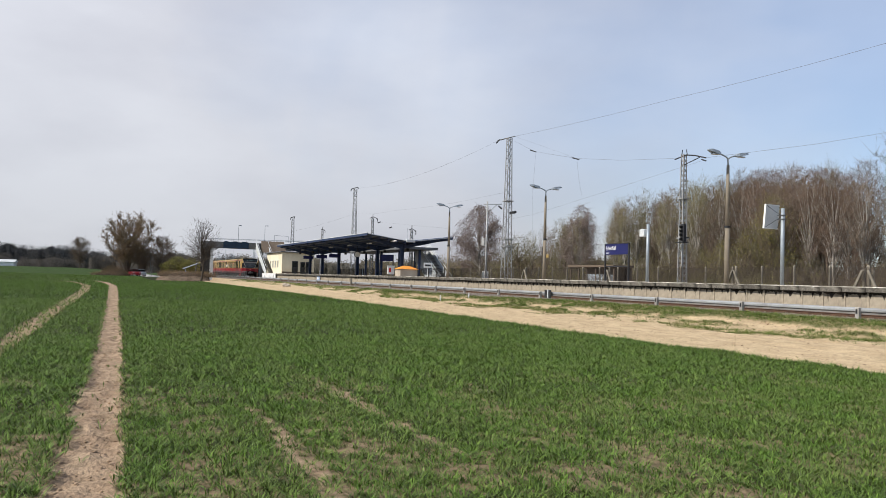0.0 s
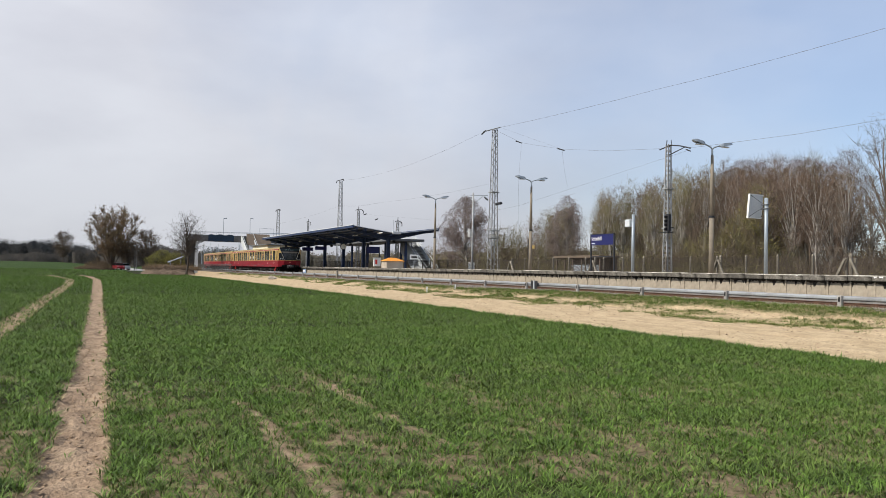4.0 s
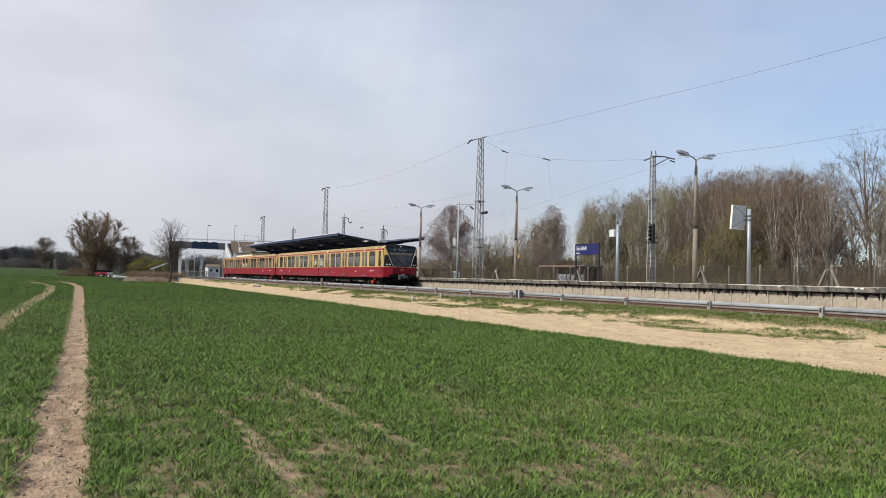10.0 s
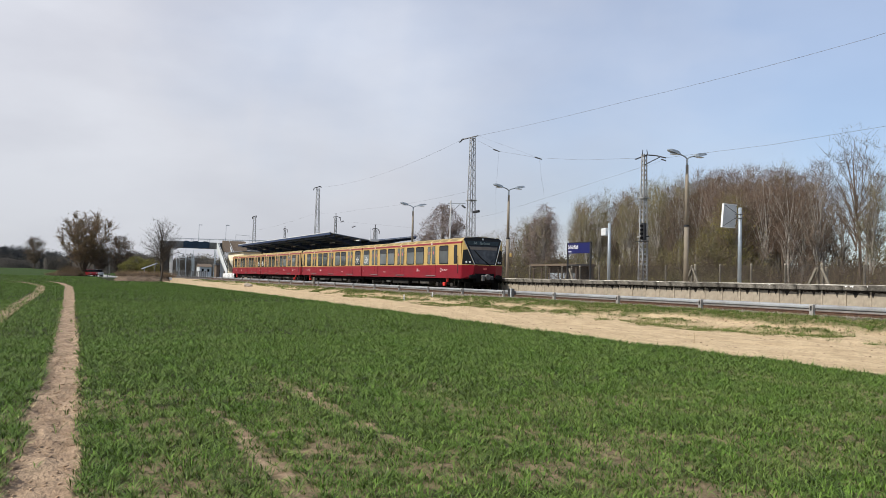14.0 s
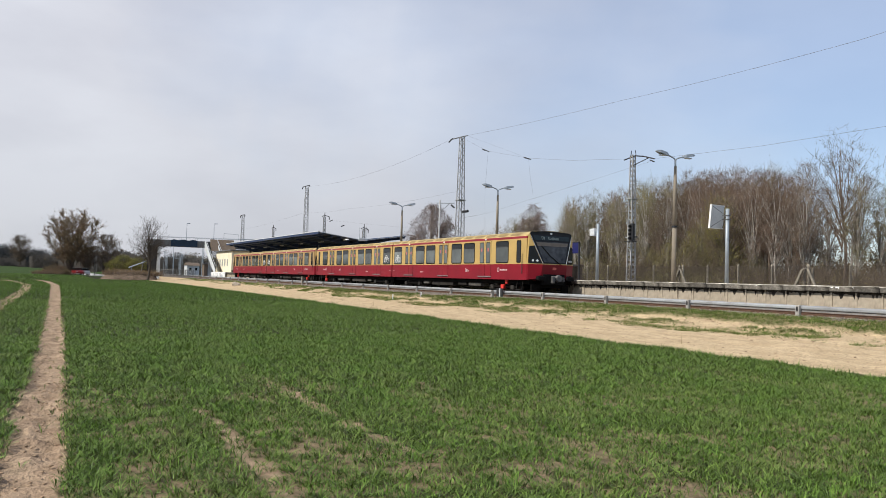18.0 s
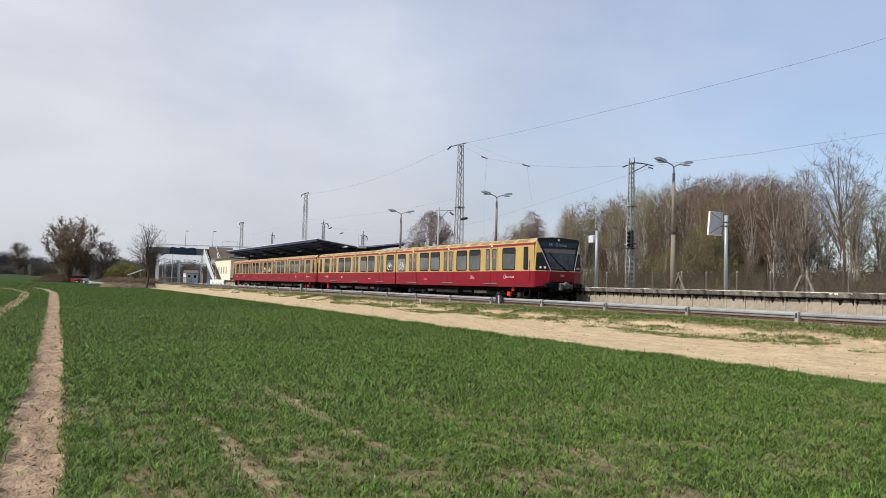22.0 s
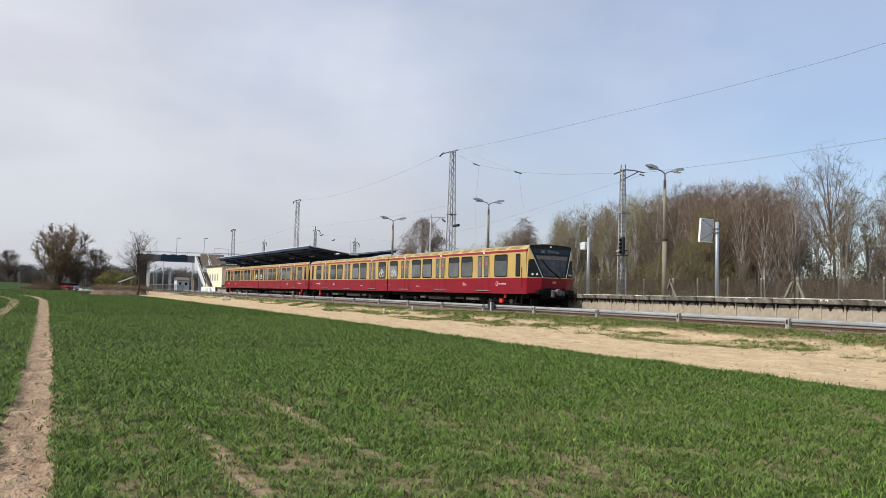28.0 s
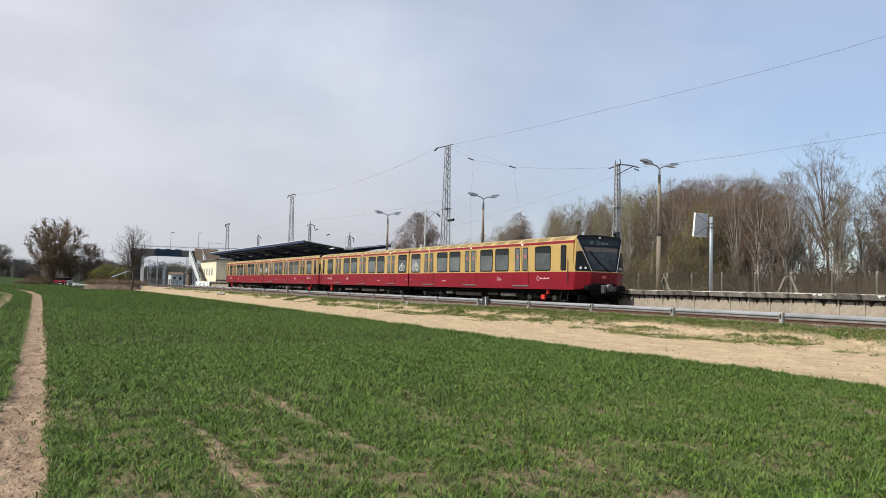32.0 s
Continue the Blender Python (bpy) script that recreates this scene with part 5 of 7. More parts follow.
ant = thing("directional_antenna", "pale flat panel antenna on a grey steel post", "antenna", (-26.42, 29.0, PZ))
part("pole", Shape().tube((0, 0, 0), (0, 0, 3.62), 0.09, 0.085, 14), M_GALV, ant, smooth=True)
pan = part("panel", Shape().box(-0.04, 0.0, -0.47, 0.47, -0.55, 0.55, 0.01), M_PALE, ant, "pale tilted square panel")
pan.matrix_basis = pose(-0.28, -0.38, 3.22, 0, 5, 6)
part("rim", Shape().box(-0.09, 0.005, -0.49, -0.465, -0.57, 0.57).box(-0.09, 0.005, 0.465, 0.49, -0.57, 0.57).box(-0.09, 0.005, -0.465, 0.465, 0.545, 0.57).box(-0.09, 0.005, -0.465, 0.465, -0.57, -0.545), M_WHITE, pan)
part("strut", Shape().line([(0.02, -0.43, 0.5), (0.3, 0.33, 0.05), (0.02, -0.43, -0.5)], 0.013, 5).line([(0.02, 0.43, 0.5), (0.3, 0.33, 0.05), (0.02, 0.43, -0.5)], 0.013, 5), M_DARK, pan)
part("clamp", Shape().box(-0.22, 0.1, -0.11, 0.11, 3.08, 3.13, 0.01).box(-0.22, 0.1, -0.11, 0.11, 3.27, 3.32, 0.01), M_DECK, ant)

kiosk = thing("grit_cabin", "small pale cabin with an orange pyramid roof on the platform", "cabin", (-77.0, 29.6, PZ))
part("body", Shape().box(-0.8, 0.8, -0.95, 0.95, 0, 0.78, 0.02), M_CONC, kiosk)
part("roof", Shape().add([(-0.95, -1.1, 0.78), (0.95, -1.1, 0.78), (0.95, 1.1, 0.78), (-0.95, 1.1, 0.78), (-0.2, -0.3, 1.14), (0.2, -0.3, 1.14), (0.2, 0.3, 1.14), (-0.2, 0.3, 1.14)], [(3, 2, 1, 0), (4, 5, 6, 7), (0, 1, 5, 4), (1, 2, 6, 5), (2, 3, 7, 6), (3, 0, 4, 7)]), M_ORANGE, kiosk, "orange pyramid roof")
tt = thing("timetable_frame", "dark blue timetable case on two black posts", "notice board", (-84.4, 30.0, PZ))
part("case", Shape().box(-0.06, 0.06, -0.8, 0.8, 1.75, 2.5, 0.02), M_SIGNBLUE, tt)
for y in (-0.8, 0.8):
    part("post", Shape().box(-0.05, 0.05, y - 0.05, y + 0.05, 0, 2.5), M_DARK, tt)
part("foot_rail", Shape().box(-0.04, 0.04, -0.75, 0.75, 0.45, 0.52), M_DARK, tt)
poster = thing("advert_case", "white poster case with a red mark", "poster", (-81.8, 29.6, PZ))
part("case", Shape().box(-0.08, 0.08, -0.42, 0.42, 0.2, 1.2, 0.02), M_WHITE, poster)
part("red_mark", Shape().box(0.08, 0.09, -0.25, 0.0, 0.45, 0.95), M_REDBOX, poster)
ws = thing("white_sign", "small white sign on a thin pale post", "sign", (-67.1, 28.0, PZ))
part("post", Shape().tube((0, 0, 0), (0, 0, 1.35), 0.03, 0.03, 6), M_PALE, ws)
part("board", Shape().box(-0.02, 0.02, -0.42, 0.42, 0.88, 1.33, 0.01), M_WHITE, ws)
part("letter_bar", Shape().box(0.02, 0.026, -0.3, 0.3, 1.02, 1.18), M_DARK, ws)
for x, y, h in ((-100.5, 32.2, 1.1), (-93.2, 31.9, 1.1), (-111.0, 32.0, 1.2)):
    bn = thing("waste_bin", "dark waste bin under the canopy", "bin", (x, y, PZ), "bins under the canopy")
    part("body", Shape().tube((0, 0, 0.15), (0, 0, 0.9), 0.24, 0.26, 12), M_DARK, bn)
    part("post", Shape().tube((0.26, 0, 0), (0.26, 0, h), 0.03, 0.03, 6), M_GALV, bn)
mk = thing("track_marker", "short black marker board with white posts beside the conductor rail", "track marker", (-36.6, 22.6, -0.2))
part("board", Shape().box(-0.42, -0.12, -0.03, 0.03, 0.1, 0.55, 0.01).box(0.0, 0.22, -0.03, 0.03, 0.1, 0.55, 0.01), M_DARK, mk)
part("post", Shape().box(-0.10, -0.03, -0.05, 0.03, -0.1, 0.56), M_PALE, mk)
mk2 = thing("distance_post", "dark upright post beside the conductor rail", "track marker", (-74.1, 22.6, -0.2))
part("post", Shape().box(-0.1, 0.1, -0.08, 0.08, -0.1, 0.85, 0.02), M_FENCE, mk2)

# ---- fence behind the platform ----
FY = 38.0
fpost = thing("fence_post", "weathered concrete fence post", "fence post", (-36.2, FY, -0.25), "posts of the boundary fence")
part("shaft", Shape().box(-0.052, 0.052, -0.052, 0.052, 0, 2.32, 0.012), M_FENCE, fpost)
part("slanted_top", Shape().add([(-0.06, -0.06, 2.3), (0.06, -0.06, 2.3), (0.06, 0.06, 2.3), (-0.06, 0.06, 2.3), (-0.05, 0.0, 2.42), (0.05, 0.0, 2.42), (0.05, 0.06, 2.42), (-0.05, 0.06, 2.42)], [(3, 2, 1, 0), (4, 5, 6, 7), (0, 1, 5, 4), (1, 2, 6, 5), (2, 3, 7, 6), (3, 0, 4, 7)]), M_FENCE, fpost)
for i in range(-8, 40):
    if i:
        copy_thing(fpost, pose(-36.2 - 2.48 * i, FY, -0.25 + 0.03 * math.sin(i * 5)))
for x, n in ((-38.5, 1), (-28.9, 3), (-66.0, 1), (-52.4, 2)):
    br = thing("fence_strut", "slanting concrete struts at a fence post", "fence strut", (x, FY + 0.15, -0.25), "struts of the boundary fence")
    for s in (-1, 1):
        part("strut", Shape().line([(s * (1.15 + 0.12 * (n > 2)), -0.3, 0.0), (s * (0.05 + 0.12 * (n > 2)), -0.3, 2.15)], 0.085, 5), M_FENCE, br)
    for k in range(n):
        part("post", Shape().box(-0.08 + 0.27 * (k - n // 2), 0.05 + 0.27 * (k - n // 2), -0.06, 0.06, 0, 2.45 - 0.25 * abs(k - n // 2), 0.02), M_FENCE, br)
wires = Shape()
for k in range(42):
    z = -0.1 + 0.0525 * k
    wires.box(-135, -14, FY - 0.074, FY - 0.068, z, z + 0.0065)
for k in range(2300):
    x = -14 - 0.0525 * k
    wires.box(x - 0.0034, x + 0.0034, FY - 0.082, FY - 0.076, -0.2, 2.08)
solid("fence_mesh", wires, M_MESH, "rusty wire mesh of the boundary fence", "wire fence", kind="stuff")

# ---- masts, signals and wires of the main line ----
def lattice(name, label, x, y, h, base, top, panels, group="lattice masts of the main line"):
    m = thing(name, label, "mast", (x, y, -0.3), group)
    def w(z):
        return base + (top - base) * min(1, z / h)
    for sx in (-1, 1):
        for sy in (-1, 1):
            part("leg", Shape().tube((sx * base / 2, sy * base / 2, 0), (sx * top / 2, sy * top / 2, h), 0.066, 0.052, 4), M_LATT, m)
    zs = [0]
    while zs[-1] < h:
        zs.append(zs[-1] + max(0.42, w(zs[-1]) * 0.8))
    zs[-1] = h
    for k, (a, b) in enumerate(zip(zs, zs[1:])):
        sh = Shape()
        for q in range(4):
            c = [(-1, -1), (1, -1), (1, 1), (-1, 1)]
            p, r = c[q], c[(q + 1) % 4]
            if k % 2:
                p, r = r, p
            sh.tube((p[0] * w(a) / 2, p[1] * w(a) / 2, a), (r[0] * w(b) / 2, r[1] * w(b) / 2, b), 0.029, 0.029, 4, False)
        part("lacing", sh, M_LATT, m)
    return m


mast_a = lattice("lattice_mast", "tall grey steel lattice mast carrying wires", -81.0, 44.0, 18.3, 0.98, 0.46, 22)
part("cross_arm", Shape().line([(-3.0, 0, 18.45), (1.3, 0, 18.3)], 0.07, 5), M_DECK, mast_a)
part("insulator", Shape().line([(-3.4, 0, 18.2), (-2.4, 0, 18.5)], 0.08, 7), M_DARK, mast_a)
for z, w in ((10.6, 0.5), (6.0, 0.6), (5.1, 0.62)):
    part("collar", Shape().box(-w, w, -w, w, z, z + 0.1), M_LATT, mast_a)
part("weight", Shape().tube((0.7, 0, 9.2), (1.9, 0, 9.2), 0.16, 0.16, 8), M_DARK, mast_a)
mast_b = lattice("lattice_mast", "grey steel lattice mast with a side arm and signal", -50.4, 44.0, 12.1, 0.54, 0.28, 18)
part("cross_arm", Shape().line([(-1.1, 0, 11.8), (0.3, 0, 12.0), (1.4, 0, 11.8), (2.6, 0, 11.45)], 0.055, 5).line([(0.1, 0, 11.2), (1.9, 0, 11.6)], 0.04, 4), M_DARK, mast_b)
for a, b, r in (((2.1, 0, 11.4), (2.6, 0, 11.2), 0.05), ((-0.25, 0, 12.0), (-0.2, 0, 12.5), 0.035), ((0.4, 0, 12.0), (0.3, 0, 12.45), 0.035)):
    part("insulator", Shape().tube(a, b, r, r, 7), M_DARK, mast_b)
for z in (5.0, 8.3):
    part("collar", Shape().box(-0.35, 0.35, -0.35, 0.35, z, z + 0.1), M_LATT, mast_b)
mast_c = lattice("lattice_mast", "tall grey steel lattice mast beyond the canopy", -143.2, 44.0, 18.1, 1.0, 0.5, 22)
part("cross_arm", Shape().line([(-3.0, 0, 18.0), (-2.6, 0, 18.35), (1.6, 0, 18.3), (1.9, 0, 18.0)], 0.09, 5), M_DARK, mast_c)
part("weight", Shape().tube((1.0, 0, 8.3), (2.4, 0, 8.3), 0.2, 0.2, 8), M_DARK, mast_c)
part("collar", Shape().box(-1, 1, -1, 1, 8.5, 8.65), M_LATT, mast_c)
mast_d = lattice("lattice_mast", "distant grey lattice mast behind the footbridge", -197.0, 44.0, 15.9, 1.1, 0.5, 18)
part("cross_arm", Shape().line([(-2.8, 0, 15.5), (-2.4, 0, 16.0), (1.7, 0, 16.0), (2.0, 0, 15.6)], 0.11, 5), M_DARK, mast_d)
for x, y, h, arm in ((-71.5, 36.4, 9.3, 3.2), (-121.0, 41.5, 8.0, 2.0)):
    p = thing("catenary_pole", "slim grey pole with a bracket arm", "mast", (x, y, -0.25), "slim poles of the main line")
    part("pole", Shape().tube((0, 0, 0), (0, 0, h), 0.115, 0.085, 8), M_LATT, p, smooth=True)
    part("arm", Shape().line([(-0.6, 0, h - 0.25), (arm, 0, h - 0.55)], 0.05, 5).line([(0, 0, h - 1.3), (arm * 0.7, 0, h - 0.5)], 0.035, 5), M_GALV, p)
    part("insulator", Shape().tube((arm * 0.8, 0, h - 0.7), (arm, 0, h - 1.0), 0.09, 0.09, 6), M_DARK, p)
    part("case", Shape().box(-0.75, -0.15, -0.2, 0.2, h * 0.5, h * 0.5 + 0.8, 0.02), M_LATT, p)
for x, h, arm in ((-132.0, 11.7, 2.6), (-167.0, 11.2, 2.2), (-112.5, 8.6, 1.8)):
    p = lattice("lattice_mast", "slim grey lattice mast with a cross arm over the far track", x, 44.0, h, 0.55, 0.3, 14)
    part("cross_arm", Shape().line([(-arm * 0.6, 0, h + 0.1), (0, 0, h + 0.25), (arm, 0, h - 0.15)], 0.06, 5), M_DARK, p)
    part("insulator", Shape().line([(arm * 0.75, 0, h - 0.1), (arm * 1.05, 0, h - 0.35), (arm * 1.0, 0, h - 0.75)], 0.06, 6), M_DARK, p)
    part("top_spike", Shape().tube((0.1, 0, h), (0.1, 0, h + 0.8), 0.07, 0.05, 5), M_DARK, p)
for k in range(9):
    fx = -205.0 - 16.0 * k
    p = thing("catenary_pole", "slim grey pole beyond the footbridge", "mast", (fx, 44.0 + 3.0 * (k % 3), -0.25), "slim poles of the main line")
    part("pole", Shape().tube((0, 0, 0), (0, 0, 8.5 + 1.5 * (k % 2)), 0.085, 0.065, 6), M_GALV, p)
    part("arm", Shape().tube((0, 0, 7.6), (2.6, 0, 7.9), 0.045, 0.04, 5), M_GALV, p)
sig = thing("railway_signal", "black colour-light signal with a back plate on the mast", "signal", (-49.5, 43.3, 4.4))
part("housing", Shape().box(-0.2, 0.2, -0.18, 0.12, 0, 1.45, 0.04), M_DARK, sig)
for k in range(4):
    part("hood", Shape().tube((0, -0.16, 0.22 + 0.33 * k), (0, -0.36, 0.2 + 0.33 * k), 0.1, 0.11, 10), M_RUBBER, sig)
part("platform_grate", Shape().box(-0.7, 0.3, -0.3, 0.3, -0.1, -0.04), M_DARK, sig)
part("mount", Shape().box(-0.06, 0.06, 0.1, 0.5, 0.3, 0.4), M_DARK, sig)


def wire(label, pts, r=0.028, sag=0.0):
    full = []
    for a, b in zip(pts, pts[1:]):
        k = 10 if sag else 1
        full += [tuple(a[i] + (b[i] - a[i]) * j / k - (sag * 4 * (j / k) * (1 - j / k) if i == 2 else 0) for i in range(3)) for j in range(k)]
    sh = Shape().line(full + [pts[-1]], 0.62 * r, 4)
    return solid("overhead_wire", sh, M_WIRE, label, "wire", group="overhead wires of the main line")


wire("thin dark feeder wire strung between the tall masts", [(-143.2, 44, 17.9), (-84.4, 44, 18.1)], 0.018, 1.2)
wire("thin dark feeder wire rising over the field's edge", [(-79.7, 44, 18.0), (-52, 44, 16.8), (-30, 44, 16.25), (0, 44, 17.6)], 0.02, 0.12)
wire("dark catenary wire with dangling droppers", [(-79.7, 44, 17.4), (-74.75, 44, 15.45), (-66.5, 44, 13.6), (-58.9, 44, 12.4), (-51.5, 44, 11.6)], 0.02)
wire("thin wire sloping down to the catenary", [(-79.7, 44, 18.0), (-66.5, 44, 13.6)], 0.01)
wire("thin dark wire from the side arm", [(-47.85, 44, 11.16), (-37.5, 44, 10.7), (-20, 44, 10.5), (5, 44, 11)], 0.018)
wire("thin grey stay wire", [(-48, 44, 11.0), (-60.6, 44, 9.75), (-74.8, 44, 8.35), (-95, 44, 7.6), (-132, 44, 10.8)], 0.012)
wire("thin dropper wire hanging from the catenary", [(-74.7, 44, 15.4), (-75.2, 44, 11), (-75.0, 44, 7.0), (-74.9, 44, 5.0)], 0.011)
wire("thin dropper wire hanging from the catenary", [(-66.4, 44, 13.5), (-66.0, 44, 11.5), (-65.4, 44, 9.7)], 0.011)
wire("thin grey wire along the far track", [(-195, 44, 12), (-143, 44, 13.0), (-120, 44, 12), (-82, 44, 11.5)], 0.013, 0.3)
for p, q in (((-75.9, 44, 15.8), (-74.6, 44, 15.4)), ((-67.2, 44, 13.75), (-66.0, 44, 13.4))):
    solid("wire_insulator", Shape().tube(p, q, 0.07, 0.05, 7), M_DARK, "dark insulator in the catenary wire", "insulator", "insulators in the catenary")
for x, y, z in ((-128, 44, 10.4), (-122, 44, 9.2)):
    solid("wire_insulator", Shape().tube((x - 1, y, z), (x + 0.3, y, z + 0.1), 0.09, 0.09, 7), M_DARK, "dark insulator in the catenary wire", "insulator", "insulators in the catenary")

hut = thing("waiting_shelter", "low flat-roofed shelter with painted scrawls behind the fence", "shelter", (-62.9, 44.6, -0.3))
part("roof", Shape().box(-3.85, 3.85, -1.2, 1.2, 2.62, 2.85, 0.02), M_BROWN, hut)
part("back_wall", Shape().box(-3.7, 3.7, 0.9, 1.05, 0, 2.62), M_BROWN, hut)
for k in range(6):
    part("post", Shape().box(-3.7 + 1.46 * k, -3.58 + 1.46 * k, -1.0, -0.88, 0, 2.62), M_BROWN, hut)
    if k < 5:
        part("painted_panel", Shape().box(-3.55 + 1.46 * k, -2.3 + 1.46 * k, *((-0.95, -0.9) if k > 1 else (0.82, 0.895)), 0.3, 1.95), M_GRAF, hut, "panel covered in painted scrawls")
for x, y, w, h, m, lab in ((-90.5, 46, 0.9, 2.2, M_WHITE, "white track cabinet"), (-109.0, 41, 0.9, 2.3, M_BROWN, "brown track cabinet")):
    c = thing("track_cabinet", lab + " behind the fence", "cabinet", (x, y, -0.25))
    part("case", Shape().box(-w / 2, w / 2, -0.3, 0.3, 0.1, h, 0.03), m, c)
    part("door", Shape().box(-w / 2 + 0.06, w / 2 - 0.06, -0.33, -0.3, 0.2, h - 0.1, 0.01), M_GRAF, c)
# metal railing between path and track by the bridge
rl = thing("metal_railing", "grey metal railing beside the track", "railing", (0, 21.6, -0.4))
for k in range(24):
    part("post", Shape().tube((-176 + 2 * k, 0, 0), (-176 + 2 * k, 0, 1.6), 0.035, 0.035, 5), M_DECK, rl)
part("rail", Shape().box(-176, -130, -0.03, 0.03, 1.5, 1.58).box(-176, -130, -0.03, 0.03, 0.3, 0.36), M_DECK, rl)
for k in range(90):
    part("bar", Shape().box(-176 + 0.5 * k + 0.24, -176 + 0.5 * k + 0.27, -0.015, 0.015, 0.36, 1.5), M_DECK, rl)
rag = thing("broken_stone", "pale heap of broken stone on the verge", "stone", (-87.3, 18.9, -0.62))
for dx, dy, s in ((0, 0, 0.38), (0.5, 0.2, 0.28), (-0.55, 0.1, 0.3), (0.9, -0.1, 0.2)):
    bm = bmesh.new()
    bmesh.ops.create_icosphere(bm, subdivisions=2, radius=s)
    for v in bm.verts:
        v.co *= 1 + 0.35 * noise.noise(v.co * 4 + Vector((dx, 0, 0)))
        v.co.z = v.co.z * 0.75 + s * 0.5
    part("chunk", Shape().add([tuple(v.co + Vector((dx, dy, 0))) for v in bm.verts], [tuple(v.index for v in f.verts) for f in bm.faces]), M_CONC, rag)
    bm.free()

# ---- trees ----
def sticks(segs, sides):
    """Tapered rods as arrays; segs rows: ax ay az bx by bz r0 r1."""
    s = np.array(segs, float)
    a, b = s[:, :3], s[:, 3:6]
    d = b - a
    d /= np.linalg.norm(d, axis=1, keepdims=True) + 1e-9
    ref = np.where(np.abs(d[:, 2:3]) > 0.9, [[1.0, 0, 0]], [[0, 0, 1.0]])
    u = np.cross(d, ref)
    u /= np.linalg.norm(u, axis=1, keepdims=True)
    w = np.cross(d, u)
    n = len(s)
    co = np.zeros((n, 2, sides, 3))
    for i in range(sides):
        q = 2 * math.pi * i / sides
        o = math.cos(q) * u + math.sin(q) * w
        co[:, 0, i] = a + o * s[:, 6:7]
        co[:, 1, i] = b + o * s[:, 7:8]
    base = np.arange(n)[:, None, None] * 2 * sides
    i = np.arange(sides)
    j = (i + 1) % sides
    quads = np.stack([i, j, j + sides, i + sides], axis=1)[None] + base
    return co.reshape(-1, 3), quads.reshape(-1, 4)


def ribbons(segs):
    """Fine twigs as narrow pointed slivers."""
    s = np.array(segs, float)
    a, b = s[:, :3], s[:, 3:6]
    d = b - a
    u = np.cross(d, np.random.default_rng(len(s)).normal(size=d.shape))
    u /= np.linalg.norm(u, axis=1, keepdims=True) + 1e-9
    co = np.stack([a - u * s[:, 6:7], a + u * s[:, 6:7], b], 1).reshape(-1, 3)
    return co, np.arange(3 * len(s)).reshape(-1, 3)


def flecks(pts, size, rng, flat=0.0):
    """Small leaf triangles scattered at points."""
    p = np.array(pts, float)
    n = len(p)
    d1 = rng.normal(size=(n, 3))
    d2 = rng.normal(size=(n, 3))
    s = size * rng.uniform(0.6, 1.4, size=(n, 1))
    d1 *= s / np.linalg.norm(d1, axis=1, keepdims=True)
    d2 *= s / np.linalg.norm(d2, axis=1, keepdims=True)
    co = np.stack([p, p + d1, p + d1 * 0.5 + d2 * 0.6], axis=1).reshape(-1, 3)
    return co, np.arange(3 * n).reshape(-1, 3)


def plant(src, x, y, s=1.0, turn=0.0, z=None, sz=None):
    ob = copy_thing(src, pose(x, y, (ground_z(x, y) if z is None else z) - 0.05, 0, 0, turn))
    ob.scale = (s, s, sz or s)
    return ob


WOOD = "trees of the wood behind the station"


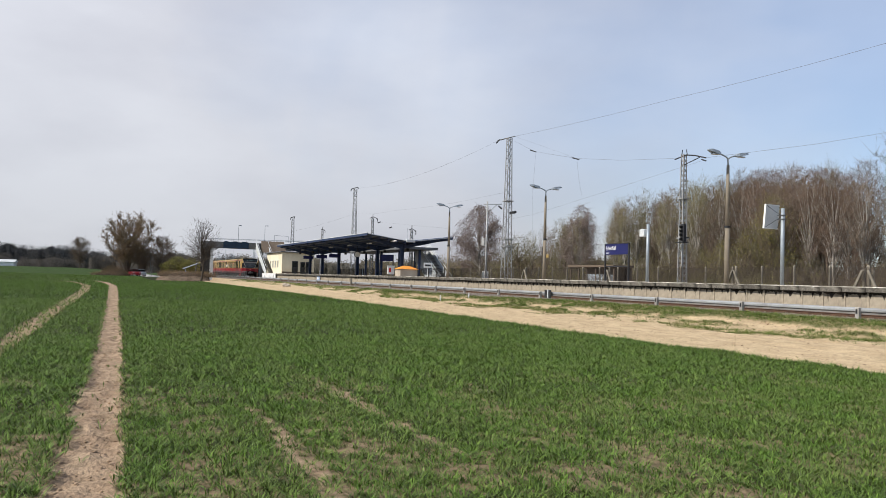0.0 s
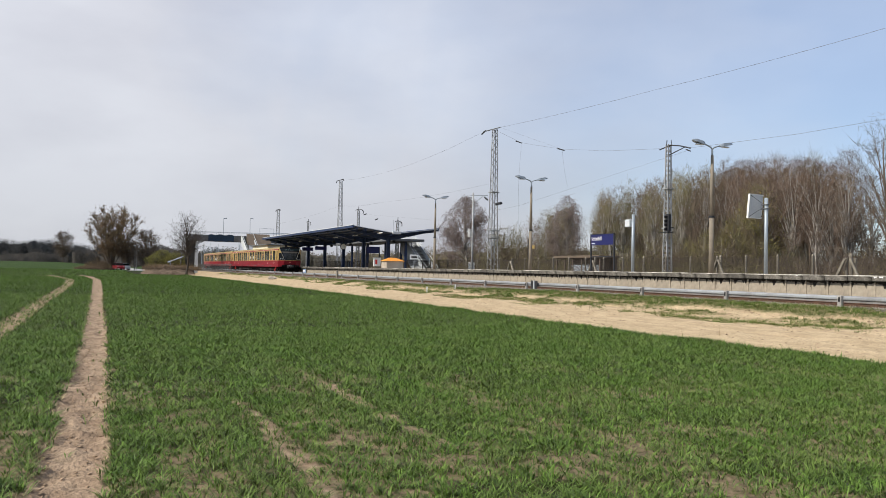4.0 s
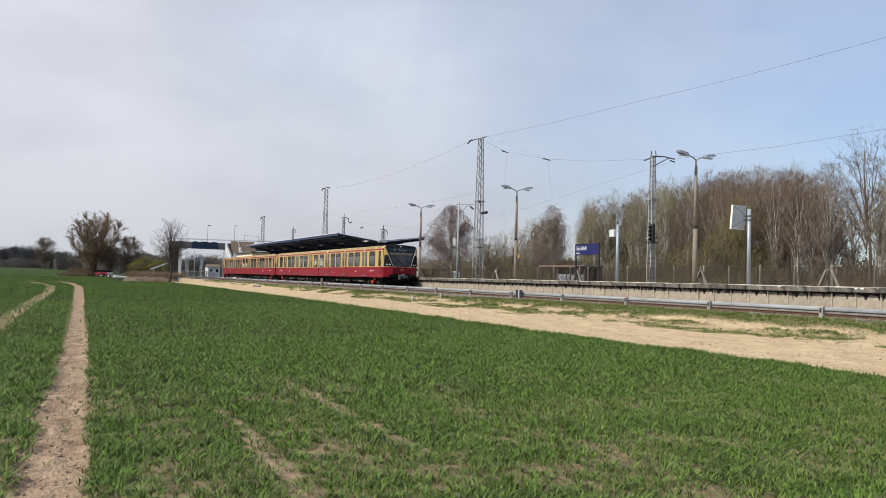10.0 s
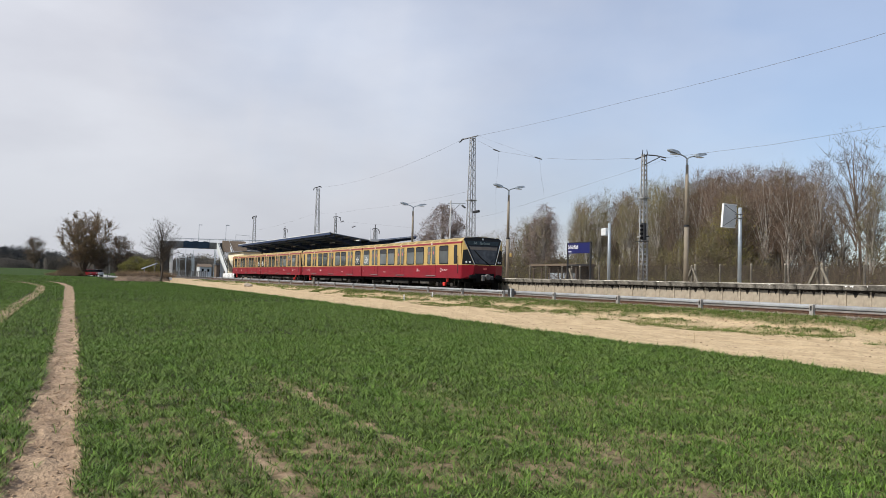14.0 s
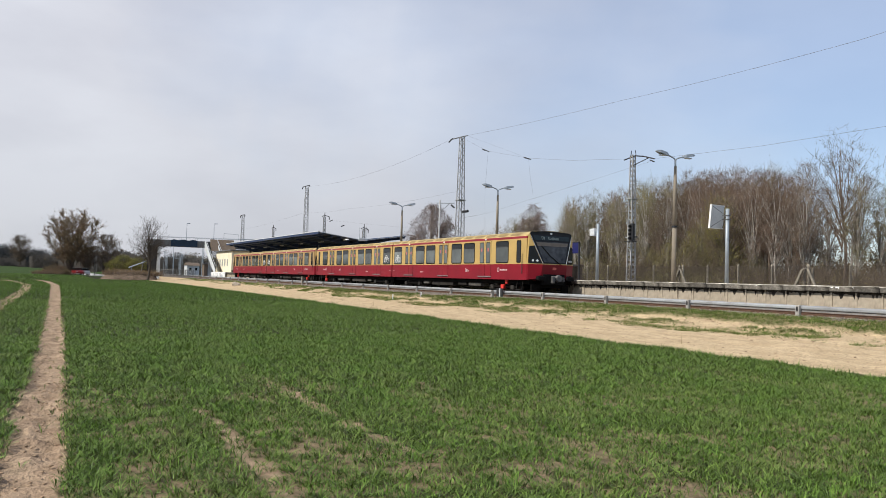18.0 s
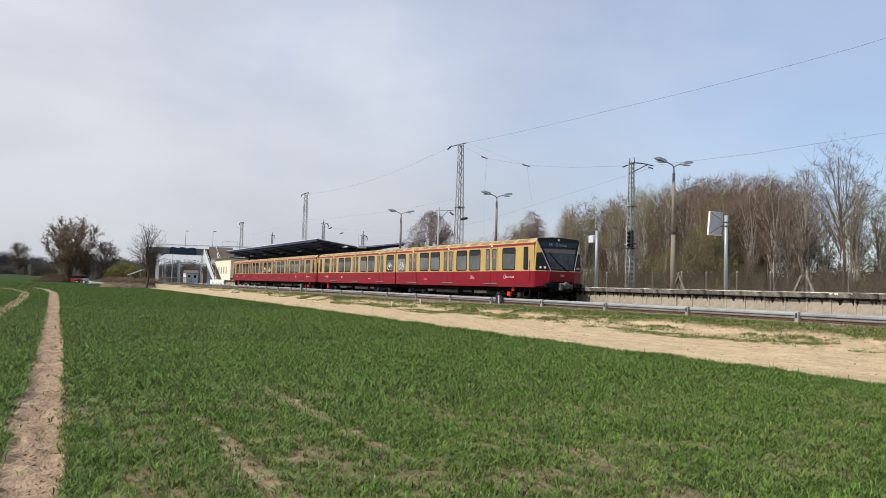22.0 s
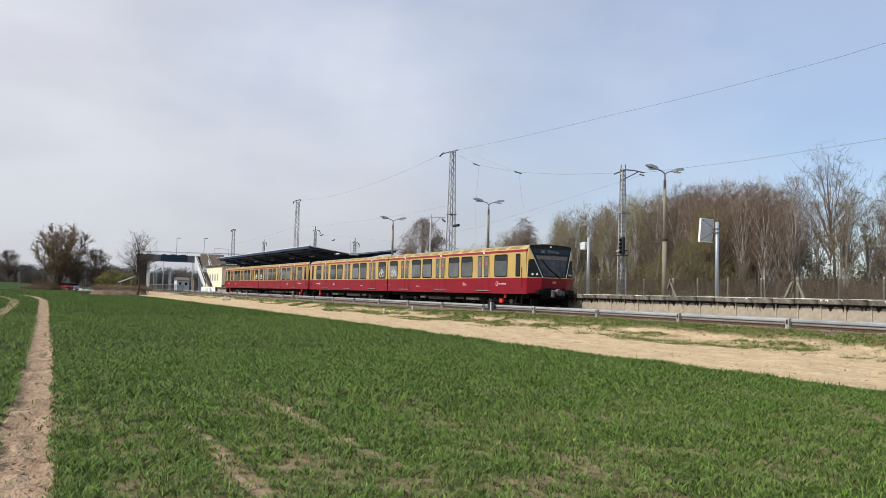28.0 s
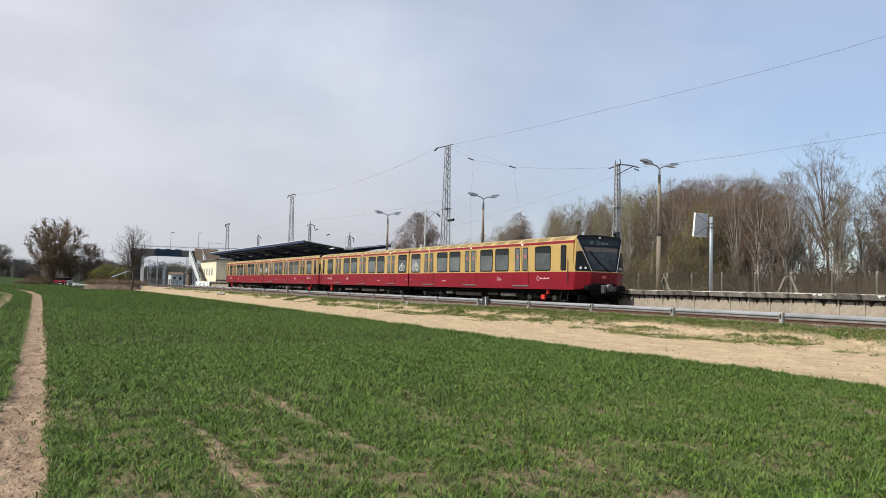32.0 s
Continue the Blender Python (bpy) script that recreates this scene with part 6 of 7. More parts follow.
def egg_tree(name, label, seed, h, wide, low, bark, twig_mat, bud, boughs, n, width, droop, bud_share, r, pw=0.85, bud_size=0.08, nest=0.62, reach=(0.35, 0.85), steep=(0.42, 0.7), group=WOOD):
    """A tree whose boughs rise into an egg-shaped crown of fine twigs; nest: the share of twigs that sit at the boughs' ends."""
    gr = np.random.default_rng(seed)
    def rim(f):
        return wide * np.sin(np.pi * np.clip(f, 0.02, 0.985) ** pw) ** 0.62
    thick = []
    for k in range(9):
        a, b = k / 9, (k + 1) / 9
        thick.append((0.25 * math.sin(a * 5), 0.2 * math.sin(a * 7), a * h * 0.93, 0.25 * math.sin(b * 5), 0.2 * math.sin(b * 7), b * h * 0.93, r * (1 - a * 0.95), r * (1 - b * 0.95)))
    ends = []
    for k in range(boughs):
        f = gr.uniform(0.12, 0.97)
        th, q = gr.uniform(0, 6.283), gr.uniform(0.55, 0.97)
        end = np.array([math.cos(th) * rim(f) * q, math.sin(th) * rim(f) * q, low + (h - low) * f])
        z0 = 0.25 * low + end[2] * gr.uniform(*steep)
        start = np.array([0.0, 0.0, z0])
        mid = start * 0.45 + end * 0.55 + [0, 0, 0.10 * (end[2] - z0)]
        rb = 0.02 + 0.25 * r * (1 - z0 / h)
        pts = [start, (start + mid) / 2 + gr.normal(size=3) * 0.12, mid, (mid + end) / 2 + gr.normal(size=3) * 0.12, end]
        for m in range(4):
            thick.append((*pts[m], *pts[m + 1], rb * (1 - m / 4.5), rb * (1 - (m + 1) / 4.5)))
        ends += pts[2:]
    f = gr.uniform(0.03, 1.0, n)
    th = gr.uniform(0, 6.283, n)
    ends = np.array(ends)
    lump = 1 + 0.16 * np.sin(th * 3 + f * 9 + seed) * np.sin(f * 14 + th * 2) + 0.07 * np.sin(th * 7 + f * 25)
    q = gr.uniform(0.12, 1.0, n) ** 0.6 * lump
    p = np.stack([np.cos(th) * rim(f) * q, np.sin(th) * rim(f) * q, low + (h - low) * f], 1)
    m = int(n * nest)
    p[:m] = ends[gr.integers(0, len(ends), m)] + gr.normal(size=(m, 3)) * 0.06 * wide
    out = np.stack([np.cos(th), np.sin(th), np.full(n, 0.55)], 1) * gr.uniform(0.1, 1.0, (n, 1)) + gr.normal(size=(n, 3)) * 0.55
    out[:, 2] -= droop * gr.uniform(0.3, 1.6, n)
    tip = p + out * gr.uniform(*reach, (n, 1))
    thin = np.concatenate([p, tip, np.full((n, 1), width), np.full((n, 1), width * 0.3)], 1)
    t = thing(name, label, "tree", group=group)
    part("trunk", fast_mesh("trunk", *sticks(thick, 4), bark), None, t)
    part("crown", fast_mesh("crown", *ribbons(thin), twig_mat), None, t, "fine bare twigs")
    k = int(n * bud_share)
    part("foliage", fast_mesh("foliage", *flecks((p + (tip - p) * gr.uniform(0.2, 1, (n, 1)))[:k], bud_size, gr), bud), None, t, "small buds")
    return t


def fan_tree(name, label, seed, h, stems, bark, twig_mat, bud, group, top_side=0.0):
    """Many limbs fan out from near the ground; the buds sit in tufts along their upper halves."""
    gr = np.random.default_rng(seed)
    thick, thin, tips = [], [], []
    for k in range(stems):
        th, tilt = 2 * math.pi * (k + gr.uniform(0, 0.7)) / stems, gr.uniform(0.06, 0.66)
        way = np.array([math.cos(th), math.sin(th), 0.0])
        long = h * gr.uniform(0.82, 1.0) * (1 - 0.12 * tilt + top_side * way[1] * tilt)
        def at(u):
            return way * (math.sin(tilt) * long * u) + np.array([0.0, 0.0, math.cos(tilt) * long * u + 0.9 * tilt * u * u])
        r0 = 0.16 * (1.1 - tilt)
        pts = [at(u) + gr.normal(size=3) * 0.12 * (u > 0) for u in np.linspace(0, 1, 8)]
        for m in range(7):
            thick.append((*pts[m], *pts[m + 1], r0 * (1 - m / 7.4), r0 * (1 - (m + 1) / 7.4)))
        for b in range(20):
            u = 0.2 + 0.78 * (b + gr.random()) / 20
            o = at(u)
            d = at(min(1, u + 0.1)) - at(u - 0.1)
            d = d / np.linalg.norm(d) + gr.normal(size=3) * [0.5, 0.5, 0.28]
            d /= np.linalg.norm(d)
            reach = 0.9 + long * 0.22 * (1.15 - u) * gr.uniform(0.6, 1.2)
            e = o + d * reach
            thick.append((*o, *((o + e) / 2 + gr.normal(size=3) * 0.08), 0.036, 0.026))
            thick.append((*thick[-1][3:6], *e, 0.026, 0.012))
            for c in range(22):
                a = o + (e - o) * gr.uniform(0.25, 1.0)
                w = a + (d + gr.normal(size=3) * 0.6) * gr.uniform(0.4, 1.15)
                thin.append((*a, *w, 0.026, 0.008))
                tips += [a + (w - a) * v for v in gr.uniform(0.1, 1.0, 2)]
    t = thing(name, label, "tree", group=group)
    part("trunk", fast_mesh("trunk", *sticks(thick, 5), bark), None, t, "fanned dark limbs")
    part("crown", fast_mesh("crown", *ribbons(thin), twig_mat), None, t, "fine twigs")
    part("foliage", fast_mesh("foliage", *flecks(tips, 0.25, gr), bud), None, t, "russet-olive opening buds")
    return t


M_GREYBRANCH = mat("grey_branches", (0.082, 0.068, 0.055), 0.95, var=0.2, scale=0.5, fine=8, bump=0, spec=0.1)
M_RUSSTWIG = mat("russet_twigs", (0.158, 0.112, 0.084), 0.95, var=0.15, scale=0.3, fine=8, bump=0, spec=0.1, per_object=0.25, alt=(0.172, 0.122, 0.088))
UP = dict(reach=(0.3, 0.85), steep=(0.3, 0.58), bud_size=0.06)
kinds = [
    egg_tree("birch", "slender birch with pale stem and reddish bare twigs", 11, 12.6, 1.9, 4.2, M_BIRCH, M_TWIG, M_BUD, 38, 1700, 0.0135, -0.55, 0.5, 0.15, pw=1.05, **UP),
    egg_tree("birch", "slender birch with pale stem and dense russet twigs", 12, 12.4, 2.2, 3.6, M_BIRCH, M_RUSSTWIG, M_BUD, 42, 2000, 0.0135, -0.35, 0.5, 0.14, pw=1.1, **UP),
    egg_tree("alder", "bare brown alder with dense upright twigs", 13, 12.2, 2.1, 3.4, M_BARK, M_TWIG, M_BUD, 40, 1500, 0.0135, -0.8, 0.5, 0.15, pw=1.1, **UP),
    egg_tree("alder", "bare alder with russet twigs and a dense crown", 14, 12.4, 2.4, 4.2, M_BARK, M_RUSSTWIG, M_BUD, 44, 2000, 0.0135, -0.6, 0.5, 0.16, pw=1.25, **UP),
    egg_tree("aspen", "tall grey-green aspen with bare upright twigs", 15, 12.9, 1.7, 4.0, M_BIRCH, M_TWIGG, M_LEAFPALE, 32, 1150, 0.0135, -0.8, 0.8, 0.14, pw=1.0, nest=0.8, **UP),
    egg_tree("young_maple", "slim tree with fresh yellow-green leaves", 16, 9.2, 2.3, 1.8, M_BARK, M_TWIGG, M_LEAF, 34, 2600, 0.012, -0.2, 1.0, 0.10, bud_size=0.11),
]
place = random.Random(5)
for k, (x, y) in zip(kinds, ((-72, 61), (-64, 63), (-58, 60), (-80, 62), (-50, 61), (-50.6, 54.4))):
    k.matrix_basis = pose(x, y, ground_z(x, y) - 0.05)
# the tree tops fall away towards both ends of the wood
TOPS = ((-1.6, 9.0), (-1.47, 10.6), (-1.3, 11.6), (-1.1, 12.0), (-1.0, 12.5), (-0.9, 12.3), (-0.78, 11.8), (-0.65, 11.0), (2, 10.5))
for row, (y, n) in enumerate(((56.8, 54), (60.0, 56), (64.5, 50), (70.0, 40), (77.0, 34))):
    for i in range(n):
        x0 = -96 - 0.4 * (y - 57)
        x, yy = x0 + (-24 - x0) * (i + place.random() * 0.9) / n, y + place.uniform(-2.2, 2.2)
        side = x / yy
        if side > -0.77 and place.random() < (0.55 if row else 0.3):
            continue
        if (row > 1 or side < -1.13) and side < -1.1 and place.random() < (0.6 if row > 1 else 0.3):
            continue
        top = next(za + (zb - za) * max(0, side - a) / (b - a) for (a, za), (b, zb) in zip(TOPS, TOPS[1:]) if side <= b)
        k = place.choice((kinds[0], kinds[4], kinds[2], kinds[4]) if side < -1.0 else (kinds[1], kinds[3], kinds[1], kinds[0]) if side < -0.77 else (kinds[4], kinds[0]))
        s = (0.8 + (top - 0.3) * yy / 60) / 12.6 * place.uniform(0.84, 1.02)
        wide, turn = s * place.uniform(0.95, 1.15), place.uniform(0, 360)
        # the wood is thin at its end, with sky between the stems
        if side < -0.745 or (i + row) % 3 == 0:
            plant(k, x, yy, wide, turn, sz=s * (0.86 if side > -0.745 and row > 1 else 1.0))
for x, y, s in ((-54.6, 55.5, 0.72), (-56.8, 54.5, 0.6), (-50.2, 54.6, 0.55), (-59.5, 54.8, 0.5), (-72, 53, 0.36), (-78, 53, 0.36)):
    plant(kinds[5], x, y, s, place.uniform(0, 360))
tall = egg_tree("tall_poplar", "tall bare poplar standing above the wood", 33, 15.6, 3.1, 5.4, M_BARK, M_DARKTWIG, M_BUD, 44, 2300, 0.014, -0.45, 0.3, 0.2, pw=1.3, bud_size=0.06, nest=0.93, steep=(0.38, 0.6))
tall.matrix_basis = pose(-42.6, 60.5, -0.4)
tall.scale = (0.98, 0.98, 0.98)
plant(tall, -37.2, 62, 0.80, 130)
plant(tall, -33.5, 64, 0.84, 250)
# the rounded birch and its neighbours behind the canopy's end
big = egg_tree("weeping_birch", "large rounded birch with hanging purple-brown twigs", 21, 13.2, 4.7, 1.0, M_BIRCH, M_PLUM, M_PLUM, 75, 13500, 0.021, 0.9, 0.5, 0.24)
big.matrix_basis = pose(-110.6, 55, -0.35)
nar = egg_tree("weeping_birch", "narrow birch with drooping twigs behind the station sign", 22, 11.0, 2.7, 1.6, M_BIRCH, M_PLUM, M_PLUM, 50, 4600, 0.019, 0.9, 0.5, 0.15)
nar.matrix_basis = pose(-81.7, 55, -0.35)
rnd = egg_tree("pale_tree", "round tree with pale budding twigs and spreading limbs", 23, 7.4, 4.0, 0.8, M_BARK, M_TWIGG, M_LEAFPALE, 40, 3400, 0.016, -0.1, 0.8, 0.22)
rnd.matrix_basis = pose(-95.8, 54, -0.35)
for x, y, s in ((-88, 57, 0.75), (-104, 60, 0.7), (-118, 58, 0.55), (-126, 60, 0.5), (-140, 62, 0.5), (-156, 64, 0.5)):
    plant(rnd, x, y, s, place.uniform(0, 360))
for x, y, s in ((-99.5, 62, 0.72), (-92, 62, 0.7)):
    plant(kinds[0], x, y, s, place.uniform(0, 360))

# low growth along the fence and wood edge
for x, y, h in ((-42.8, 18.75, 0.34), (-43.2, 20.85, 0.30)):
    stake = thing("marker_stake", "short pale marker stake on the dry grass verge", "stake", (x, y, ground_z(x, y)), group="stakes on the verge", rz=x * 3)
    part("post", Shape().box(-0.03, 0.03, -0.03, 0.03, -0.12, h, 0.006), M_PALE, stake)
    part("cap", Shape().box(-0.036, 0.036, -0.036, 0.036, h - 0.07, h + 0.012, 0.006), M_PALE, stake)


def thicket(name, label, xs, ys, n, h, mats, seed, leaf=0.085):
    """Stems and twigs of shrubs that nobody could count."""
    gr = np.random.default_rng(seed)
    x = gr.uniform(*xs, n)
    y = gr.uniform(*ys, n)
    hh = h * gr.uniform(0.35, 1.0, n) * (0.72 + 0.4 * np.sin(x * 0.31 + seed) * np.sin(x * 0.13 + y * 0.2)) * (0.5 + 0.5 * np.clip(np.minimum(x - xs[0], xs[1] - x) / 4.0, 0, 1))
    if xs[1] - xs[0] < 16:
        hh *= 0.25 + 0.75 * np.clip(np.sin(np.pi * (y - ys[0]) / (ys[1] - ys[0])) ** 0.7 * (0.8 + 0.35 * np.sin(y * 2.3 + seed) * np.sin(x * 1.1)), 0, 1)
    th, k = gr.uniform(0, 6.28, n), gr.uniform(0.05, 0.45, n)
    a = np.stack([x, y, np.full(n, -0.45)], 1)
    b = a + np.stack([np.cos(th) * k * hh, np.sin(th) * k * hh, hh], 1)
    segs = [np.concatenate([a, b, np.full((n, 1), 0.026), np.full((n, 1), 0.010)], 1)]
    tips = []
    for r in range(6):
        u = gr.uniform(0.3, 1, (n, 1))
        o = a + (b - a) * u
        e = o + gr.normal(size=(n, 3)) * [0.35, 0.35, 0.25] + [0, 0, 0.3]
        segs.append(np.concatenate([o, e, np.full((n, 1), 0.014), np.full((n, 1), 0.006)], 1))
        tips += [o + (e - o) * gr.uniform(0.3, 1, (n, 1)), e]
    t = thing(name, label, "shrubs", kind="stuff")
    part("twigs", fast_mesh("twigs", *ribbons(np.concatenate(segs)), mats[0]), None, t)
    part("leaves", fast_mesh("leaves", *flecks(np.concatenate(tips), leaf, gr), mats[1]), None, t)
    return t


thicket("undergrowth", "olive-green shrubs with young shoots along the wood's edge", (-64, -47), (51, 57), 2600, 6.0, (M_DARKTWIG, M_OLIVE), 1)
thicket("undergrowth", "tangled olive-brown shrubs along the wood's edge", (-100, -44), (51, 58), 5600, 5.2, (M_DARKTWIG, M_OLIVE), 8)
thicket("undergrowth", "low tangled scrub where the wood thins out", (-44, -16), (50, 57), 2300, 4.4, (M_DARKTWIG, M_BUD), 18)
thicket("undergrowth", "soft olive bushes between fence and wood", (-106, -40), (47, 53), 2600, 4.0, (M_TWIGG, M_OLIVE), 9)
thicket("undergrowth", "low brown scrub behind the boundary fence", (-125, -16), (45, 51), 4200, 2.6, (M_DARKTWIG, M_OLIVE), 2)
thicket("undergrowth", "dim brushwood deep inside the wood", (-125, -47), (62, 84), 4600, 8.0, (M_DARKTWIG, M_BUD), 3, 0.18)
thicket("undergrowth", "brushwood seen between the last trees", (-50, -20), (62, 84), 3000, 5.6, (M_DARKTWIG, M_BUD), 13, 0.17)
thicket("undergrowth", "brushwood filling the thin end of the wood", (-66, -26), (80, 92), 3600, 8.5, (M_DARKTWIG, M_BUD), 27, 0.24)
thicket("undergrowth", "olive scrub beyond the far platform", (-185, -100), (56, 68), 3600, 6.5, (M_TWIG, M_OLIVE), 4, 0.15)

# ---- trees and bushes at the field's far end ----
L = -186.0
FIELD_TREES = "trees at the field's end"
oak = fan_tree("field_tree", "spreading tree with fanned limbs and russet opening buds", 41, 14.6, 17, M_DARKTWIG, M_BARK, M_RUSSET, FIELD_TREES, 0.10)
oak.matrix_basis = pose(L, 4.6, -0.6)
t2 = egg_tree("field_tree", "smaller dense brown tree beside the fanned one", 42, 9.0, 3.3, 1.2, M_DARKTWIG, M_DARKTWIG, M_RUSSET, 60, 4200, 0.030, -0.4, 0.5, 0.2, pw=1.2, bud_size=0.13, group=FIELD_TREES)
t2.matrix_basis = pose(L + 2, 11.6, -0.6)
plant(t2, L - 4, 8.0, 0.8, 70)
tb = egg_tree("bare_tree", "bare grey tree beside the footbridge stairs", 43, 9.7, 3.5, 2.6, M_GREYBRANCH, M_GREYBRANCH, M_BUD, 84, 1700, 0.017, -0.45, 0.03, 0.2, pw=0.95, bud_size=0.05, nest=0.92, reach=(0.35, 0.8), group=FIELD_TREES)
tb.matrix_basis = pose(-127.6, 14.1, -0.75)
thicket("hedge", "russet hedge below the field trees", (L - 3, L + 3), (-0.6, 4.8), 1300, 6.8, (M_DARKTWIG, M_RUSSET), 5).location = (0, 0, -0.1)
thicket("hedge", "low dry scrub at the field's end", (L, L + 6), (-2.6, 3.0), 600, 1.1, (M_TWIG, M_RUSSET), 6).location = (0, 0, -0.1)


def willow(x, y, s, seed):
    gr = np.random.default_rng(seed)
    n = 7500
    p = gr.normal(size=(n, 3))
    p *= (gr.uniform(0.55, 1.0, (n, 1)) ** 0.5) / np.linalg.norm(p, axis=1, keepdims=True)
    p *= 1 + 0.18 * np.sin(p[:, :1] * 5 + 1) * np.cos(p[:, 1:2] * 6) + 0.1 * np.sin(p[:, 2:3] * 9)
    p = p * [2.8 * s, 3.4 * s, 2.2 * s] + [0, 0, 2.3 * s]
    p = p[p[:, 2] > 0.1]
    t = thing("willow_bush", "rounded olive-green willow bush", "bush", (x, y, -0.7), "willow bushes by the bridge")
    st = [(0, 0, 0, *(q * [0.8, 0.8, 0.9]), 0.05, 0.015) for q in p[::60]]
    part("woody_core", fast_mesh("woody_core", *sticks(st, 4), M_BARK), None, t)
    part("foliage", fast_mesh("foliage", *flecks(p, 0.22, gr), M_BUSH), None, t)
    return t


willow(-178, 14.6, 1.0, 1)
willow(-176, 17.3, 0.9, 2)
# earth bank at the end of the path
bank = Shape()
nx, nyb = 60, 30
bv = []
for i in range(nx):
    for j in range(nyb):
        x = -148.5 + 0.32 * i
        y = (7.3 + 0.30 * j) * x / -130
        e = math.sin(math.pi * i / (nx - 1)) ** 0.4 * math.sin(math.pi * j / (nyb - 1)) ** 0.6
        bv.append((x, y, -0.95 + 1.5 * e + 0.4 * e * noise.noise((x * 0.9, y * 0.9, 1)) + 0.3 * e * noise.noise((x * 2.5, y * 2.5, 4)) + 0.22 * e * noise.noise((x * 1.2, y * 6, 9))))
bank.add(bv, [(i * nyb + j, (i + 1) * nyb + j, (i + 1) * nyb + j + 1, i * nyb + j + 1) for i in range(nx - 1) for j in range(nyb - 1)])
solid("earth_bank", bank, M_BANK, "brown earth bank with dry growth", "earth bank", kind="structure", smooth=True)
thicket("dry_growth", "dry brown stalks on the earth bank", (-146, -132), (8.6, 17.0), 1500, 0.6, (M_TWIG, M_RUSSET), 7).location = (0, 0, 0.5)
road = Shape().add([(-300, 4, -0.30), (-300, 12, -0.30), (-176, 8.4, -0.52), (-176, 12.2, -0.52), (-300, 4, -0.38), (-300, 12, -0.38), (-176, 8.4, -0.62), (-176, 12.2, -0.62)], [(0, 2, 3, 1), (4, 5, 7, 6), (0, 1, 5, 4), (2, 6, 7, 3), (0, 4, 6, 2), (1, 3, 7, 5)])
solid("road", road, M_ROAD, "pale concrete access road", "road", kind="structure")


def parked(x, y, rz, paint, label, van=False):
    c = thing("parked_car", label, "car", (x, y, -0.5), "cars parked by the trees", rz=rz)
    h = 1.25 if van else 0.95
    body = [(-2.1, 0.35), (-2.15, 0.7), (-2.05, 0.95), (1.2, h if van else 0.98), (2.0, 0.85), (2.15, 0.6), (2.1, 0.3)]
    part("body", Shape().wall(-0.86, 0.86, body), paint, c)
    cab = [(-1.95, 0.95), (-1.6, 1.45), (0.35, 1.47), (1.15, 0.98)]
    cb = part("cabin", Shape().wall(-0.74, 0.74, cab), M_GLASS, c, "dark glazed cabin")
    part("roof", Shape().box(-1.6, 0.3, -0.72, 0.72, 1.46, 1.52, 0.02), paint, c)
    for sx in (-1.3, 1.35):
        for s in (-1, 1):
            w = part("wheel", Shape().tube((sx, s * 0.72, 0.32), (sx, s * 0.9, 0.32), 0.32, 0.32, 14), M_RUBBER, c)
            part("rim", Shape().tube((sx, s * 0.89, 0.32), (sx, s * 0.91, 0.32), 0.19, 0.19, 10), M_GALV, w)
    for s in (-1, 1):
        part("headlight", Shape().box(2.06, 2.14, s * 0.62 - 0.15, s * 0.62 + 0.15, 0.62, 0.78, 0.02), M_LENS, c)
        part("tail_light", Shape().box(-2.15, -2.1, s * 0.62 - 0.12, s * 0.62 + 0.12, 0.7, 0.9, 0.02), M_REDBOX, c)
    return c


parked(-187.0, 7.5, 4, M_WHITE, "white car parked behind the trees")
parked(-189.0, 3.6, 72, M_CARRED, "red car parked behind the fanned tree")
parked(-182.5, 6.0, 10, M_CARRED, "small red car parked beside the white one")
for x, y, h in ((-190, 6.7, 6.5), (-210, 7.5, 6.5), (-188, 9.5, 5.5), (-200, 10.5, 6.5)):
    st = thing("street_lamp", "slim grey street lamp by the access road", "street lamp", (x, y, -0.5), "street lamps by the road")
    part("pole", Shape().tube((0, 0, 0), (0, 0, h), 0.08, 0.05, 6), M_DECK, st)
    part("head", Shape().box(-0.12, 0.12, -0.6, 0.1, h, h + 0.12, 0.02), M_PALE, st)

# ---- distance ----
def far_wood(name, label, rows, seed, material, size, k):
    """Rows of crowns of leaf clumps round a lumpy dark core."""
    gr = np.random.default_rng(seed)
    pts, core, quads = [], [], []
    for x0, y0, x1, y1, n, h0, h1 in rows:
        base, steps = len(core), max(8, n // 2)
        for i in range(steps + 1):
            u = i / steps
            top = (h0 + h1) / 2 * (0.82 + 0.12 * math.sin(u * 23) + 0.08 * math.sin(u * 61) + gr.uniform(-0.09, 0.09))
            x, y = x0 + (x1 - x0) * u + gr.uniform(-2, 2), y0 + (y1 - y0) * u
            core += [(x, y, -1.5), (x, y, top), (x - 9, y, top * gr.uniform(0.9, 1.08)), (x - 9, y, -1.5)]
            if i:
                a = base + 4 * (i - 1)
                quads += [(a + m, a + 4 + m, a + 5 + m, a + 1 + m) for m in range(3)]
        for i in range(n):
            u = gr.uniform()
            x, y = x0 + (x1 - x0) * u + gr.uniform(-12, 12), y0 + (y1 - y0) * u
            h = gr.uniform(h0, h1) * (0.9 + 0.12 * math.sin(u * 23) + 0.08 * math.sin(u * 61))
            q = gr.normal(size=(k, 3)) * [h * 0.17, h * 0.17, 0] + [x, y, 0]
            q[:, 2] = h * gr.uniform(0, 1, k) ** 0.8
            pts.append(q)
    t = tagged(new(name), label, "woods", kind="stuff")
    part("crowns", fast_mesh("crowns", *flecks(np.concatenate(pts), size, gr), material), None, t)
    part("inner_wood", fast_mesh("inner_wood", np.array(core), np.array(quads), material), None, t)
    return t


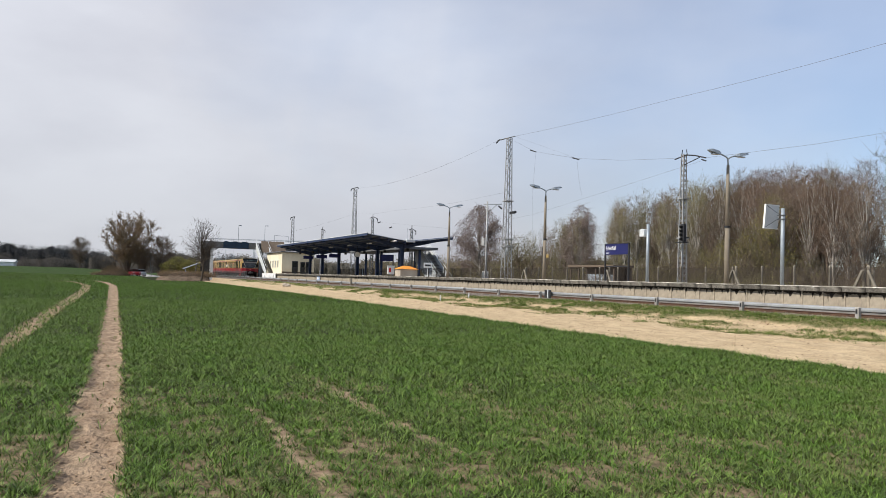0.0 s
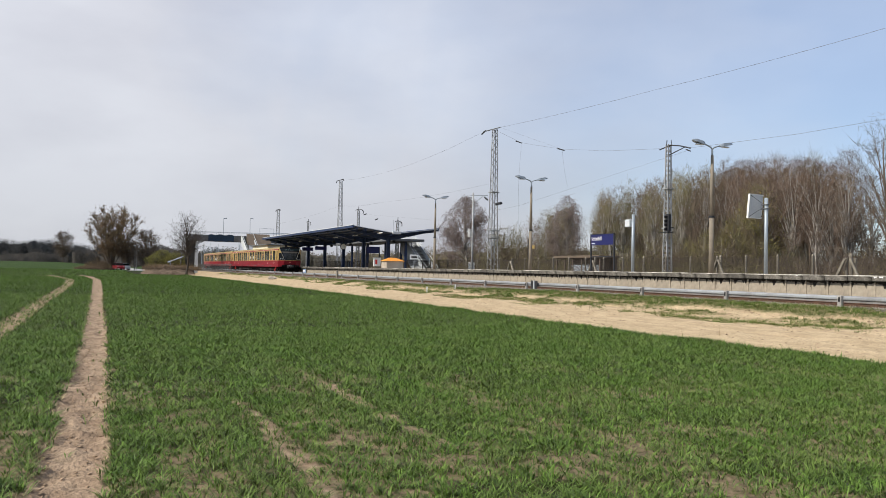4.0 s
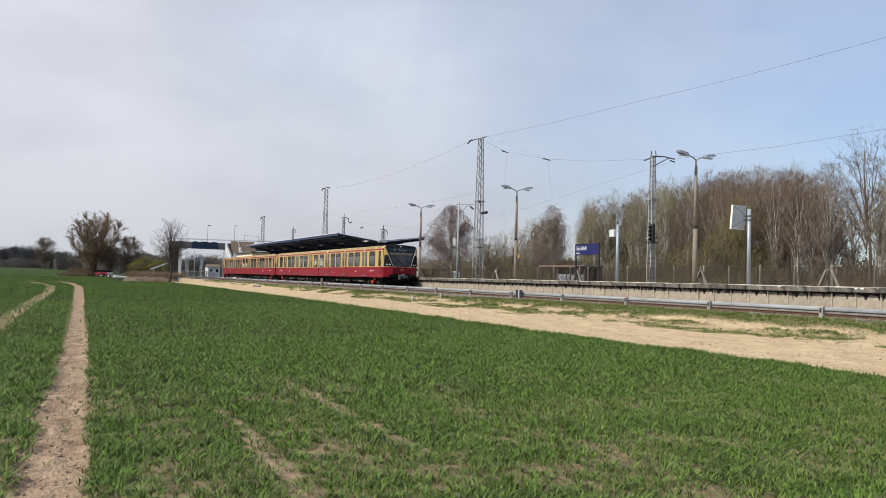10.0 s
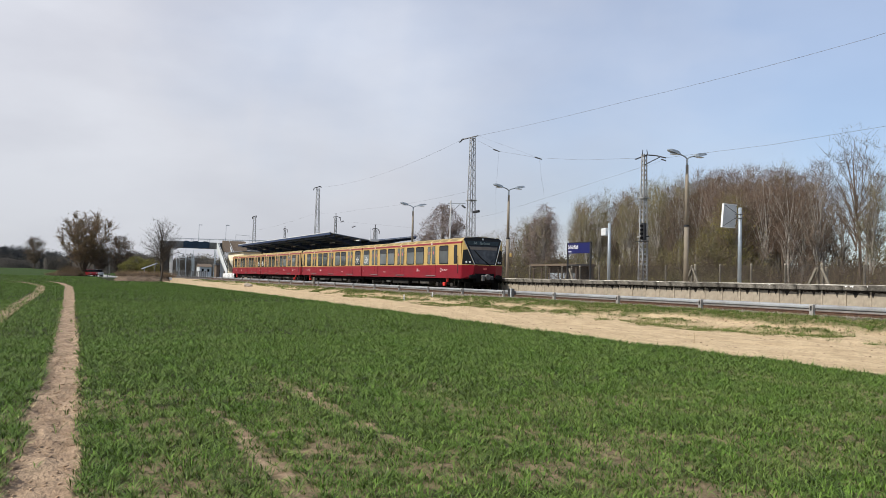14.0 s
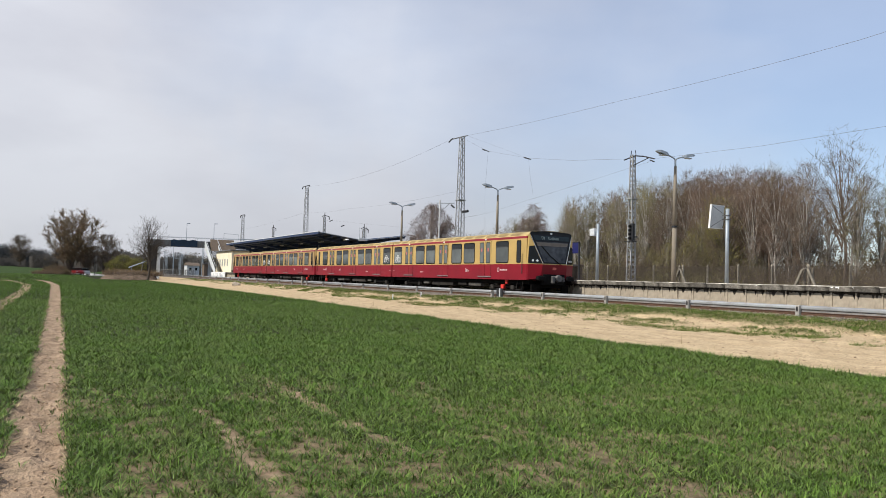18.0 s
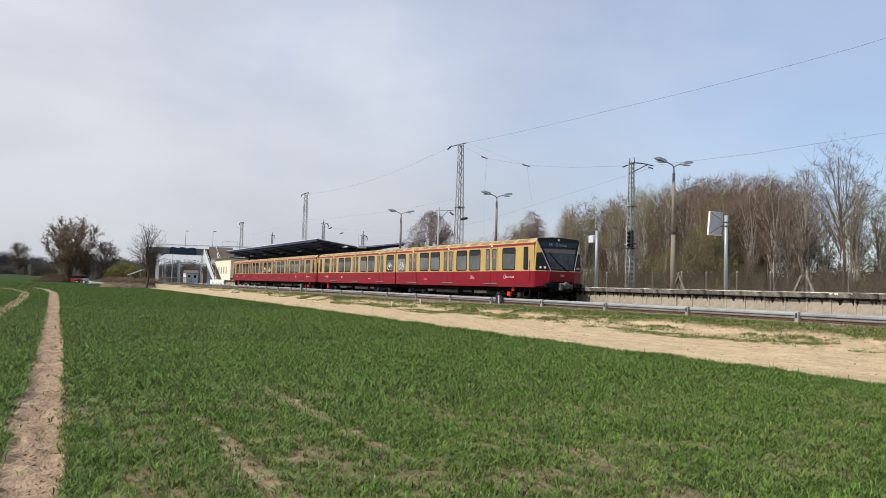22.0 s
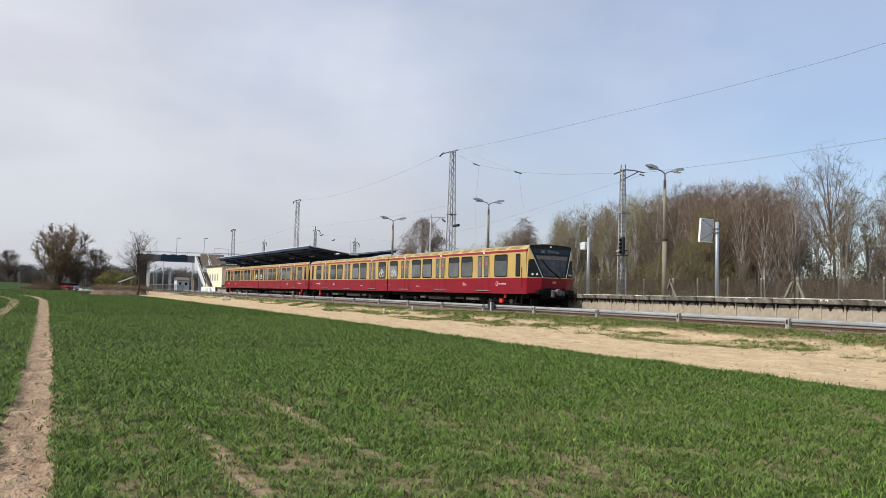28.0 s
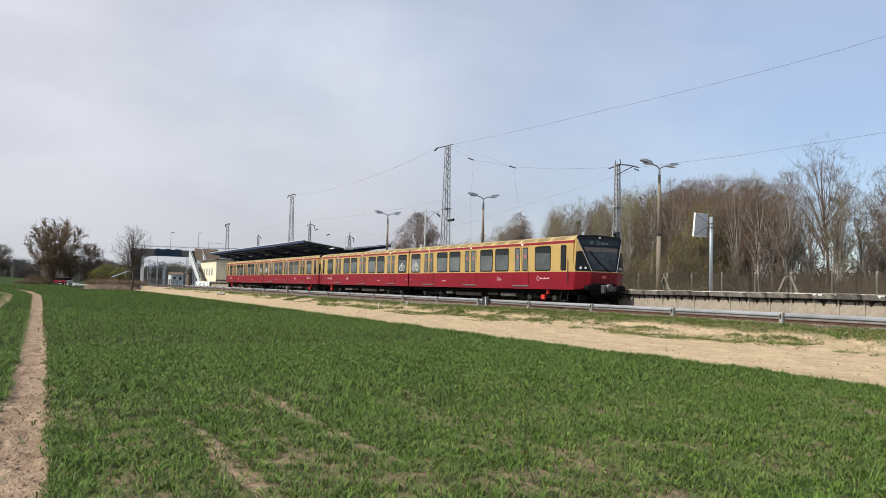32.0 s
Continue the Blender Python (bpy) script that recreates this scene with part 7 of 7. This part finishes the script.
far_wood("far_woods", "dark pine wood on the horizon", ((-560, -330, -520, -8, 420, 12.0, 15.0), (-520, -8, -430, 40, 140, 9.5, 12.5)), 1, M_PINE, 0.68, 205)
far_wood("far_woods", "grey bare wood in front of the pines", ((-470, -120, -455, -10, 60, 5, 8), (-440, -8, -330, 60, 150, 6, 9)), 2, M_FARBARE, 0.5, 260)
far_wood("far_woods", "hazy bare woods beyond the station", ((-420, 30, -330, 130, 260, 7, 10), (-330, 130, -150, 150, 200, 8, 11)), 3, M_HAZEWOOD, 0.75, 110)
lone = plant(t2, -430, -12.0, 1.7, 40)
lone["label"] = "lone round bare tree in front of the distant wood"
barn = thing("long_barn", "long low white farm shed far across the field", "shed", (-425, -60, 0.9))
part("wall", Shape().box(-6, 6, -20, 20, 0, 2.2), M_WHITE, barn)
part("roof", Shape().wall(-20.5, 20.5, [(-6.5, 2.2), (6.5, 2.2), (0, 3.4)]), M_PALE, barn)
cot = thing("white_cottage", "small white cottage with a dark gabled roof beyond the bridge", "cottage", (-262, 42.4, -0.4))
part("wall", Shape().box(-3, 3, -1.9, 1.9, 0, 3.3), M_PALE, cot)
part("roof", Shape().wall(-2.1, 2.1, [(-3.4, 3.3), (3.4, 3.3), (0, 4.3)]), M_BROWN, cot, "dark tiled gable roof")
for k in (-1, 1):
    part("window", Shape().box(3.0, 3.04, k * 0.9 - 0.35, k * 0.9 + 0.35, 1.7, 2.6), M_GLASS, cot)
for x, y, w, d, h in ((-200, 36.3, 3.0, 2.3, 3.3), (-285, 53.0, 4, 4.5, 4.2)):
    b = thing("trackside_shed", "plain brown trackside shed beyond the bridge", "shed", (x, y, -0.4), "sheds beyond the bridge")
    part("wall", Shape().box(-w / 2, w / 2, -d / 2, d / 2, 0, h), M_BROWN, b)
    part("roof", Shape().box(-w / 2 - 0.3, w / 2 + 0.3, -d / 2 - 0.3, d / 2 + 0.3, h, h + 0.25), M_DECK, b)
    part("door", Shape().box(w / 2, w / 2 + 0.04, -0.5, 0.5, 0.05, 2.1), M_DARK, b)
for k in range(12):
    x, y = -210 - 9.5 * k, 27.0 + 1.35 * k + 2.2 * (k % 3)
    p = thing("catenary_pole", "slim pale pole far down the line", "mast", (x, y, -0.3), "far poles down the line")
    part("pole", Shape().tube((0, 0, 0), (0, 0, 6.4 + 1.3 * (k % 2)), 0.075, 0.055, 6), M_GALV, p)
    part("arm", Shape().tube((0, 0, 5.9), (0, 1.9, 6.2), 0.06, 0.05, 5), M_GALV, p)

# ---- the crop and the verge ----
def leaves_of(p, th, h, bend, w, tri, gr):
    """Bent blades as arrays: two triangles with a waist, or one."""
    n = len(p)
    wd = th + math.pi / 2 + gr.uniform(-0.6, 0.6, n)
    out = np.stack([np.cos(th), np.sin(th), 0 * th], 1)
    side = np.stack([np.cos(wd), np.sin(wd), 0 * th], 1) * w[:, None] / 2
    up = np.array([0, 0, 1.0])
    mid = p + out * bend[:, None] * 0.35 + up * (h * 0.62)[:, None]
    tip = p + out * bend[:, None] + up * h[:, None]
    if tri == 2:
        co = np.stack([p, mid - side, mid + side, tip], 1).reshape(-1, 3)
        return co, (np.arange(n)[:, None, None] * 4 + np.array([[0, 1, 2], [2, 1, 3]])[None]).reshape(-1, 3)
    co = np.stack([p - side, p + side, tip], 1).reshape(-1, 3)
    return co, np.arange(3 * n).reshape(-1, 3)


def blades(name, label, xs, ys, n, height, width, keep, material, seed, tri=1, category="crop", tuft=1, spread=0.02, lean=(0.25, 1.9)):
    """Tufts of bent blades over a stretch of the plan; keep tells how likely one grows at a place."""
    gr = np.random.default_rng(seed)
    x = gr.uniform(*xs, n)
    if category == "crop":
        x = np.minimum(x + gr.normal(size=n) * 0.07 * (xs[1] - xs[0]), max(-2.4, xs[1]))
        x = np.where((x > -2.4) & (xs[0] < -2.4), -2.4 - gr.uniform(0, 3, n), x)
    y = gr.uniform(*ys, n)
    ok = np.array([gr.random() < keep(a, b) for a, b in zip(x, y)])
    x, y = x[ok], y[ok]
    z = np.array([ground_z(a, b) + (0.13 * (clamp(0.5 + 2.2 * verge_at(a, b)) - 0.5) * clamp((b - verge_edge(a)) / 0.4 + 0.5) if 16.2 < b < 21.8 and a > -120 else 0) for a, b in zip(x, y)]) - 0.02
    size = gr.uniform(0.65, 1.25, len(x))
    p = np.repeat(np.stack([x, y, z], 1), tuft, 0)
    n = len(p)
    th = gr.uniform(0, 2 * math.pi, n)
    if tuft > 1:
        p[:, 0] += np.cos(th) * gr.uniform(0, spread, n)
        p[:, 1] += np.sin(th) * gr.uniform(0, spread, n)
    h = height * gr.uniform(0.55, 1.2, n) * np.repeat(size, tuft)
    co, fc = leaves_of(p, th, h, gr.uniform(*lean, n) * h, width * gr.uniform(0.65, 1.3, n), tri, gr)
    return tagged(new(name, fast_mesh(name, co, fc, material)), label, category, kind="stuff")


def wedge(x, y, side=0.24, far=1.95):
    return y > side * x - 1.0 and y < -far * x + 1.0


def crop_keep(x, y):
    if y > field_edge(x) - 0.05 or not wedge(x, y) or (x < -127 and y > 6.6):
        return 0
    r = rut_at(x, y) if y < 4 and y > -13 else 0
    if r > 0.15:
        return max(0.20 if y < -0.9 and x < -5 else 0.008, (1 - r) * 0.35)
    s = streak_at(x, y) if 1 < y < 3.4 else 0
    k = 0.9 if s < 0.1 else 0.30
    near = max(0, min(1, (x + 14) / 8))
    k *= 1 - near * max(0, min(0.86, 0.10 + thin_at(x, y) * 1.0))
    row = 0.5 + 0.5 * math.cos(2 * math.pi * y / 0.125)
    return k * (1 - 0.62 * near * (1 - row))


LBL = "young green cereal crop growing in rows"
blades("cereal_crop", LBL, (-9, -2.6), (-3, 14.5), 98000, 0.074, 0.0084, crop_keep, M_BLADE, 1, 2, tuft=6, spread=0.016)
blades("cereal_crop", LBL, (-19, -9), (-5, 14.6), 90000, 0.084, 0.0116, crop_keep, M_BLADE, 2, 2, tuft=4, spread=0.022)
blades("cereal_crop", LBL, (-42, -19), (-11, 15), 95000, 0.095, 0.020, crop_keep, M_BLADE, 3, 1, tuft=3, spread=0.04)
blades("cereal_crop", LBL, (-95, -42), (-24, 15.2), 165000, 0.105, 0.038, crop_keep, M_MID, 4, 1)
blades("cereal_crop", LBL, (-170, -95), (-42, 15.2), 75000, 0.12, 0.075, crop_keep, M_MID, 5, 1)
blades("cereal_crop", LBL, (-2.4, 9), (-9, 13), 30000, 0.09, 0.02, lambda x, y: 0.8 * (abs(y + 0.16) > 0.25 and abs(y + 1.95) > 0.25), M_BLADE, 22, 1, "crop", tuft=2)
blades("dry_stubble", "dry straw bits lying between the crop plants", (-12, -2.6), (-3, 12), 150000, 0.03, 0.0055, lambda x, y: 0.75 * (crop_keep(x, y) > 0.02) * (0.25 + 0.75 * (thin_at(x, y) > 0.1)), M_STRAW, 6, 1, "straw", lean=(0.8, 3.0))
blades("rut_fringe", "dry and yellowing blades along the wheel ruts", (-40, -2.6), (-3, 1.2), 60000, 0.06, 0.010, lambda x, y: 0.55 if 0.02 < rut_at(x, y) < 0.7 else 0, M_STRAW, 16, 1, "straw", lean=(0.6, 2.4))


def verge_keep(x, y):
    if y < verge_edge(x) - 1.6 or y > gravel_edge(x) + 0.1:
        return 0
    v = verge_at(x, y)
    return 0.95 if v > 0.12 else 0.35 if v > -0.05 else 0.02


blades("verge_grass", "short spring grass tufts on the sandy verge", (-34, -8), (17.5, 22.6), 20000, 0.10, 0.013, verge_keep, M_VERGE, 7, 1, "grass", tuft=7, spread=0.07, lean=(0.3, 1.8))
blades("verge_grass", "short spring grass tufts on the sandy verge", (-70, -34), (17.5, 22.6), 20000, 0.10, 0.024, verge_keep, M_VERGE, 17, 1, "grass", tuft=5, spread=0.10, lean=(0.3, 1.8))
blades("verge_grass", "short spring grass tufts on the sandy verge", (-135, -70), (17.5, 22.6), 30000, 0.12, 0.055, verge_keep, M_VERGE, 8, 1, "grass")
blades("dry_grass", "dry straw-coloured grass along the path", (-70, -8), (17.2, 22.6), 5000, 0.12, 0.016, lambda x, y: 0.6 * (verge_keep(x, y) > 0.2), M_STRAW, 9, 1, "grass", tuft=4, spread=0.06, lean=(0.3, 2.0))
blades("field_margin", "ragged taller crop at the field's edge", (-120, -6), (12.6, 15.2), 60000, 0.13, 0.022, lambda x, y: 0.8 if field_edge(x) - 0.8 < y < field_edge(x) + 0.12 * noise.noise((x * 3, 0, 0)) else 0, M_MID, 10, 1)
blades("path_weeds", "sparse weeds and bits of turf on the sandy path", (-60, -8), (14.0, 19.6), 9000, 0.045, 0.016, lambda x, y: 0.5 if noise.noise((x * 0.5, y * 1.6, 3)) + 0.6 * noise.noise((x * 2.5, y * 4, 8)) > 0.66 else 0.003, M_VERGE, 21, 1, "weeds", tuft=4, spread=0.05, lean=(0.5, 2.0))
blades("dry_stalks", "a few tall dry stalks beside the path", (-60, -12), (14.0, 22.0), 60, 0.5, 0.012, lambda x, y: 0.8, M_STRAW, 23, 1, "weeds", lean=(0.0, 0.4))
gr = np.random.default_rng(12)
sx = gr.uniform(-75, -10, 12000)
sy = np.array([gr.uniform(gravel_edge(x) - 0.15, 26.1) for x in sx])
sp = np.stack([sx, sy, np.array([ground_z(a, b) for a, b in zip(sx, sy)]) + 0.0], 1)
r = gr.uniform(0.025, 0.055, 12000)
octa = np.array([[1, 0, 0], [-1, 0, 0], [0, 1, 0], [0, -1, 0], [0, 0, 1], [0, 0, -1]], float)
of = np.array([[0, 2, 4], [2, 1, 4], [1, 3, 4], [3, 0, 4], [2, 0, 5], [1, 2, 5], [3, 1, 5], [0, 3, 5]])
sc = sp[:, None, :] + octa[None] * r[:, None, None] * gr.uniform(0.6, 1.4, (12000, 6, 1))
tagged(new("ballast_stones", fast_mesh("ballast_stones", sc.reshape(-1, 3), (np.arange(12000)[:, None, None] * 6 + of[None]).reshape(-1, 3), M_STONE)), "loose grey-brown ballast stones beside the rails", "ballast", kind="stuff")
# clods in the ruts and on the path
cx, cy = gr.uniform(-16, -2.5, 3500), gr.uniform(-2.6, 0.9, 3500)
keep = np.array([rut_at(a, b) > 0.3 for a, b in zip(cx, cy)])
cx, cy = cx[keep], cy[keep]
px, py = gr.uniform(-60, -8, 5200), 21.6 - 7.7 * gr.uniform(0, 1, 5200) ** 1.7
cx, cy = np.concatenate([cx, px]), np.concatenate([cy, py])
n = len(cx)
cp = np.stack([cx, cy, np.array([ground_z(a, b) for a, b in zip(cx, cy)]) - 0.035 * (cy < 3)], 1)
cs = gr.uniform(0.005, 0.018, n) * np.where(cy > 3, gr.uniform(0.8, 2.6, n), 1.0)
sc = cp[:, None, :] + octa[None] * [1.3, 1.3, 0.55] * cs[:, None, None] * gr.uniform(0.5, 1.4, (n, 6, 1))
tagged(new("soil_clods", fast_mesh("soil_clods", sc.reshape(-1, 3), (np.arange(n)[:, None, None] * 6 + of[None]).reshape(-1, 3), M_SOIL)), "small dry clods of sandy soil", "soil", kind="stuff")

motions()
